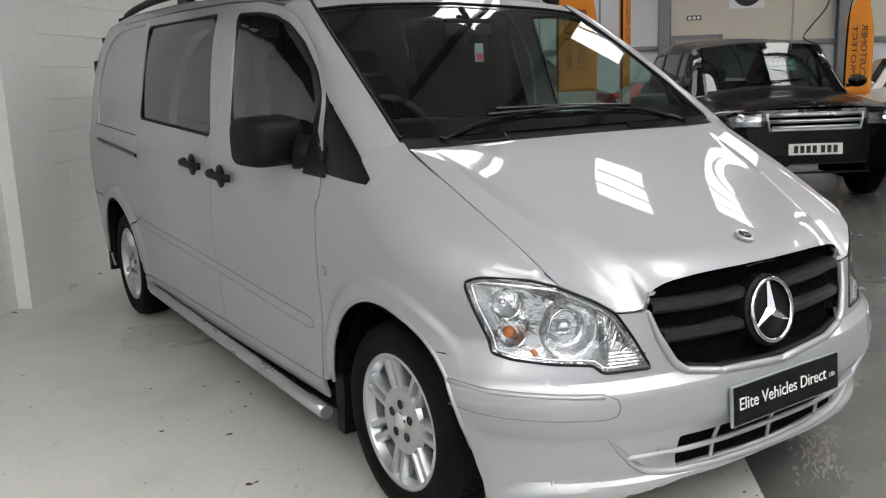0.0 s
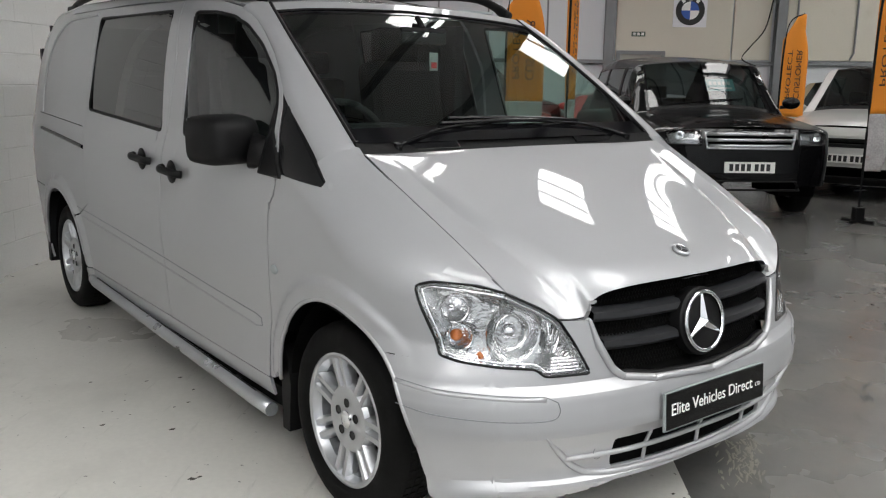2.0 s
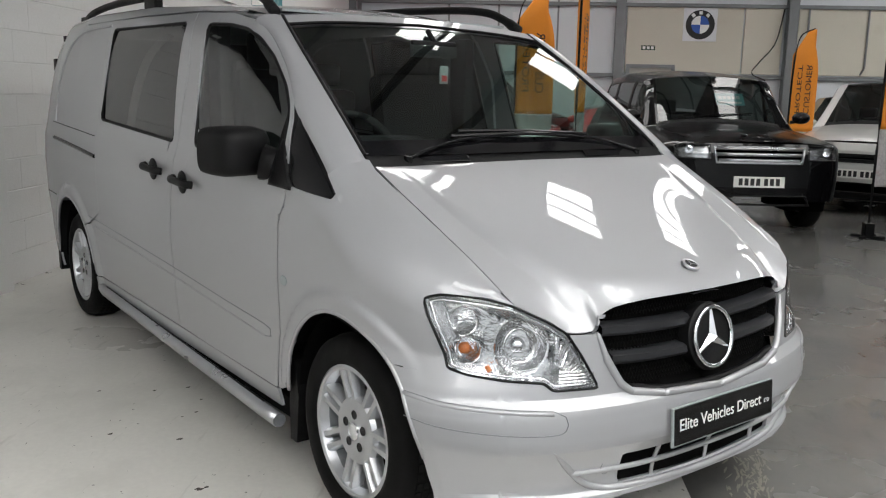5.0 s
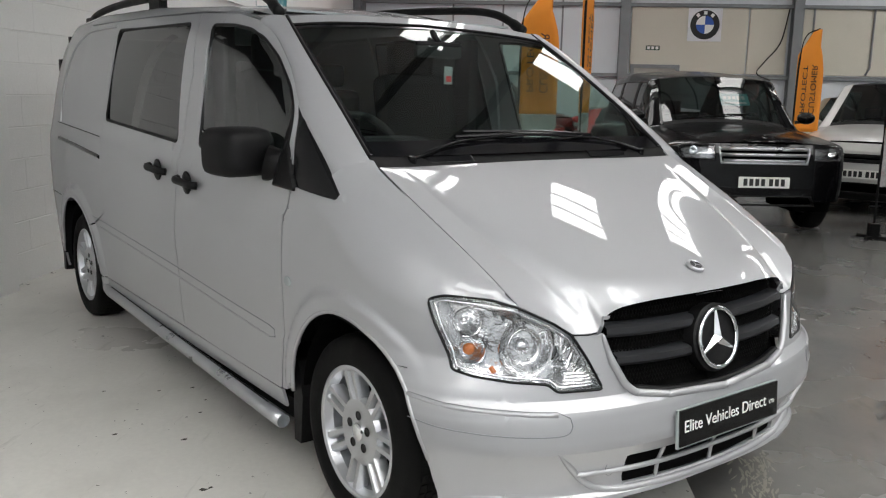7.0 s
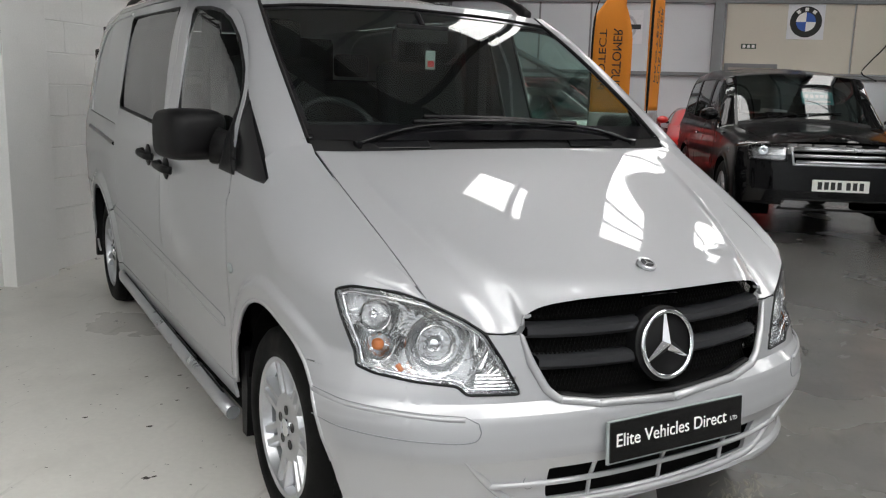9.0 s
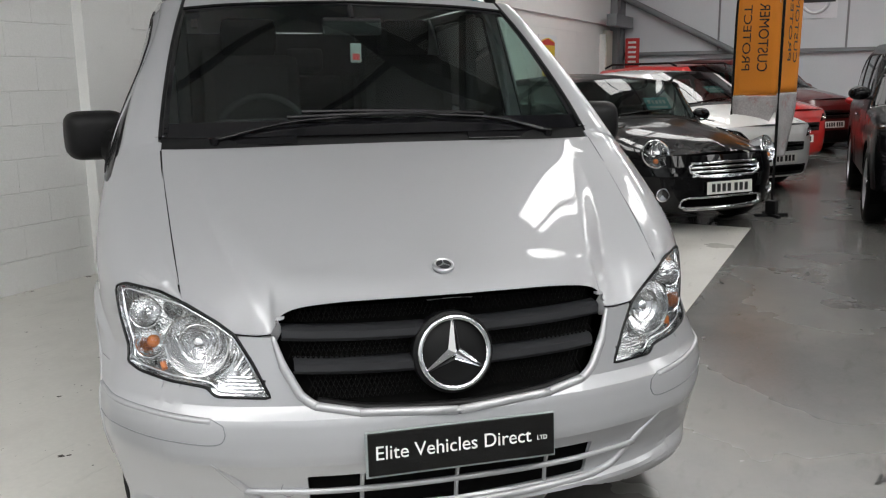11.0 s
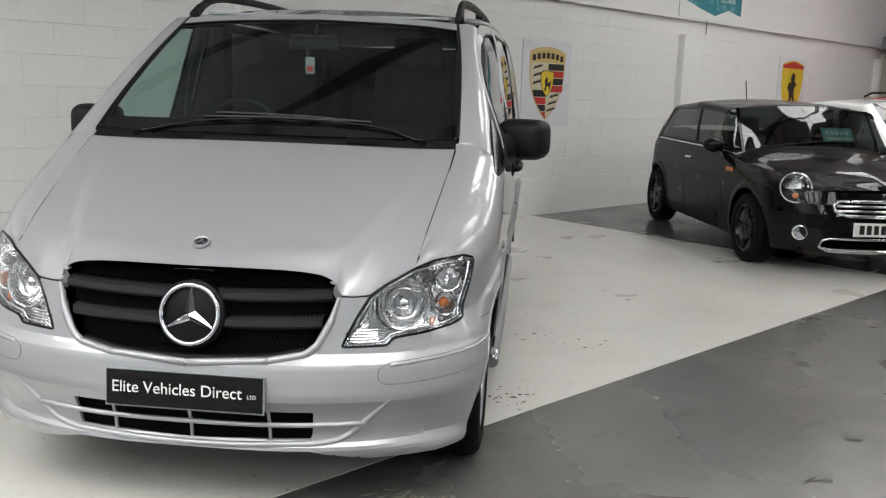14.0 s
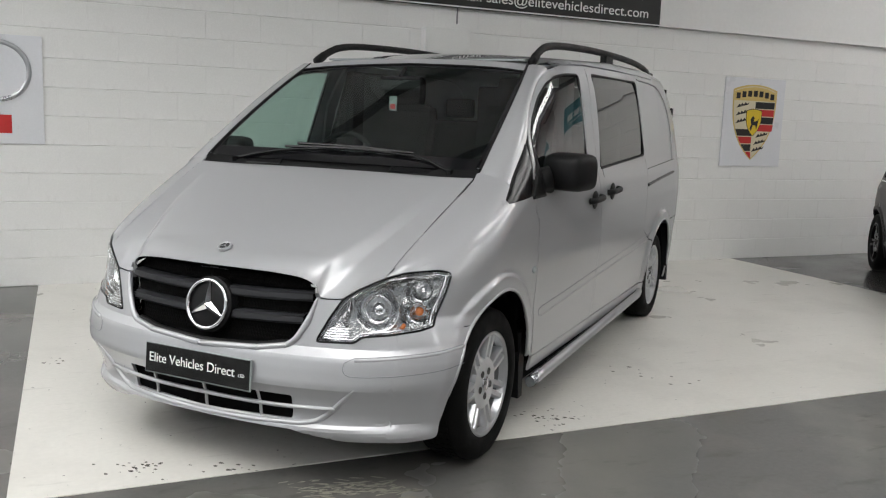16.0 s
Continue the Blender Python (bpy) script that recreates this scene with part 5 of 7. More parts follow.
# Wipers.
def wiper(pivot, knee, end, b0, b1):
    w = part("wiper", tubed(spline([pivot, knee, end], 14), [0.009] * 4 + [0.0055] * 10, seg=8), M_GLOSSBLACK, van, smooth=True)
    part("wiper_pivot", tubed([(pivot[0], pivot[1] + 0.005, pivot[2] - 0.03), (pivot[0], pivot[1] - 0.002, pivot[2] + 0.008)], 0.016, seg=12), M_GLOSSBLACK, w)
    blade = part("wiper_blade", tubed(spline([b0, tuple((np.array(b0) + np.array(b1)) / 2 + [0, -0.006, 0.006]), b1], 12), 0.0055, seg=8, flat=1.3), M_GLOSSBLACK, w)
    part("blade_clip", tubed([tuple(np.array(end) + [-0.03, 0, 0.004]), tuple(np.array(end) + [0.03, 0, 0.004])], 0.010, seg=8), M_TRIM, w)


def screen_at(x, v, lift=0.012):
    i, j = min(40, int(abs(x) / 0.72 * 40)), int(v * 30)
    q = ws[i, j]
    return (math.copysign(q[0], x), q[1] - lift * 0.6, q[2] + lift)


wiper((-0.57, 0.975, 1.196), screen_at(-0.32, 0.07), screen_at(-0.02, 0.10), screen_at(-0.32, 0.10), screen_at(0.30, 0.105))
wiper((0.60, 0.972, 1.196), screen_at(0.40, 0.08), screen_at(0.14, 0.13), screen_at(-0.26, 0.135), screen_at(0.36, 0.125))


for side in (1, -1):
    wheel(van, 0.835, 0.322, 0.785, side, pairs=7, gap=0.0190, half=0.0160)
    wheel(van, 4.05, 0.322, 0.785, side, pairs=7, gap=0.0190, half=0.0160)

# Cabin seen through the glass.
cab = part("dashboard", boxed(-0.68, 0.68, 1.04, 1.55, 0.95, 1.16, 0.06), M_DASH, van)
part("dash_cowl", boxed(-0.58, -0.16, 1.38, 1.62, 1.10, 1.24, 0.05), M_DASH, cab)
part("cabin_floor", boxed(-0.80, 0.80, 1.05, 4.55, 0.42, 0.50), M_DASH, van)
part("headlining", boxed(-0.60, 0.60, 1.85, 4.6, 1.735, 1.745), M_PALE, van)
bm = bmesh.new()
swm = Matrix.Translation((-0.37, 1.62, 1.16)) @ pose(0, 0, 0, 62, 0, 0)
lathe(bm, [(0.185 + 0.015 * math.cos(q), 0.015 * math.sin(q)) for q in (2 * math.pi * j / 8 for j in range(8))], 36, swm, closed=True)
sw = part("steering_wheel", bm, M_DASH, van, smooth=True)
bm = bmesh.new()
lathe(bm, [(0.07, -0.03), (0.06, 0.015), (0.0, 0.02)], 20, swm)
part("steering_boss", bm, M_DASH, sw, smooth=True)
for a_ in (0, 180, 270):
    part("steering_spoke", boxed(0.05, 0.18, -0.02, 0.02, -0.008, 0.008, 0.004, swm @ pose(0, 0, 0, 0, 0, a_)), M_DASH, sw)
for sx in (-0.38, 0.38):
    seat = part("seat", boxed(sx - 0.24, sx + 0.24, 1.75, 2.25, 0.72, 0.90, 0.06), M_FABRIC, van)
    part("backrest", boxed(sx - 0.23, sx + 0.23, -0.07, 0.07, 0, 0.66, 0.06, Matrix.Translation((0, 2.22, 0.86)) @ pose(0, 0, 0, -12, 0, 0)), M_FABRIC, seat)
    part("headrest", boxed(sx - 0.13, sx + 0.13, 2.33, 2.43, 1.50, 1.68, 0.04), M_FABRIC, seat)
for sx in (-0.5, 0.0, 0.5):
    seat = part("rear_seat", boxed(sx - 0.22, sx + 0.22, 3.0, 3.45, 0.70, 0.86, 0.05), M_FABRIC, van)
    part("rear_backrest", boxed(sx - 0.22, sx + 0.22, 3.42, 3.54, 0.84, 1.42, 0.05), M_FABRIC, seat)
    part("rear_headrest", boxed(sx - 0.11, sx + 0.11, 3.44, 3.52, 1.44, 1.58, 0.03), M_FABRIC, seat)
part("bulkhead", boxed(-0.80, 0.80, 4.50, 4.53, 0.5, 1.72), M_DASH, van)
for side in (1, -1):
    part("pillar_lining", boxed(0.66, 0.72, 2.22, 2.36, 1.15, 1.70, 0.02, Matrix.Diagonal((side, 1, 1, 1))), M_DASH, van)
    part("door_lining", boxed(0.78, 0.84, 1.28, 2.28, 0.5, 1.13, 0.02, Matrix.Diagonal((side, 1, 1, 1))), M_DASH, van)
mirror_in = part("interior_mirror", boxed(-0.12, 0.12, 1.60, 1.63, 1.565, 1.635, 0.012), M_DASH, van)
part("mirror_stem", tubed([(0, 1.61, 1.63), (0, 1.66, 1.68)], 0.012, seg=8), M_DASH, mirror_in)
fresh = part("air_freshener", boxed(-0.022, 0.022, 1.535, 1.540, 1.455, 1.530, 0.004), M_PALE, van, "pale hanging air freshener tag")
part("freshener_print", boxed(-0.014, 0.014, 1.532, 1.534, 1.465, 1.49), M_RED, fresh)
part("freshener_cord", tubed([(0, 1.537, 1.53), (0, 1.57, 1.57)], 0.0015, seg=5), M_DASH, fresh)


# ---- the other cars in the hall ----
M_BLACKCAR = surface("black car paint", (0.003, 0.003, 0.0035), 0.3, vary=0.05, coat=0.5, coat_rough=0.012, spec=0.02)
M_WHITECAR = surface("white car paint", (0.78, 0.78, 0.77), 0.4, vary=0.02, coat=1.0, coat_rough=0.02)
M_REDCAR = surface("red car paint", (0.50, 0.018, 0.016), 0.35, vary=0.04, coat=1.0, coat_rough=0.02)
M_DARKRED = surface("dark red car paint", (0.10, 0.012, 0.012), 0.35, vary=0.04, coat=1.0, coat_rough=0.02)
M_SILVERCAR = surface("pale silver car paint", (0.60, 0.60, 0.58), 0.4, metal=0.4, vary=0.03, coat=1.0, coat_rough=0.02)
M_GOLDCAR = surface("beige car paint", (0.45, 0.36, 0.24), 0.38, metal=0.5, vary=0.03, coat=1.0, coat_rough=0.02)
M_CARGLASS = pane("dark car glass", (0.22, 0.26, 0.25), 1.5)
M_CARD = surface("turquoise price card", (0.10, 0.42, 0.42), 0.5, vary=0.05)
M_PLATEWHITE = surface("white number plate", (0.78, 0.78, 0.74), 0.35, vary=0.03)
M_INK = surface("black print", (0.01, 0.01, 0.01), 0.5, vary=0.05)
M_BLUE = surface("blue print", (0.03, 0.10, 0.42), 0.45, vary=0.05)


def ellipse(x, z, rx, rz, n=28, power=2.0):
    out = []
    for k in range(n):
        c, s = math.cos(2 * math.pi * k / n), math.sin(2 * math.pi * k / n)
        out.append((x + rx * math.copysign(abs(c) ** (2 / power), c), z + rz * math.copysign(abs(s) ** (2 / power), s)))
    return out


def car(m, name, label, paint, L, W, H, hood0, hood1, cowl, roof0, roof1, belt, roof_w, wheels, wheel_r, lamps, grille=None, intake=None, fogs=(), plate_z=0.42, windows=(),
        alloy=None, pairs=5, gap=0.0165, half=0.0125, nose=0.5, tail=0.4, chrome_slats=0, slat_mat=None, mirror=None, card=None, group="", plate_blue=False, rails=False, frame_mat=None, nose_pow=3.0, black_low=0.0, category="car", brow=0.045, low=0.19, screen_w=0.80):
    """A parked car: wrapped body with arches, glass, lamps and grille cut out, bonnet, screen, roof, wheels, mirrors and plate."""
    t = thing(name, m, label, category, group)
    lean = ([0.16, 0.24, 0.40, 0.52, hood0 - 0.1, hood0, hood0 + 0.3], [0.10, 0.02, 0.0, 0.0, 0.02, 0.055, 0.07])
    width = ([0.18, 0.30, 0.55, 0.72, belt - 0.06, belt, belt + 0.1], [W * 0.93, W * 0.965, W * 0.99, W, W * 0.985, W * 0.955, W * 0.95])
    xs = 0.70
    y_f = nose * (1 - math.sqrt(1 - xs ** nose_pow)) + float(np.interp(0.84, *lean))
    xf = xs * float(np.interp(0.84, *width))
    top_y = [y_f - 0.05, y_f, (y_f + cowl) / 2, cowl, roof0, (roof0 + roof1) / 2, roof1, L - 0.12]
    top_x = [xf - 0.05, xf, 0.5 * xf + 0.40 * W, screen_w * W, roof_w, roof_w + 0.015, roof_w - 0.02, roof_w - 0.10]
    top_z = [hood0, hood0, hood0 + 0.58 * (hood1 - hood0), hood1, H - brow, H - 0.02, H - 0.07, belt + 0.12]
    sh = Shell(nose, L - 0.1 - tail, tail, lean, width, top_y, top_x, top_z, y_f, [y_f, y_f + 0.12, (y_f + cowl) / 2, cowl, roof0 - 0.1, roof0 + 0.1, L],
               [hood0, hood0 - 0.07, hood0 - 0.02, hood1 - 0.08, belt - 0.02, belt, belt], [cowl, cowl + 0.4], [(y, wheel_r) for y in wheels], 0.012, wheel_r + 0.10, nose_pow)
    sh.cap = hood0 + 0.004
    use_shell(sh)
    a_f = a_of_x(xf, 0.84)
    end = sh.aa[-1] - 0.22
    outline = [(-0.3, low), (end, low), (end, 2.4), (a_f, 2.4), (a_f, hood0), (-0.3, hood0)]
    arches = [[(a_of_y(y, min(z, belt)), z) for y, z in arc(wy, wheel_r, wheel_r + 0.05, -20, 200, 22)] for wy in wheels]
    glass = [rounded(fl(w), 0.03, 3) for w in windows]
    lamp_polys = [[(a_of_x(min(x, 0.985 * float(v_w(z))), z), z) for x, z in p] for p in lamps]
    gr = [[(-0.3, p[1]) if p[0] < 0.012 else p for p in fr(grille)]] if grille else []
    it = [[(-0.3, p[1]) if p[0] < 0.012 else p for p in fr(intake)]] if intake else []
    shell_part("body", outline, paint, t, arches + glass + lamp_polys + gr + it, "", both=True, step=0.022, sharp=35)
    if black_low:
        shell_part("lower_cladding", [(-0.3, 0.2), (end, 0.2), (end, black_low), (-0.3, black_low)], M_TRIM, t, [grown(a, 0.0) for a in arches] + it, both=True, step=0.03, lift=0.006)
    for poly in glass:
        shell_part("side_window", grown(poly, 0.003), M_CARGLASS, t, lift=-0.006, rim=0, step=0.03)
        shell_part("window_trim", grown(poly, 0.004), frame_mat or M_TRIM, t, [grown(poly, -0.010)], lift=0.001, rim=0.006, step=0.02)
    for poly in lamp_polys:
        lens = shell_part("headlamp", grown(poly, 0.002), M_LENS, t, lift=0.003, rim=0, step=0.016)
        for k, side in enumerate((1, -1)):
            V, fs = shell_piece(grown(poly, 0.004), lift=-0.05, rim=0, step=0.016)
            link("reflector", mesh_of("reflector", V * [side, 1, 1], fs), M_LAMPBACK, lens[k])
            V, fs = shell_piece(grown(poly, 0.006), [grown(poly, -0.012)], lift=0.003, rim=0.05, step=0.012)
            link("lamp_rim", mesh_of("lamp_rim", V * [side, 1, 1], fs), M_GLOSSBLACK, lens[k])
            ca = np.mean([p[0] for p in poly])
            cz = np.mean([p[1] for p in poly])
            P0 = v_point(np.array([ca]), np.array([cz]))[0] * [side, 1, 1]
            bm = bmesh.new()
            r_ = 0.045
            lathe(bm, [(r_, 0.02), (r_ * 0.9, 0.015), (r_ * 0.6, -0.01), (0.0, -0.02)], 20, facing(P0 + np.array([0, 0.03, 0]), (0.2 * side, -1, 0.05)))
            part("projector", bm, M_CHROME, lens[k], smooth=True)
    # Black boxes added inside the body: shade behind its openings put into colour.
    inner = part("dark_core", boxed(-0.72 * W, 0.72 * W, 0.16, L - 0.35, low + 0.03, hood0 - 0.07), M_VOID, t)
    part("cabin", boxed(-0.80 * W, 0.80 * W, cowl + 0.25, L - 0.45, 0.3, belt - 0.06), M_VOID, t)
    part("dashboard", boxed(-0.75 * W, 0.75 * W, cowl - 0.02, cowl + 0.45, hood0, hood1 - 0.015, 0.03), M_DASH, t)
    for sx in (-0.38, 0.38):
        seat = part("seat", boxed(sx - 0.22, sx + 0.22, roof0 + 0.25, roof0 + 0.40, belt - 0.4, belt + 0.12, 0.05), M_FABRIC, t)
        part("headrest", boxed(sx - 0.12, sx + 0.12, roof0 + 0.30, roof0 + 0.38, belt + 0.14, belt + 0.30, 0.03), M_FABRIC, seat)
    if gr:
        V, fs = shell_piece(grown(gr[0], 0.004), [grown(gr[0], -0.014)], lift=0.004, rim=0.03, step=0.012)
        n = len(V)
        surround = link("grille_frame", mesh_of("grille_frame", np.concatenate([V, V * [-1, 1, 1]]), fs + [tuple(i + n for i in f[::-1]) for f in fs]), slat_mat or M_CHROME, t)
        z0, z1 = min(p[1] for p in grille), max(p[1] for p in grille)
        for k in range(chrome_slats):
            z = z0 + (z1 - z0) * (k + 0.5) / chrome_slats
            xe = max(p[0] for p in grille if abs(p[1] - z) < (z1 - z0) * 0.6) * 0.94
            part("slat", tubed(on_nose([(-xe, z), (-xe / 2, z), (0, z), (xe / 2, z), (xe, z)], -0.004), 0.5 * (z1 - z0) / chrome_slats * 0.62, seg=8, flat=0.6, up=(0, 1, 0)), slat_mat or M_CHROME, surround, smooth=True)
    if it:
        V, fs = shell_piece(grown(it[0], 0.004), [grown(it[0], -0.012)], lift=0.003, rim=0.03, step=0.014)
        n = len(V)
        link("intake_frame", mesh_of("intake_frame", np.concatenate([V, V * [-1, 1, 1]]), fs + [tuple(i + n for i in f[::-1]) for f in fs]), M_CHROME if frame_mat else M_TRIM, t)
    for x, z, r in fogs:
        for side in (1, -1):
            p = on_nose([(x, z)], 0.0)[0] * [side, 1, 1]
            bm = bmesh.new()
            lathe(bm, [(r, 0.0), (r * 1.02, 0.014), (r * 0.86, 0.016), (r * 0.8, 0.004), (0.0, 0.0)], 24, facing(p, (0.35 * side, -1, 0)))
            part("fog_lamp", bm, M_CHROME, t, smooth=True, angle=40)
    # Bonnet, screen and roof.
    edge = [tuple(p) for p in v_point(np.linspace(0, a_f, 9), np.full(9, hood0))]
    edge = [(x, y - 0.004, z + 0.025 * (1 - (x / xf) ** 2)) for x, y, z in edge]
    fy, fz = edge[0][1], edge[0][2]
    cm = cowl - 0.10
    hz = hood1 + 0.055
    side_line = [(float(v_top(y)[0]), y, float(v_top(y)[1]) + 0.002) for y in np.linspace(y_f, cowl, 7)]
    side_line[0] = edge[-1]
    mid = [(0, fy, fz), (0, fy + 0.06, fz + 0.05), (0, fy + 0.22, fz + 0.05 + 0.28 * (hz - fz - 0.05)), (0, (fy + cm) / 2 + 0.05, fz + 0.05 + 0.66 * (hz - fz - 0.05)), (0, cm, hz)]
    tx_c, tz_c = (float(q) for q in v_top(cowl))
    back = [(0, cm, hz), (0.4 * tx_c, cm + 0.02, hz - 0.006), (0.75 * tx_c, cm + 0.055, hz - 0.025), (tx_c, cowl, tz_c + 0.002)]
    sheet_part("bonnet", coons(edge, back, mid, side_line, 24, 20), paint, t)
    tx_r, tz_r = (float(q) for q in v_top(roof0))
    rm = roof0 - 0.03
    top = H - brow + 0.04
    up = [(0, rm, top), (0.5 * tx_r, rm + 0.008, top - 0.009), (tx_r, roof0, tz_r)]
    pil = [(float(v_top(y)[0]), y, float(v_top(y)[1])) for y in np.linspace(cowl, roof0, 6)]
    ctr = [(0, cm, hz), (0, cm + 0.33 * (rm - cm), hz + 0.37 * (top - hz)), (0, cm + 0.66 * (rm - cm), hz + 0.71 * (top - hz)), (0, rm, top)]
    scr = coons(back, up, ctr, pil, 21, 17)
    sheet_part("windscreen", scr, M_CARGLASS, t).visible_shadow = False
    sc2 = scr + np.array([0, -0.002, 0.003])
    sheet_part("screen_edge", sc2[:, 0:2], M_TRIM, t)
    for side in (1, -1):
        sheet_part("pillar", sc2[19:21] * [side, 1, 1], paint, t, both=False)
    rows = []
    for v in np.linspace(0, 1, 26):
        row = []
        for x in np.linspace(0, 1, 12):
            y0_ = rm + (roof0 - rm) * x
            y = y0_ + (L - 0.14 - y0_) * v
            tx, tz = (float(q) for q in v_top(y))
            row.append((x * tx, y, tz + 0.04 * (1 - x * x) * (1 if y < roof1 else 0.7)))
        rows.append(row)
    R = np.array(rows).transpose(1, 0, 2)
    cut = int(25 * (roof1 - roof0) / (L - 0.14 - roof0))
    sheet_part("roof", R[:, :cut + 1], paint, t)
    sheet_part("rear_window", R[:, cut:], M_CARGLASS, t)
    zz = np.linspace(0.22, belt + 0.1, 12)
    tl = np.array([[v_point(np.array([end - 0.02]), np.array([z]))[0] * [1 - s, 1, 1] + [0, 0.04 * s, 0] for z in zz] for s in np.linspace(0, 1, 6)])
    sheet_part("tailgate", tl, paint, t)
    # Number plate: plain bars stand for the characters.
    pp = on_nose([(0, plate_z)], 0.0)[0]
    pm = pose(0, pp[1] - 0.012, plate_z, 87, 0, 0)
    pl = part("number_plate", boxed(-0.26, 0.26, -0.0555, 0.0555, 0, 0.008, 0.002, pm), M_PLATEWHITE, t)
    if plate_blue:
        part("plate_band", boxed(-0.256, -0.215, -0.05, 0.05, 0.0082, 0.0092, 0, pm), M_BLUE, pl)
    for k, x in enumerate((-0.19, -0.13, -0.07, -0.01, 0.07, 0.13, 0.19)):
        part("plate_bar", boxed(x - 0.02, x + 0.02, -0.036, 0.036, 0.0082, 0.0092, 0, pm), M_INK, pl)
    for side in (1, -1):
        for wy in wheels:
            wheel(t, wy, wheel_r, W - 0.10, side, wheel_r, 0.10, wheel_r * 0.66, pairs, alloy, gap, half, "")
            bm = bmesh.new()
            pts = arc(0, 0, wheel_r + 0.046, -20, 200, 20)
            rws = [[bm.verts.new((side * x, wy + p[0], wheel_r + p[1])) for p in pts] for x in (0.55 * W, W - 0.03)]
            for k in range(len(pts) - 1):
                bm.faces.new((rws[0][k], rws[0][k + 1], rws[1][k + 1], rws[1][k]))
            bm.faces.new(rws[0])
            part("wheel_housing", bm, M_VOID, t)
        my, mz = mirror or (cowl + 0.32, belt + 0.06)
        bm = bmesh.new()
        bmesh.ops.create_uvsphere(bm, u_segments=20, v_segments=12, radius=1, matrix=Matrix.Translation((side * (W + 0.06), my, mz)) @ Matrix.Diagonal((0.105, 0.075, 0.07, 1)))
        mr = part("door_mirror", bm, paint, t, smooth=True)
        part("mirror_stalk", tubed([(side * (W - 0.06), my + 0.02, mz - 0.05), (side * (W + 0.03), my + 0.01, mz - 0.04)], 0.02, seg=8), M_TRIM, mr)
        hy = roof0 + 0.62
        hp = on_shell([(hy, belt - 0.13)], 0.012)[0] * [side, 1, 1]
        part("door_handle", tubed([tuple(hp + [0, -0.08, 0]), tuple(hp + [side * 0.012, -0.05, 0.002]), tuple(hp + [side * 0.012, 0.05, 0.004]), tuple(hp + [0, 0.08, 0.004])], 0.011, seg=8), M_CHROME if chrome_slats > 2 else paint, t)
        for y0_, z0_, y1_, z1_ in ((roof0 + 0.75, 0.30, roof0 + 0.72, belt - 0.02), (cowl + 0.02, 0.34, cowl + 0.05, belt - 0.06)):
            ln = on_shell([(y0_, z0_), ((y0_ + y1_) / 2, (z0_ + z1_) / 2), (y1_, z1_)], 0.0005)
            part("door_joint", tubed([p * np.array([side, 1, 1]) for p in ln], 0.003, seg=5), M_VOID, t)
        if rails:
            part("roof_rail", tubed([(side * (roof_w - 0.02), roof0 + 0.25, H - 0.03), (side * (roof_w - 0.02), roof0 + 0.4, H + 0.02), (side * (roof_w - 0.02), roof1 - 0.2, H + 0.02), (side * (roof_w - 0.02), roof1, H - 0.04)], 0.018, seg=8), M_TRIM, t)
    if card:
        x, v, w, h = card
        i, j = min(20, int(abs(x) / (0.8 * W) * 20)), int(v * 16)
        q = scr[i, j]
        n = Vector((0, -(H - hz), rm - cm)).normalized()
        cm_ = facing((math.copysign(q[0], x), q[1] + 0.02, q[2] - 0.02), n)
        c = part("price_card", boxed(-w / 2, w / 2, -h / 2, h / 2, 0, 0.004, 0, cm_), M_CARD, t, "turquoise price card behind the windscreen")
        for k in range(5):
            part("card_bar", boxed(-w * 0.38 + k * w * 0.16, -w * 0.38 + k * w * 0.16 + w * 0.11, 0.0, h * 0.28, 0.0042, 0.005, 0, cm_), M_WHITE, c)
        part("card_bar", boxed(-w * 0.4, w * 0.4, -h * 0.36, -h * 0.2, 0.0042, 0.005, 0, cm_), M_WHITE, c)
    part("wiper", tubed([tuple(scr[14, 1] * [-1, 1, 1] + [0, -0.01, 0.012]), tuple(scr[0, 2] + [0, -0.01, 0.012]), tuple(scr[10, 3] + [0, -0.01, 0.012])], 0.008, seg=6), M_GLOSSBLACK, t)
    use_shell(VAN)
    return t


def round_lamp(parent, place, way, r):
    """A round headlamp: chrome ring and bowl, clear dome, projector and amber bulb."""
    m = facing(place, Vector(way))
    bm = bmesh.new()
    lathe(bm, [(r * 0.9, -0.12), (r, -0.01), (r * 1.02, 0.008), (r * 0.97, 0.016), (r * 0.90, 0.008), (r * 0.86, -0.01), (r * 0.6, -0.05), (0.0, -0.06)], 40, m)
    ring = part("headlamp", bm, M_CHROME, parent, "round headlamp in a chrome ring", smooth=True, angle=40)
    bm = bmesh.new()
    lathe(bm, [(r * 0.88, 0.008), (r * 0.7, 0.022), (r * 0.4, 0.032), (0.0, 0.036)], 36, m)
    part("lamp_lens", bm, M_LENS, ring, smooth=True).visible_shadow = False
    bm = bmesh.new()
    lathe(bm, [(r * 0.46, -0.03), (r * 0.46, 0.0), (r * 0.40, 0.004), (r * 0.34, -0.012), (0.0, -0.02)], 28, m @ pose(0, r * 0.18, 0))
    part("projector", bm, M_LAMPBACK, ring, smooth=True, angle=40)
    bm = bmesh.new()
    bmesh.ops.create_uvsphere(bm, u_segments=14, v_segments=8, radius=r * 0.2, matrix=m @ pose(0, -r * 0.5, -0.01))
    part("amber_bulb", bm, M_AMBER, ring, smooth=True)


ROW = 12.5                      # turn of the cars parked aslant along the wall
ALONG = HALL_TURN - 90          # turn of the cars parked along the hall


def at_hall(u, v, turn):
    p = hall(u, v)
    return pose(p.x, p.y, 0, 0, 0, turn)


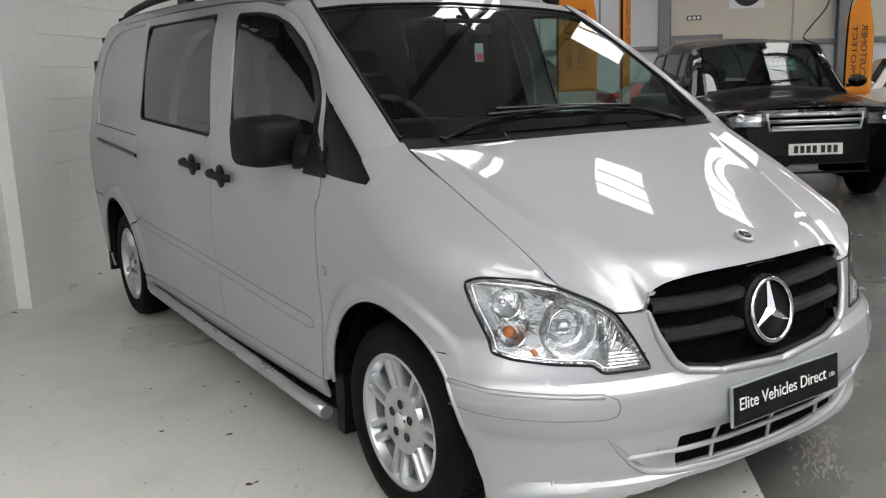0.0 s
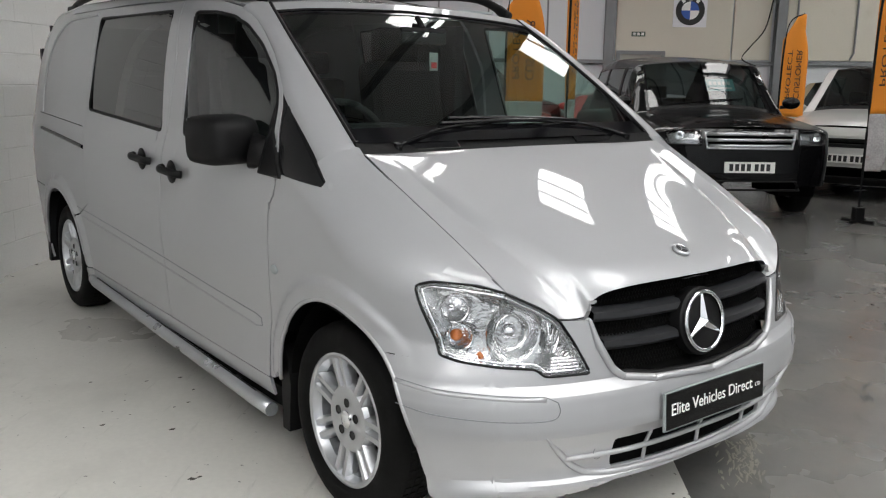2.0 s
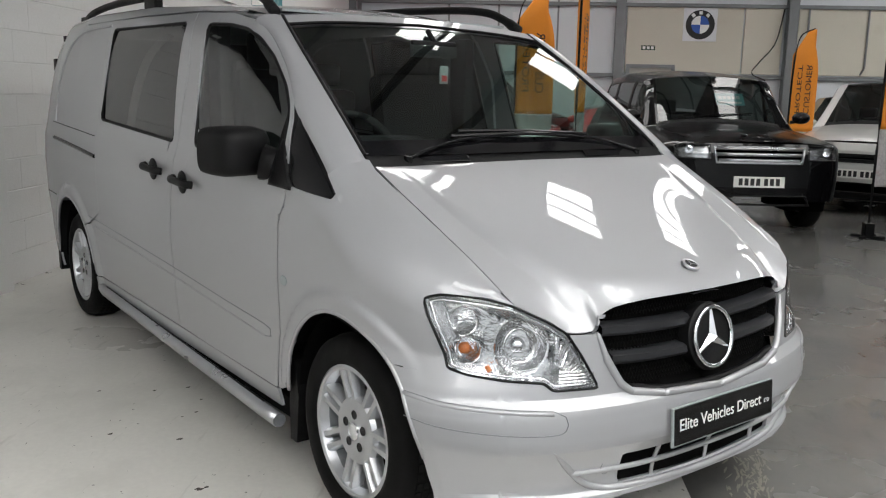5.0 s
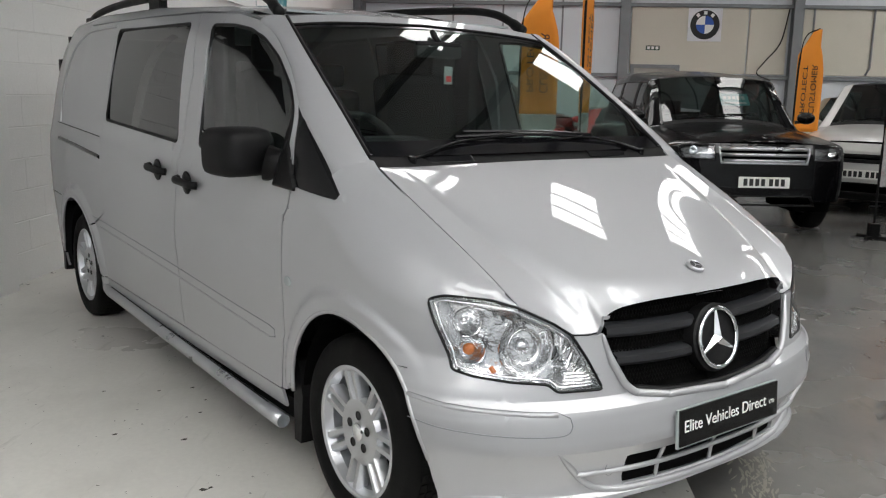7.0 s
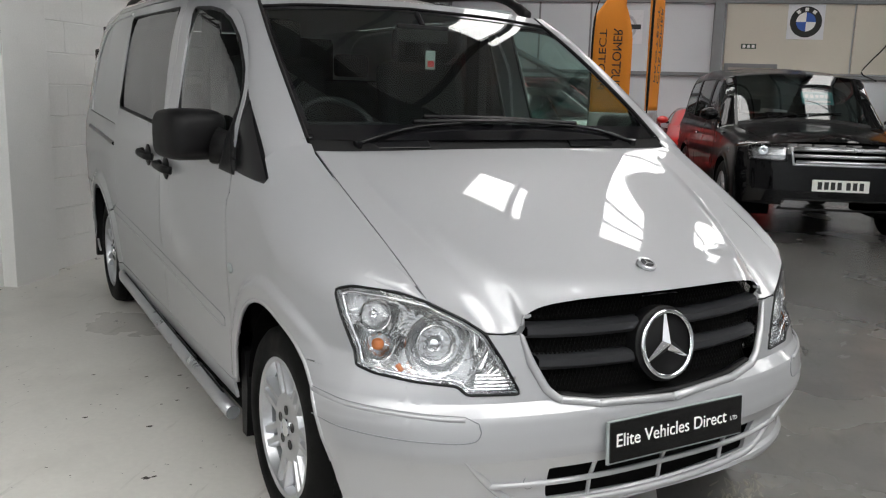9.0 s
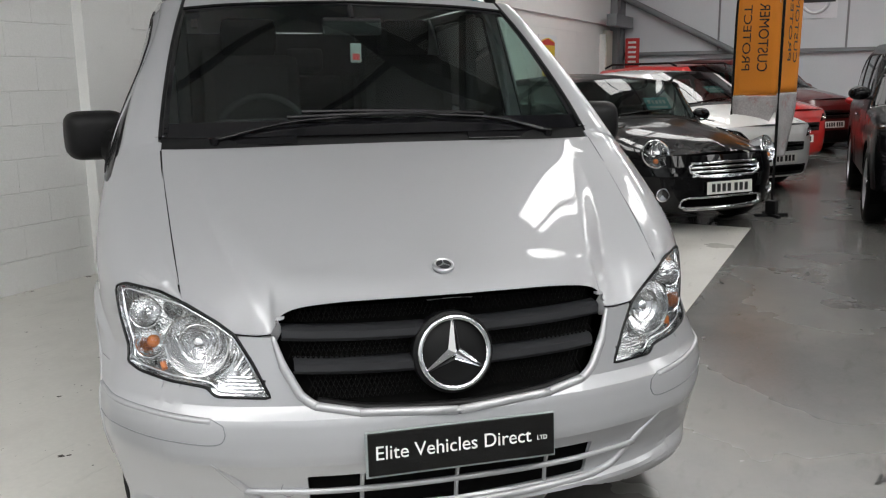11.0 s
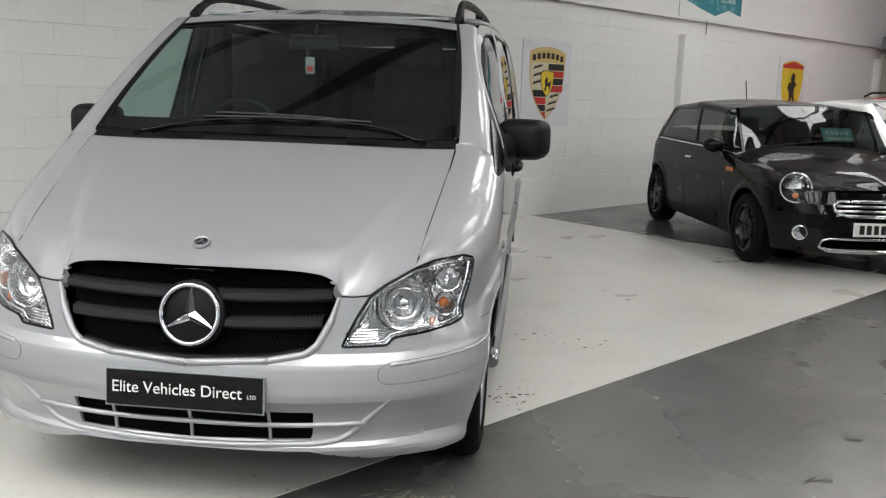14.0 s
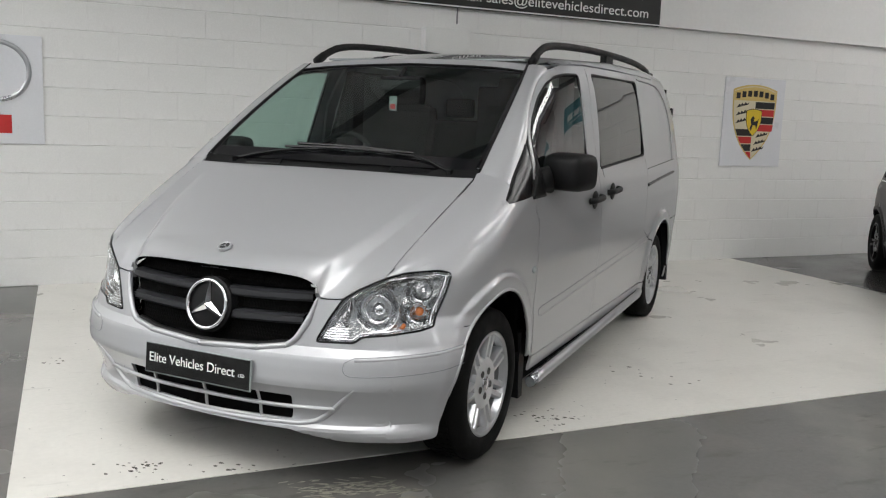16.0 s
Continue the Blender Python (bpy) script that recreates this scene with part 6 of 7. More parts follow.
cooper = car(pose(3.86, 4.77, 0, 0, 0, ROW - 2), "hatchback", "black three-door hatchback with black wheels and a chrome slatted grille", M_BLACKCAR,
             3.70, 0.842, 1.405, 0.70, 0.925, 1.27, 1.56, 3.10, 0.945, 0.655, (0.72, 3.19), 0.305,
             [], [(0.0, 0.50), (0.30, 0.51), (0.40, 0.55), (0.41, 0.60), (0.36, 0.635), (0.0, 0.65)],
             [(0.0, 0.205), (0.40, 0.21), (0.48, 0.25), (0.46, 0.315), (0.40, 0.33), (0.0, 0.335)], ((0.62, 0.36, 0.06),), 0.412,
             ([(1.22, 0.965), (2.10, 0.97), (2.18, 1.315), (1.75, 1.305), (1.50, 1.265)], [(2.13, 0.97), (3.28, 0.985), (3.02, 1.30), (2.21, 1.318)]),
             M_GLOSSBLACK, 5, 0, 0.026, 0.50, 0.45, 4, M_CHROME, (1.40, 0.985), (0.25, 0.42, 0.30, 0.16), "cars parked aslant along the wall", frame_mat=M_TRIM, brow=0.075, nose_pow=2.6)
for side in (1, -1):
    round_lamp(cooper, (side * 0.655, 0.215, 0.715), (0.30 * side, -0.88, 0.30), 0.126)
for side in (1, -1):
    part("side_repeater", boxed(0.838, 0.852, 1.06, 1.20, 0.765, 0.80, 0.004, Matrix.Diagonal((side, 1, 1, 1))), M_AMBER, cooper, "amber side repeater")
    part("belt_strip", tubed([(side * x, y, z) for x, y, z in ((0.815, 1.10, 0.925), (0.822, 1.30, 0.945), (0.822, 2.2, 0.950), (0.815, 3.2, 0.962))], 0.007, seg=6), M_CHROME, cooper, "chrome belt strip")
    part("indicator", boxed(0.55, 0.62, 0.185, 0.20, 0.61, 0.65, 0.004, Matrix.Diagonal((side, 1, 1, 1))), M_AMBER, cooper, "amber indicator")
part("aerial", tubed([(0, 2.80, 1.39), (0, 2.84, 1.43), (0, 2.90, 1.62)], 0.006, seg=6), M_TRIM, cooper)
part("chrome_lip", tubed(spline([(-0.40, 0.03, 0.245), (-0.2, -0.015, 0.24), (0.2, -0.015, 0.24), (0.40, 0.03, 0.245)], 16), 0.008, seg=8), M_CHROME, cooper)

car(at_hall(6.37, 1.88, ALONG + 4), "off_roader", "black off-road estate with a silver slatted grille and a price card", M_BLACKCAR,
    4.50, 0.94, 1.74, 0.965, 1.085, 1.45, 2.02, 4.05, 1.08, 0.67, (0.88, 3.54), 0.365,
    [[(0.50, 0.80), (0.83, 0.80), (0.85, 0.93), (0.80, 0.955), (0.50, 0.945)]], [(0.0, 0.765), (0.44, 0.765), (0.47, 0.93), (0.0, 0.945)],
    [(0.0, 0.34), (0.55, 0.34), (0.5, 0.44), (0.0, 0.44)], (), 0.58,
    ([(1.60, 1.115), (2.30, 1.12), (2.32, 1.60), (2.10, 1.60), (1.88, 1.52)], [(2.38, 1.12), (3.25, 1.13), (3.22, 1.60), (2.40, 1.605)], [(3.32, 1.14), (4.15, 1.17), (4.0, 1.57), (3.30, 1.60)]),
    None, 5, 0.0165, 0.0125, 0.36, 0.35, 3, M_STEP, (1.52, 1.20), (0.22, 0.50, 0.34, 0.20), "", nose_pow=4.0, brow=0.11, low=0.38, screen_w=0.77)
car(at_hall(8.42, 3.66, ALONG - 34), "crossover", "pale silver crossover with a black honeycomb grille, parked in the hall", M_SILVERCAR,
    4.44, 0.92, 1.68, 0.90, 1.06, 1.10, 1.78, 4.0, 1.02, 0.64, (0.90, 3.59), 0.35,
    [[(0.50, 0.76), (0.78, 0.78), (0.84, 0.88), (0.60, 0.86)]], [(0.0, 0.66), (0.44, 0.66), (0.47, 0.76), (0.0, 0.77)],
    [(0.0, 0.28), (0.60, 0.28), (0.62, 0.40), (0.0, 0.42)], (), 0.52,
    ([(1.25, 1.04), (2.20, 1.04), (2.22, 1.54), (1.90, 1.54), (1.66, 1.48)], [(2.28, 1.04), (3.15, 1.05), (3.10, 1.53), (2.30, 1.54)]),
    None, 5, nose=0.5, chrome_slats=2, slat_mat=M_TRIM, plate_blue=True, black_low=0.30)
car(pose(11.6, 6.05, 0, 0, 0, ALONG - 30), "family_car", "beige metallic family hatchback parked far back in the hall", M_GOLDCAR,
    4.35, 0.90, 1.50, 0.80, 0.98, 1.05, 1.85, 3.6, 0.95, 0.60, (0.88, 3.5), 0.31,
    [[(0.46, 0.68), (0.74, 0.70), (0.80, 0.78), (0.56, 0.76)]], [(0.0, 0.56), (0.40, 0.57), (0.42, 0.64), (0.0, 0.66)], None, (), 0.42,
    ([(1.25, 0.97), (2.25, 0.97), (2.25, 1.38), (1.95, 1.38)], [(2.32, 0.97), (3.2, 0.98), (3.05, 1.36), (2.34, 1.38)]), chrome_slats=2)
car(pose(6.06, 1.60, 0, 0, 0, -86), "saloon_car", "black saloon car with dark wheels beside a feather flag", M_BLACKCAR,
    4.30, 0.88, 1.45, 0.78, 0.95, 1.05, 1.8, 3.5, 0.93, 0.58, (0.88, 3.5), 0.32,
    [[(0.46, 0.63), (0.74, 0.65), (0.80, 0.75), (0.56, 0.74)]], [(0.0, 0.52), (0.42, 0.53), (0.44, 0.62), (0.0, 0.64)], None, (), 0.40,
    ([(1.25, 0.95), (2.25, 0.95), (2.25, 1.34), (1.95, 1.34)],), M_GLOSSBLACK)
car(pose(5.90, 6.83, 0, 0, 0, ROW), "compact_car", "white compact hatchback with a dark windscreen and price card", M_WHITECAR,
    3.95, 0.85, 1.46, 0.80, 0.98, 1.02, 1.72, 3.3, 0.95, 0.60, (0.80, 3.28), 0.30,
    [[(0.48, 0.66), (0.72, 0.70), (0.78, 0.80), (0.56, 0.74)]], [(0.0, 0.50), (0.40, 0.51), (0.42, 0.60), (0.0, 0.62)], [(0.0, 0.22), (0.5, 0.22), (0.5, 0.33), (0.0, 0.34)], (), 0.42,
    ([(1.25, 0.97), (2.25, 0.97), (2.25, 1.35), (1.92, 1.35)], [(2.32, 0.97), (3.2, 0.98), (3.05, 1.33), (2.34, 1.35)]), chrome_slats=2, card=(0.15, 0.45, 0.28, 0.16), slat_mat=M_TRIM, group="cars parked aslant along the wall")
car(at_hall(12.0, 0.0, ROW), "estate_car", "red estate car with dark glass parked along the wall", M_REDCAR,
    4.4, 0.90, 1.58, 0.86, 1.05, 1.08, 1.80, 3.9, 1.02, 0.62, (0.90, 3.55), 0.33,
    [[(0.46, 0.70), (0.74, 0.72), (0.82, 0.84), (0.56, 0.80)]], [(0.0, 0.56), (0.42, 0.57), (0.44, 0.68), (0.0, 0.70)], None, (), 0.45,
    ([(1.30, 1.04), (2.25, 1.04), (2.25, 1.45), (1.95, 1.45)], [(2.32, 1.04), (3.2, 1.05), (3.15, 1.44), (2.34, 1.45)]), chrome_slats=2, slat_mat=M_TRIM, group="cars parked aslant along the wall", rails=True)
car(at_hall(14.9, 0.35, ROW), "sports_utility", "dark red sports utility car with black lower cladding", M_DARKRED,
    4.5, 0.92, 1.72, 0.95, 1.12, 1.12, 1.80, 4.0, 1.10, 0.65, (0.90, 3.55), 0.36,
    [[(0.48, 0.78), (0.78, 0.80), (0.84, 0.92), (0.56, 0.90)]], [(0.0, 0.62), (0.44, 0.63), (0.46, 0.76), (0.0, 0.78)], None, (), 0.52,
    ([(1.35, 1.12), (2.25, 1.12), (2.25, 1.58), (1.95, 1.58)], [(2.32, 1.12), (3.2, 1.13), (3.15, 1.57), (2.34, 1.58)]), chrome_slats=2, slat_mat=M_TRIM, black_low=0.42, group="cars parked aslant along the wall")
car(at_hall(12.9, 1.63, ALONG), "sports_car", "low bright red sports car parked behind the off-road estate", M_REDCAR,
    4.4, 0.95, 1.20, 0.66, 0.86, 1.15, 1.95, 2.9, 0.84, 0.52, (0.95, 3.6), 0.33,
    [[(0.50, 0.58), (0.78, 0.60), (0.84, 0.66), (0.56, 0.64)]], [(0.0, 0.30), (0.40, 0.30), (0.42, 0.40), (0.0, 0.42)], None, (), 0.48,
    ([(1.45, 0.86), (2.35, 0.86), (2.3, 1.10), (2.05, 1.10)],), mirror=(1.55, 0.95))


# ---- signs, banners, flags and fittings of the hall ----
M_GOLD = surface("gold print", (0.62, 0.46, 0.16), 0.45, vary=0.06)
M_CREAMPRINT = surface("cream print", (0.66, 0.60, 0.44), 0.45, vary=0.04)
M_YELLOW = surface("yellow print", (0.72, 0.52, 0.03), 0.45, vary=0.05)
M_BANNERBLACK = surface("black vinyl banner", (0.012, 0.012, 0.012), 0.5, vary=0.1)
M_TEAL = surface("teal print", (0.03, 0.22, 0.26), 0.5, vary=0.1, dark=(0.35, 0.5, 0.5), patch=0.25, patch_scale=4)
M_BOARD = surface("pale sign board", (0.72, 0.73, 0.76), 0.3, vary=0.03)
M_ORANGE = surface("orange flag cloth", (0.80, 0.27, 0.02), 0.75, vary=0.08, scale=3, fine=200, bump=0.1)
M_CLEAR = surface("printed flag foot", (0.42, 0.40, 0.40), 0.6, vary=0.3, scale=6, dark=(0.35, 0.08, 0.06), patch=0.3, patch_scale=5)
M_DOORLEAF = surface("grey beige door", (0.33, 0.32, 0.29), 0.5, vary=0.05)
M_GREEN = surface("dark green sign", (0.02, 0.05, 0.03), 0.5, vary=0.05)


def on_wall(u, z, out=0.0):
    """A pose on the block wall: x along it, y up, z out into the hall (seen from the hall, x runs to the left)."""
    p = hall(u, HALL_V0 + out, z)
    return Matrix.Translation(p) @ pose(0, 0, 0, 0, 0, HALL_TURN) @ Matrix(((1, 0, 0, 0), (0, 0, -1, 0), (0, 1, 0, 0), (0, 0, 0, 1)))


def on_far(v, z, out=0.0):
    """A pose on the far wall, seen from the hall: x runs to the right, y up, z out."""
    p = hall(HALL_U1 - out, v, z)
    e1, e2 = hall(1, 0) - hall(0, 0), hall(0, 1) - hall(0, 0)
    return Matrix.Translation(p) @ Matrix(((e2.x, 0, -e1.x, 0), (e2.y, 0, -e1.y, 0), (0, 1, 0, 0), (0, 0, 0, 1)))


def sign(name, m, w, h, label, mat_=None, depth=0.012):
    t = part(name, boxed(-w / 2, w / 2, -h / 2, h / 2, 0, depth, 0.002, m), mat_ or M_BOARD)
    return tagged(t, label, "sign")


def plate_on(parent, name, outline, mat_, m, z, label=""):
    return part(name, slabbed(outline, 0.0012, m @ pose(0, 0, z)), mat_, parent, label)


def half_width(w, h, y):
    """Half the width of a shield at the height y."""
    t = min(1.0, max(0.0, (0.43 * h - y) / (0.93 * h)))
    return w / 2 * (1 - t ** 3.2)


def shield(w, h, n=10):
    top = [(-w / 2 + w * k / n, h / 2 - 0.07 * h * (2 * k / n - 1) ** 2) for k in range(n + 1)]
    right = [(half_width(w, h, y), y) for y in (h * (0.43 - 0.93 * k / 16) for k in range(1, 17))]
    return top + right + [(-x, y) for x, y in right[-2::-1]]


# Crest sign with quartered shield.
m = on_wall(6.55, 1.52, 0.002)
crest = sign("wall_sign", m, 0.85, 0.96, "pale wall sign with a gold, red and black quartered crest")
plate_on(crest, "shield", shield(0.62, 0.82), M_GOLD, m, 0.0125, "gold shield")
plate_on(crest, "field", shield(0.585, 0.785), M_CREAMPRINT, m, 0.0140)
plate_on(crest, "top_band", [(-0.29, 0.235), (0.29, 0.235), (0.29, 0.332), (0.15, 0.372), (0.0, 0.385), (-0.15, 0.372), (-0.29, 0.332)], M_GOLD, m, 0.0153)
for k in range(7):
    x = -0.24 + 0.08 * k
    y = 0.285 + 0.028 * (1 - (x / 0.24) ** 2)
    plate_on(crest, "letter_bar", [(x - 0.027, y - 0.032), (x + 0.027, y - 0.032), (x + 0.027, y + 0.032), (x - 0.027, y + 0.032)], M_INK, m, 0.0167)
for k in range(4):
    y = 0.225 - 0.082 * k
    plate_on(crest, "stripe", [(0.012, y), (0.285, y), (0.285 - 0.004 * k, y - 0.072), (0.012, y - 0.072)], M_INK if k % 2 == 0 else M_RED, m, 0.0153)
    y = -0.075 - 0.082 * k
    plate_on(crest, "stripe", [(-half_width(0.585, 0.785, y), y), (-0.012, y), (-0.012, y - 0.072), (-half_width(0.585, 0.785, y - 0.072), y - 0.072)], M_INK if k % 2 == 0 else M_RED, m, 0.0153)
for k in range(3):
    for sx, y0 in ((-0.165, 0.185 - 0.085 * k), (0.135 - 0.022 * k, -0.135 - 0.078 * k)):
        tines = [(sx - 0.09, y0 - 0.030), (sx + 0.07, y0 + 0.006), (sx + 0.085, y0 + 0.034), (sx + 0.055, y0 + 0.016), (sx + 0.035, y0 + 0.034), (sx + 0.010, y0 + 0.006), (sx - 0.012, y0 + 0.026), (sx - 0.03, y0 - 0.004), (sx - 0.052, y0 + 0.014), (sx - 0.07, y0 - 0.012)]
        plate_on(crest, "antler", tines, M_INK, m, 0.0153)
plate_on(crest, "inner_edge", shield(0.225, 0.30), M_INK, m, 0.0166)
plate_on(crest, "inner_shield", shield(0.21, 0.285), M_YELLOW, m, 0.0179, "small gold shield")
plate_on(crest, "centre_mark", [(-0.05, -0.07), (-0.03, -0.02), (-0.045, 0.03), (-0.015, 0.075), (0.01, 0.05), (0.0, 0.01), (0.05, 0.02), (0.075, 0.05), (0.06, -0.01), (0.045, -0.08), (0.03, -0.03), (-0.01, -0.03), (-0.025, -0.09)], M_INK, m, 0.0192)

m = on_wall(12.62, 1.60, 0.002)
yellow = sign("wall_sign", m, 0.95, 1.02, "pale wall sign with a yellow shield and dark centre mark")
plate_on(yellow, "shield", shield(0.74, 0.92), M_YELLOW, m, 0.0125, "yellow shield")
plate_on(yellow, "top_band", [(-0.36, 0.34), (0.36, 0.34), (0.36, 0.385), (0.0, 0.45), (-0.36, 0.385)], M_RED, m, 0.0142)
plate_on(yellow, "centre_mark", [(-0.12, -0.28), (-0.03, -0.22), (0.02, -0.10), (0.10, -0.24), (0.14, -0.20), (0.08, -0.04), (0.10, 0.06), (0.17, 0.08), (0.08, 0.14), (0.09, 0.24), (0.02, 0.28), (-0.05, 0.20), (-0.03, 0.10), (-0.10, 0.12), (-0.15, 0.02), (-0.08, -0.02), (-0.06, -0.14)], M_INK, m, 0.0142)

m = on_wall(-1.22, 1.53, 0.002)
rings = sign("wall_sign", m, 1.34, 0.82, "pale wall sign with grey rings and a red bar")
for x in (0.36, 0.06):
    bm = bmesh.new()
    lathe(bm, [(0.215 + 0.018 * math.cos(q), 0.014 + 0.010 * math.sin(q)) for q in (2 * math.pi * j / 8 for j in range(8))], 48, m @ pose(x, 0.14, 0), closed=True)
    part("ring", bm, M_STEP, rings, "grey metallic ring", smooth=True)
plate_on(rings, "red_bar", [(0.06, -0.33), (0.445, -0.33), (0.445, -0.19), (0.06, -0.19)], M_RED, m, 0.0125)

# Black banner with the hall owner's line, and a teal one further along.
m = on_wall(3.25, 2.898, 0.038)
banner = sign("banner", m, 3.86, 0.92, "black vinyl banner with white lettering on the wall", M_BANNERBLACK, 0.006)
lettering("banner_words", "Email sales@elitevehiclesdirect.com", 0.132, m @ pose(0.69, -0.340, 0.0068), M_WHITE, banner, "white lettering", width=2.18)
lettering("banner_words", "LTD", 0.15, m @ pose(1.66, -0.16, 0.0068), M_WHITE, banner, "", width=0.24)
for k in range(9):
    plate_on(banner, "digit_bar", [(-1.12 + 0.065 * k, -0.385), (-1.075 + 0.065 * k, -0.385), (-1.075 + 0.065 * k, -0.30), (-1.12 + 0.065 * k, -0.30)], M_WHITE, m, 0.0062)
m = on_wall(9.93, 2.95, 0.038)
teal = sign("banner", m, 1.62, 0.95, "teal and white advertising banner with a lettered line", M_TEAL, 0.006)
plate_on(teal, "white_wave", [(-0.81, -0.475), (0.81, -0.475), (0.81, -0.36), (0.45, -0.30), (0.1, -0.40), (-0.3, -0.33), (-0.81, -0.22)], M_WHITE, m, 0.0062)
lettering("banner_words", "SECONDS", 0.09, m @ pose(0.42, -0.17, 0.0068), M_WHITE, teal, "", width=0.40)
for k in range(3):
    plate_on(teal, "letter_bar", [(0.14 + 0.2 * k, -0.08), (0.30 + 0.2 * k, -0.08), (0.30 + 0.2 * k, 0.12), (0.14 + 0.2 * k, 0.12)], M_WHITE, m, 0.0062)

# Far wall: panels, columns, rails, brace, door, signs.
for v0, v1 in ((1.90, 4.38), (4.42, 5.22), (5.55, 8.2), (8.24, 11.0)):
    p = hall_part("panel_cream", boxed(HALL_U1 - 0.05, HALL_U1 + 0.02, -v1, -v0, 1.93, 3.32, 0.004), M_BEIGE, "large cream wall panel on the far wall")
    hall_part("panel_low", boxed(HALL_U1 - 0.03, HALL_U1 + 0.02, -v1, -(v0 + (1.12 if v0 < 2 else 0)), 0.0, 1.80, 0.004), M_CLAD, "grey white lower wall panel on the far wall")
for v in (-4.05, 1.74, 5.38, 11.1):
    bm = bmesh.new()
    for a0, a1, b0, b1 in ((-0.02, 0.0, -0.1, 0.1), (-0.24, -0.22, -0.1, 0.1), (-0.22, -0.02, -0.012, 0.012)):
        box(bm, HALL_U1 + a0, HALL_U1 + a1, -v + b0, -v + b1, 0, RIDGE - 0.6)
    hall_part("column", bm, M_STEEL, "grey steel column against the far wall")
for z in (1.86, 3.36):
    hall_part("rail", boxed(HALL_U1 - 0.10, HALL_U1 - 0.0, -11.0, WALL_Y, z - 0.04, z + 0.04, 0.01), M_STEEL, "grey steel wall rail")
bm = bmesh.new()
tube(bm, [(HALL_U1 - 0.16, 4.08, 3.10), (HALL_U1 - 0.16, -0.89, 0.56)], 0.065, seg=12)
hall_part("brace", bm, M_STEEL, "grey steel diagonal brace")
hall_part("base_rail", boxed(HALL_U1 - 0.12, HALL_U1, -1.6, WALL_Y, 0.02, 0.16, 0.01), M_STEEL, "dark steel base rail")
for v in (-2.0, -0.9, 0.4):
    hall_part("panel_joint", boxed(HALL_U1 - 0.008, HALL_U1 + 0.01, -v - 0.02, -v + 0.02, 1.9, 4.4), M_STEEL, "joint of the far cladding")
door = tagged(hall_part("door_1", boxed(HALL_U1 - 0.06, HALL_U1 + 0.02, -2.90, -2.0, 0.0, 2.02, 0.004), M_DOORLEAF, "grey beige hinged door in the far wall"), kind="structure")
for a0, a1, z0, z1 in ((-2.98, -2.90, 0, 2.10), (-2.0, -1.92, 0, 2.10), (-2.90, -2.0, 2.02, 2.10)):
    hall_part("door_frame", boxed(HALL_U1 - 0.09, HALL_U1 + 0.01, a0, a1, z0, z1, 0.004), M_STEEL, "", door)
hall_part("door_handle", boxed(HALL_U1 - 0.11, HALL_U1 - 0.06, -2.83, -2.70, 1.0, 1.03, 0.006), M_CHROME, "", door)

m = on_far(2.38, 2.455, 0.055)
ex = sign("exit_sign", m, 0.30, 0.10, "small dark green safety sign above the door", M_GREEN, 0.008)
for k in range(3):
    plate_on(ex, "sign_mark", [(-0.12 + 0.09 * k, -0.03), (-0.06 + 0.09 * k, -0.03), (-0.06 + 0.09 * k, 0.03), (-0.12 + 0.09 * k, 0.03)], M_WHITE, m, 0.0082)
m = on_far(3.46, 2.96, 0.055)
rd = sign("wall_sign", m, 0.72, 0.70, "white wall sign with a quartered blue and white disc")
bm = bmesh.new()
lathe(bm, [(0.31, 0.0), (0.31, 0.016), (0.0, 0.016)], 48, m)
part("black_disc", bm, M_INK, rd)
for k in range(4):
    pts = [(0, 0)] + [(0.19 * math.cos(q), 0.19 * math.sin(q)) for q in (math.pi / 2 * (k + j / 8) for j in range(9))]
    plate_on(rd, "quadrant", pts, M_WHITE if k % 2 else M_BLUE, m, 0.0165)
for k in (-1, 0, 1):
    plate_on(rd, "letter_bar", [(-0.035, 0.215), (0.035, 0.215), (0.035, 0.285), (-0.035, 0.285)], M_WHITE, m @ pose(0, 0, 0, 0, 0, -38 * k), 0.0165)
m = on_far(-0.2, 2.82, 0.012)
ns = sign("wall_sign", m, 0.80, 0.70, "pale wall sign with a grey ring and crossbar")
bm = bmesh.new()
lathe(bm, [(0.25 + 0.03 * math.cos(q), 0.014 + 0.012 * math.sin(q)) for q in (2 * math.pi * j / 8 for j in range(8))], 40, m, closed=True)
part("ring", bm, M_STEP, ns, smooth=True)
plate_on(ns, "cross_bar", [(-0.36, -0.05), (0.36, -0.05), (0.36, 0.05), (-0.36, 0.05)], M_GREYSLAT, m, 0.026)

# Boxed-in column and beam stub at the end of the block wall, with a red sign.
hall_part("column_boxing", boxed(16.0, 16.45, WALL_Y - 0.12, WALL_Y - 0.035, 0.0, 2.34, 0.01), M_BEIGE, "cream boxed-in column against the block wall")
hall_part("column_corner", boxed(16.5, 16.75, WALL_Y - 0.20, WALL_Y - 0.04, 0.0, EAVES, 0.01), M_STEEL, "dark steel corner column")
hall_part("beam_stub", boxed(15.6, 16.98, WALL_Y - 0.42, WALL_Y - 0.21, 2.40, 2.63, 0.015), M_STEEL, "grey steel beam end with bolted plate")
m = on_far(-3.72, 1.88, 0.25)
rs = sign("wall_sign", m, 0.30, 0.62, "tall red safety sign with white marks", M_RED)
for k in range(5):
    plate_on(rs, "letter_bar", [(-0.09, 0.20 - 0.10 * k), (0.08, 0.20 - 0.10 * k), (0.08, 0.245 - 0.10 * k), (-0.09, 0.245 - 0.10 * k)], M_WHITE, m, 0.0125)
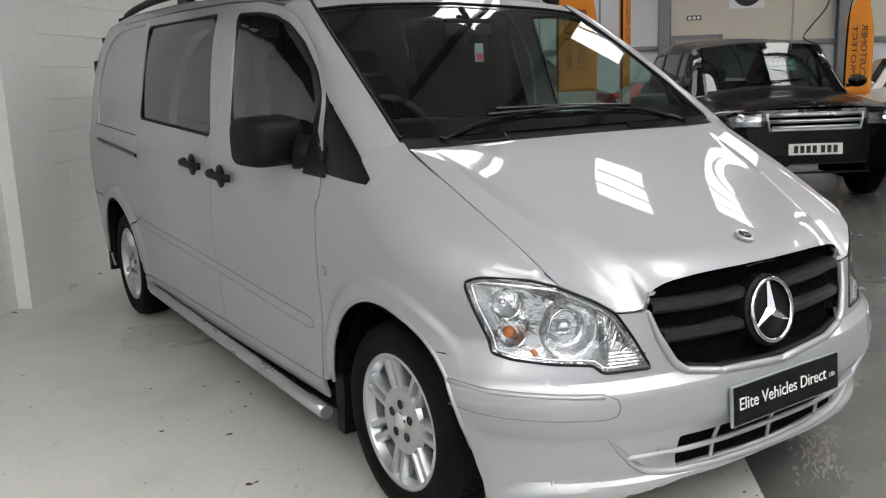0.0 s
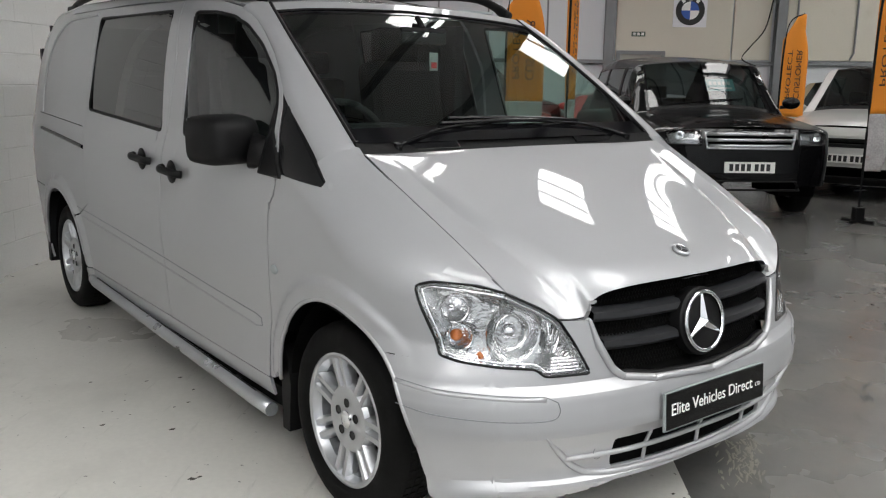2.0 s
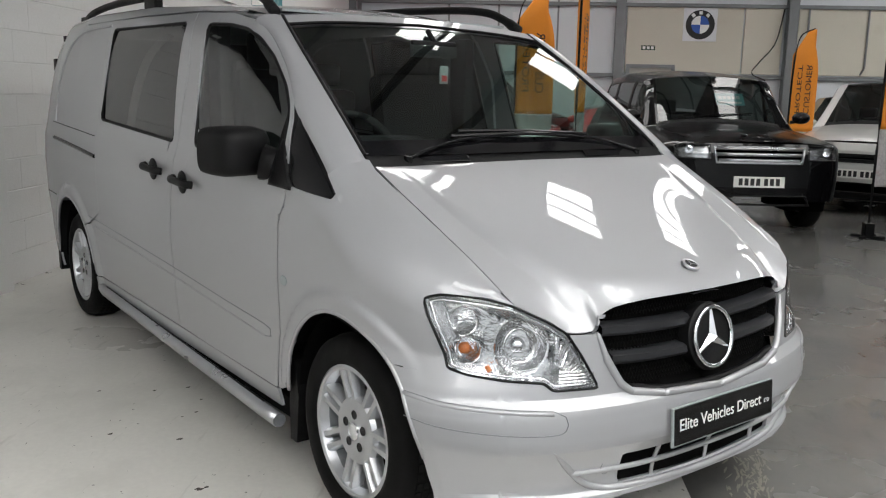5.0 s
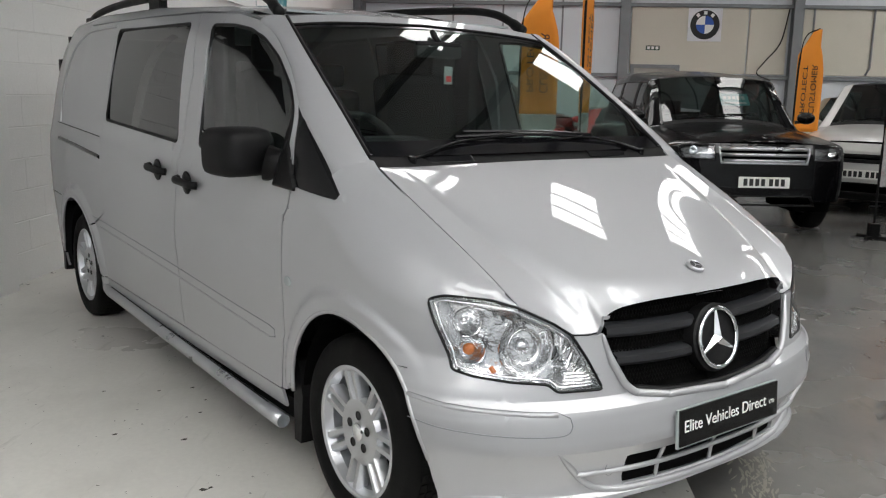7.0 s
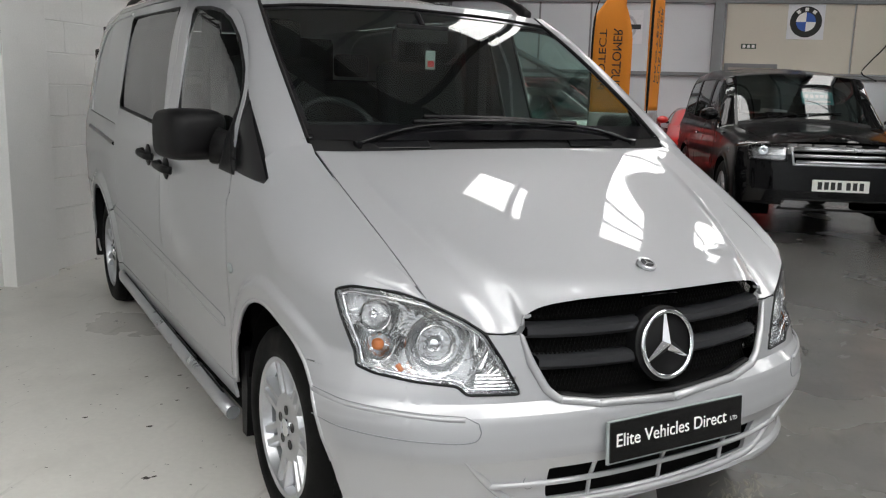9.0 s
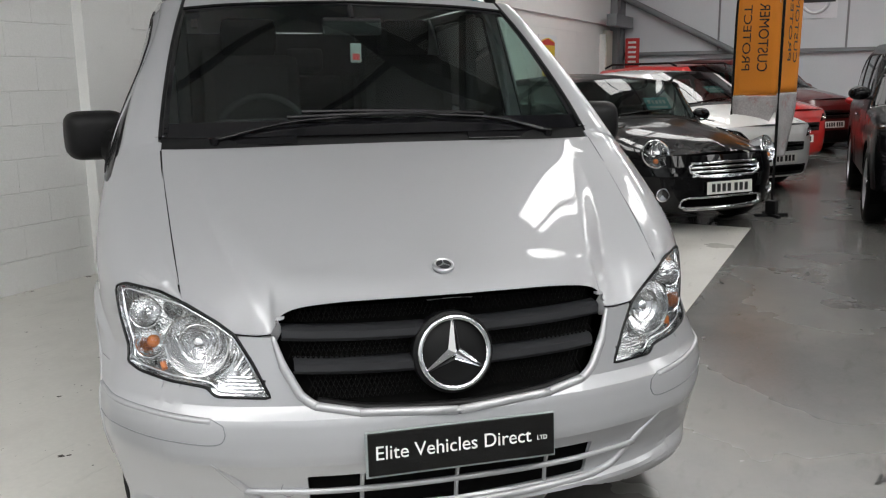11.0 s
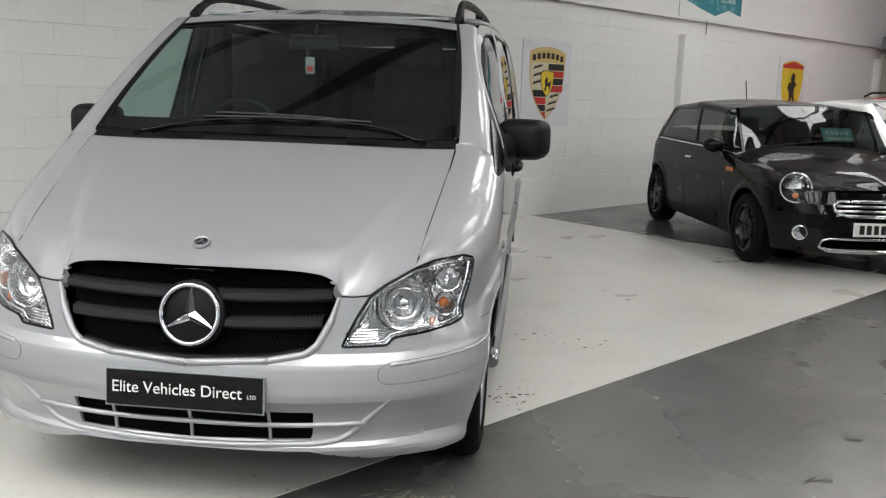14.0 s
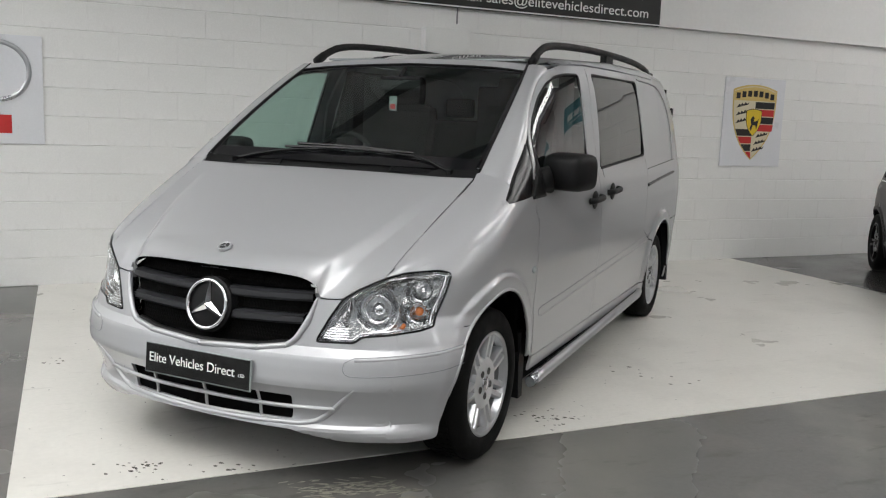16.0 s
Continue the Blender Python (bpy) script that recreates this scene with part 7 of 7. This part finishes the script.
for v, top in ((5.75, 3.32), (7.0, 3.3), (7.9, 3.0)):
    bm = bmesh.new()
    tube(bm, [(HALL_U1 - 0.08, -v, 3.32), (HALL_U1 - 0.08, -v, 2.1), (HALL_U1 - 0.08, -v + 0.08, 1.95)], 0.022, seg=8)
    hall_part("conduit", bm, M_STEEL, "grey service pipe on the far wall")
bm = bmesh.new()
tube(bm, spline([(HALL_U1 - 0.15, -5.2, 3.3), (HALL_U1 - 0.2, -5.05, 2.6), (HALL_U1 - 0.22, -4.75, 2.2), (HALL_U1 - 0.2, -4.6, 1.95), (HALL_U1 - 0.2, -4.9, 1.8)], 20), 0.014, seg=6)
hall_part("cable", bm, M_TRIM, "black hanging cable by the column")


def feather_flag(u, v, turn, h, w, words, foot):
    """A bowed flag on a bent pole with a weighted foot; turn is the way its cloth faces, in the hall's axes."""
    p = hall(u, v)
    m = pose(p.x, p.y, 0, 0, 0, turn)
    t = thing("feather_flag", m, "tall orange feather flag with dark lettering on a black foot", "flag", "feather flags")
    pole = [(0, 0, 0.03), (0, 0, 0.6 * h), (0.02, 0, 0.85 * h), (0.12 * w / 0.5, 0, 0.96 * h), (0.75 * w, 0, h)]
    part("pole", tubed(spline(pole, 24), [0.014] * 12 + [0.008] * 12, seg=8), M_TRIM, t, smooth=True)
    part("foot_plate", boxed(-0.05, 0.05, -0.05, 0.05, 0.0, 0.16, 0.01), M_TRIM, t)
    for k in range(4):
        part("foot_leg", boxed(0.0, 0.17, -0.02, 0.02, 0.0, 0.03, 0.005, pose(0, 0, 0, 0, 0, 45 + 90 * k)), M_TRIM, t)
    n, q = 24, 7
    z0 = 0.30 * h

    def cloth(za, zb, mat_, name, bow):
        verts, faces = [], []
        for i in range(n + 1):
            z = za + (zb - za) * i / n
            f = z / h
            x0 = 0.0 if f < 0.85 else (f - 0.85) / 0.15 * 0.6 * w
            x1 = w * (1.0 if f < 0.72 else max(0.80, math.cos((f - 0.72) / 0.28 * 1.0)))
            if f < 0.36:
                x1 = w * (0.55 + 0.45 * max(0, (f - 0.20)) / 0.16)
            for j in range(q + 1):
                verts.append((x0 + (x1 - x0) * j / q, bow * math.sin(j / q * 3.0 + 2 * f) * 0.03, z))
        for i in range(n):
            for j in range(q):
                a = i * (q + 1) + j
                faces.append((a, a + 1, a + q + 2, a + q + 1))
        me = mesh_of(name, verts, faces)
        ob = link(name, me, mat_, t)
        sol = ob.modifiers.new("thick", "SOLIDIFY")
        sol.thickness = 0.003
        return ob

    cloth(0.42 * h, 0.995 * h, M_ORANGE, "cloth", 1)
    cloth(foot * h, 0.418 * h, M_CLEAR, "printed_foot", 1)
    for s in (1, -1):
        f = pose(0.62 * w, -0.034 * s, 0.66 * h, 90, -90, 0) @ Matrix.Diagonal((1, 1, 1, 1))
        lettering("flag_lettering", "CUSTOMER", 0.16 * w / 0.5, f @ Matrix.Diagonal((1, -1 if s > 0 else 1, 1, 1)), M_INK, t, "", width=0.28 * h)
        lettering("flag_lettering", "PROTECT", 0.13 * w / 0.5, f @ Matrix.Translation((0, 0.14 * w / 0.5 * 1.3, 0)) @ Matrix.Diagonal((1, -1 if s > 0 else 1, 1, 1)), M_INK, t, "", width=0.27 * h)
    return t


feather_flag(9.0, -0.60, HALL_TURN - 90, 2.75, 0.50, True, 0.22)
feather_flag(7.22, 0.07, HALL_TURN - 14, 2.9, 0.46, True, 0.20)
feather_flag(9.5, 3.12, HALL_TURN - 84, 2.35, 0.34, True, 0.25)
feather_flag(6.62, 3.12, HALL_TURN - 90, 2.7, 0.32, True, 0.20)


# ---- the block wall's pieces: courses of painted blocks with fine joints ----
def block_mesh(w, h, d, bx, bz):
    bm = bmesh.new()
    f = [bm.verts.new((sx * (w / 2 - bx), -d, sz * (h / 2 - bz))) for sx, sz in ((-1, -1), (1, -1), (1, 1), (-1, 1))]
    b = [bm.verts.new((sx * w / 2, -d + 0.7 * bz, sz * h / 2)) for sx, sz in ((-1, -1), (1, -1), (1, 1), (-1, 1))]
    c = [bm.verts.new((sx * w / 2, 0.01, sz * h / 2)) for sx, sz in ((-1, -1), (1, -1), (1, 1), (-1, 1))]
    bm.faces.new(f)
    for k in range(4):
        bm.faces.new((f[k], b[k], b[(k + 1) % 4], f[(k + 1) % 4]))
        bm.faces.new((b[k], c[k], c[(k + 1) % 4], b[(k + 1) % 4]))
    bmesh.ops.recalc_face_normals(bm, faces=bm.faces)
    me = bpy.data.meshes.new("block")
    bm.to_mesh(me)
    bm.free()
    me.materials.append(M_BLOCK)
    return me


# One slim pilaster each bay.
PILASTERS = (-4.07, 2.58, 9.23, 15.88)
for u in PILASTERS:
    hall_part("pilaster", boxed(u + 0.004, u + 0.446, WALL_Y - 0.10, WALL_Y + 0.05, 0.0, 2.25, 0.004), M_BLOCK, "", wall_block)
rnd = random.Random(4)
blocks = [block_mesh(0.4498, 0.2208, 0.0065, 0.0005, 0.0048), block_mesh(0.4498, 0.2210, 0.0067, 0.0004, 0.0052), block_mesh(0.4498, 0.2207, 0.0062, 0.0006, 0.0044)]
rest = bmesh.new()
count = 0
for row in range(11):
    z = 0.1125 + 0.2228 * row
    u = HALL_U0 + (0.225 if row % 2 else 0.0)
    while u < HALL_U1 - 0.3:
        u += 0.45
        uc = u - 0.225
        if -1.4 < uc < 10.6 and count < 300:
            ob = link("block", blocks[rnd.randrange(3)], None, wall_block, m=Matrix.Translation((uc, WALL_Y + 0.006, z)))
            count += 1
        else:
            w_, h_, y = 0.22495, 0.1103, WALL_Y
            vs = [rest.verts.new((uc + a * w_, y, z + b * h_)) for a, b in ((-1, -1), (1, -1), (1, 1), (-1, 1))]
            ws_ = [rest.verts.new((uc + a * w_, y + 0.012, z + b * h_)) for a, b in ((-1, -1), (1, -1), (1, 1), (-1, 1))]
            rest.faces.new(vs)
            for k in range(4):
                rest.faces.new((vs[k], vs[(k + 1) % 4], ws_[(k + 1) % 4], ws_[k]))
tagged(hall_part("far_blocks", rest, M_BLOCK, "", wall_block), kind="stuff")

# A patch of worn-through floor paint beside the white bay, and dark scuffs on the grey floor.
def flakes(name, places, material, label, category):
    bm = bmesh.new()
    for x, y, along, across, turn in places:
        q = Matrix.Translation((x, y, 0.0008)) @ pose(0, 0, 0, 0, 0, turn)
        n = 9
        rim = [bm.verts.new(q @ Vector((along * rnd.uniform(0.55, 1.15) * math.cos(2 * math.pi * k / n), across * rnd.uniform(0.5, 1.2) * math.sin(2 * math.pi * k / n), 0))) for k in range(n)]
        top = bm.verts.new(q @ Vector((0, 0, 0.0006)))
        for k in range(n):
            bm.faces.new((rim[k], rim[(k + 1) % n], top))
    return tagged(part(name, bm, material), label, category, kind="stuff")


M_BARE = surface("bare worn screed", (0.20, 0.19, 0.155), 0.7, vary=0.3, scale=9, fine=90)
M_SCUFF = surface("black scuffed floor", (0.04, 0.04, 0.038), 0.6, vary=0.3, scale=12, fine=90)
worn = [(rnd.gauss(0.56, 0.075) + 0.5 * t, rnd.gauss(0.27, 0.03) + 0.46 * t, rnd.uniform(0.008, 0.045), rnd.uniform(0.002, 0.007), rnd.gauss(38, 16)) for t in [rnd.uniform(-0.24, 0.24) for _ in range(110)]]
flakes("floor_wear", worn, M_BARE, "patch of bare worn screed showing through grey floor paint", "floor wear")
scuffs = [(x + rnd.gauss(0, 0.02), y + rnd.gauss(0, 0.02), rnd.uniform(0.03, 0.09), rnd.uniform(0.006, 0.016), rnd.gauss(25, 12)) for x, y in ((2.18, 0.8), (1.62, 0.33), (1.75, 0.42), (2.7, 1.38), (2.45, 1.2), (2.9, 0.5)) for _ in range(3)]
flakes("floor_scuffs", scuffs, M_SCUFF, "dark scuff marks on the grey painted floor", "scuffs")

# Loose flecks of dirt that the tyres left on the white bay.
M_DIRT = surface("dry dirt", (0.07, 0.065, 0.055), 0.9, vary=0.3)
dirt = bmesh.new()
for cx, cy, n, spread in ((-0.27, -0.01, 26, 0.05), (0.04, 0.16, 14, 0.06), (0.96, 1.44, 34, 0.08), (1.08, 2.43, 5, 0.08), (-0.93, 3.51, 6, 0.03), (-1.2, 1.35, 3, 0.012), (-1.0, 2.2, 9, 0.25), (-1.75, 0.85, 8, 0.04), (1.3, 2.4, 6, 0.12)) + tuple((*hall(u, -4.165)[:2], 5, 0.016) for u in (1.3, 1.7, 2.0, 2.5, 3.05, 3.2, 3.6, 4.4, 6.2, 6.9)):
    for _ in range(n):
        x, y, r = cx + rnd.gauss(0, spread), cy + rnd.gauss(0, spread), rnd.uniform(0.003, 0.010)
        t0 = rnd.random() * 6.28
        rim_ = [dirt.verts.new((x + r * rnd.uniform(0.5, 1.2) * math.cos(t0 + k * 1.047) * 1.6, y + r * rnd.uniform(0.5, 1.2) * math.sin(t0 + k * 1.047), 0.0042)) for k in range(6)]
        top_ = dirt.verts.new((x, y, 0.0042 + 0.25 * r))
        for k in range(6):
            dirt.faces.new((rim_[k], rim_[(k + 1) % 6], top_))
tagged(part("floor_dirt", dirt, M_DIRT), "dark dry flecks of tyre dirt on the white floor", "dirt", kind="stuff")
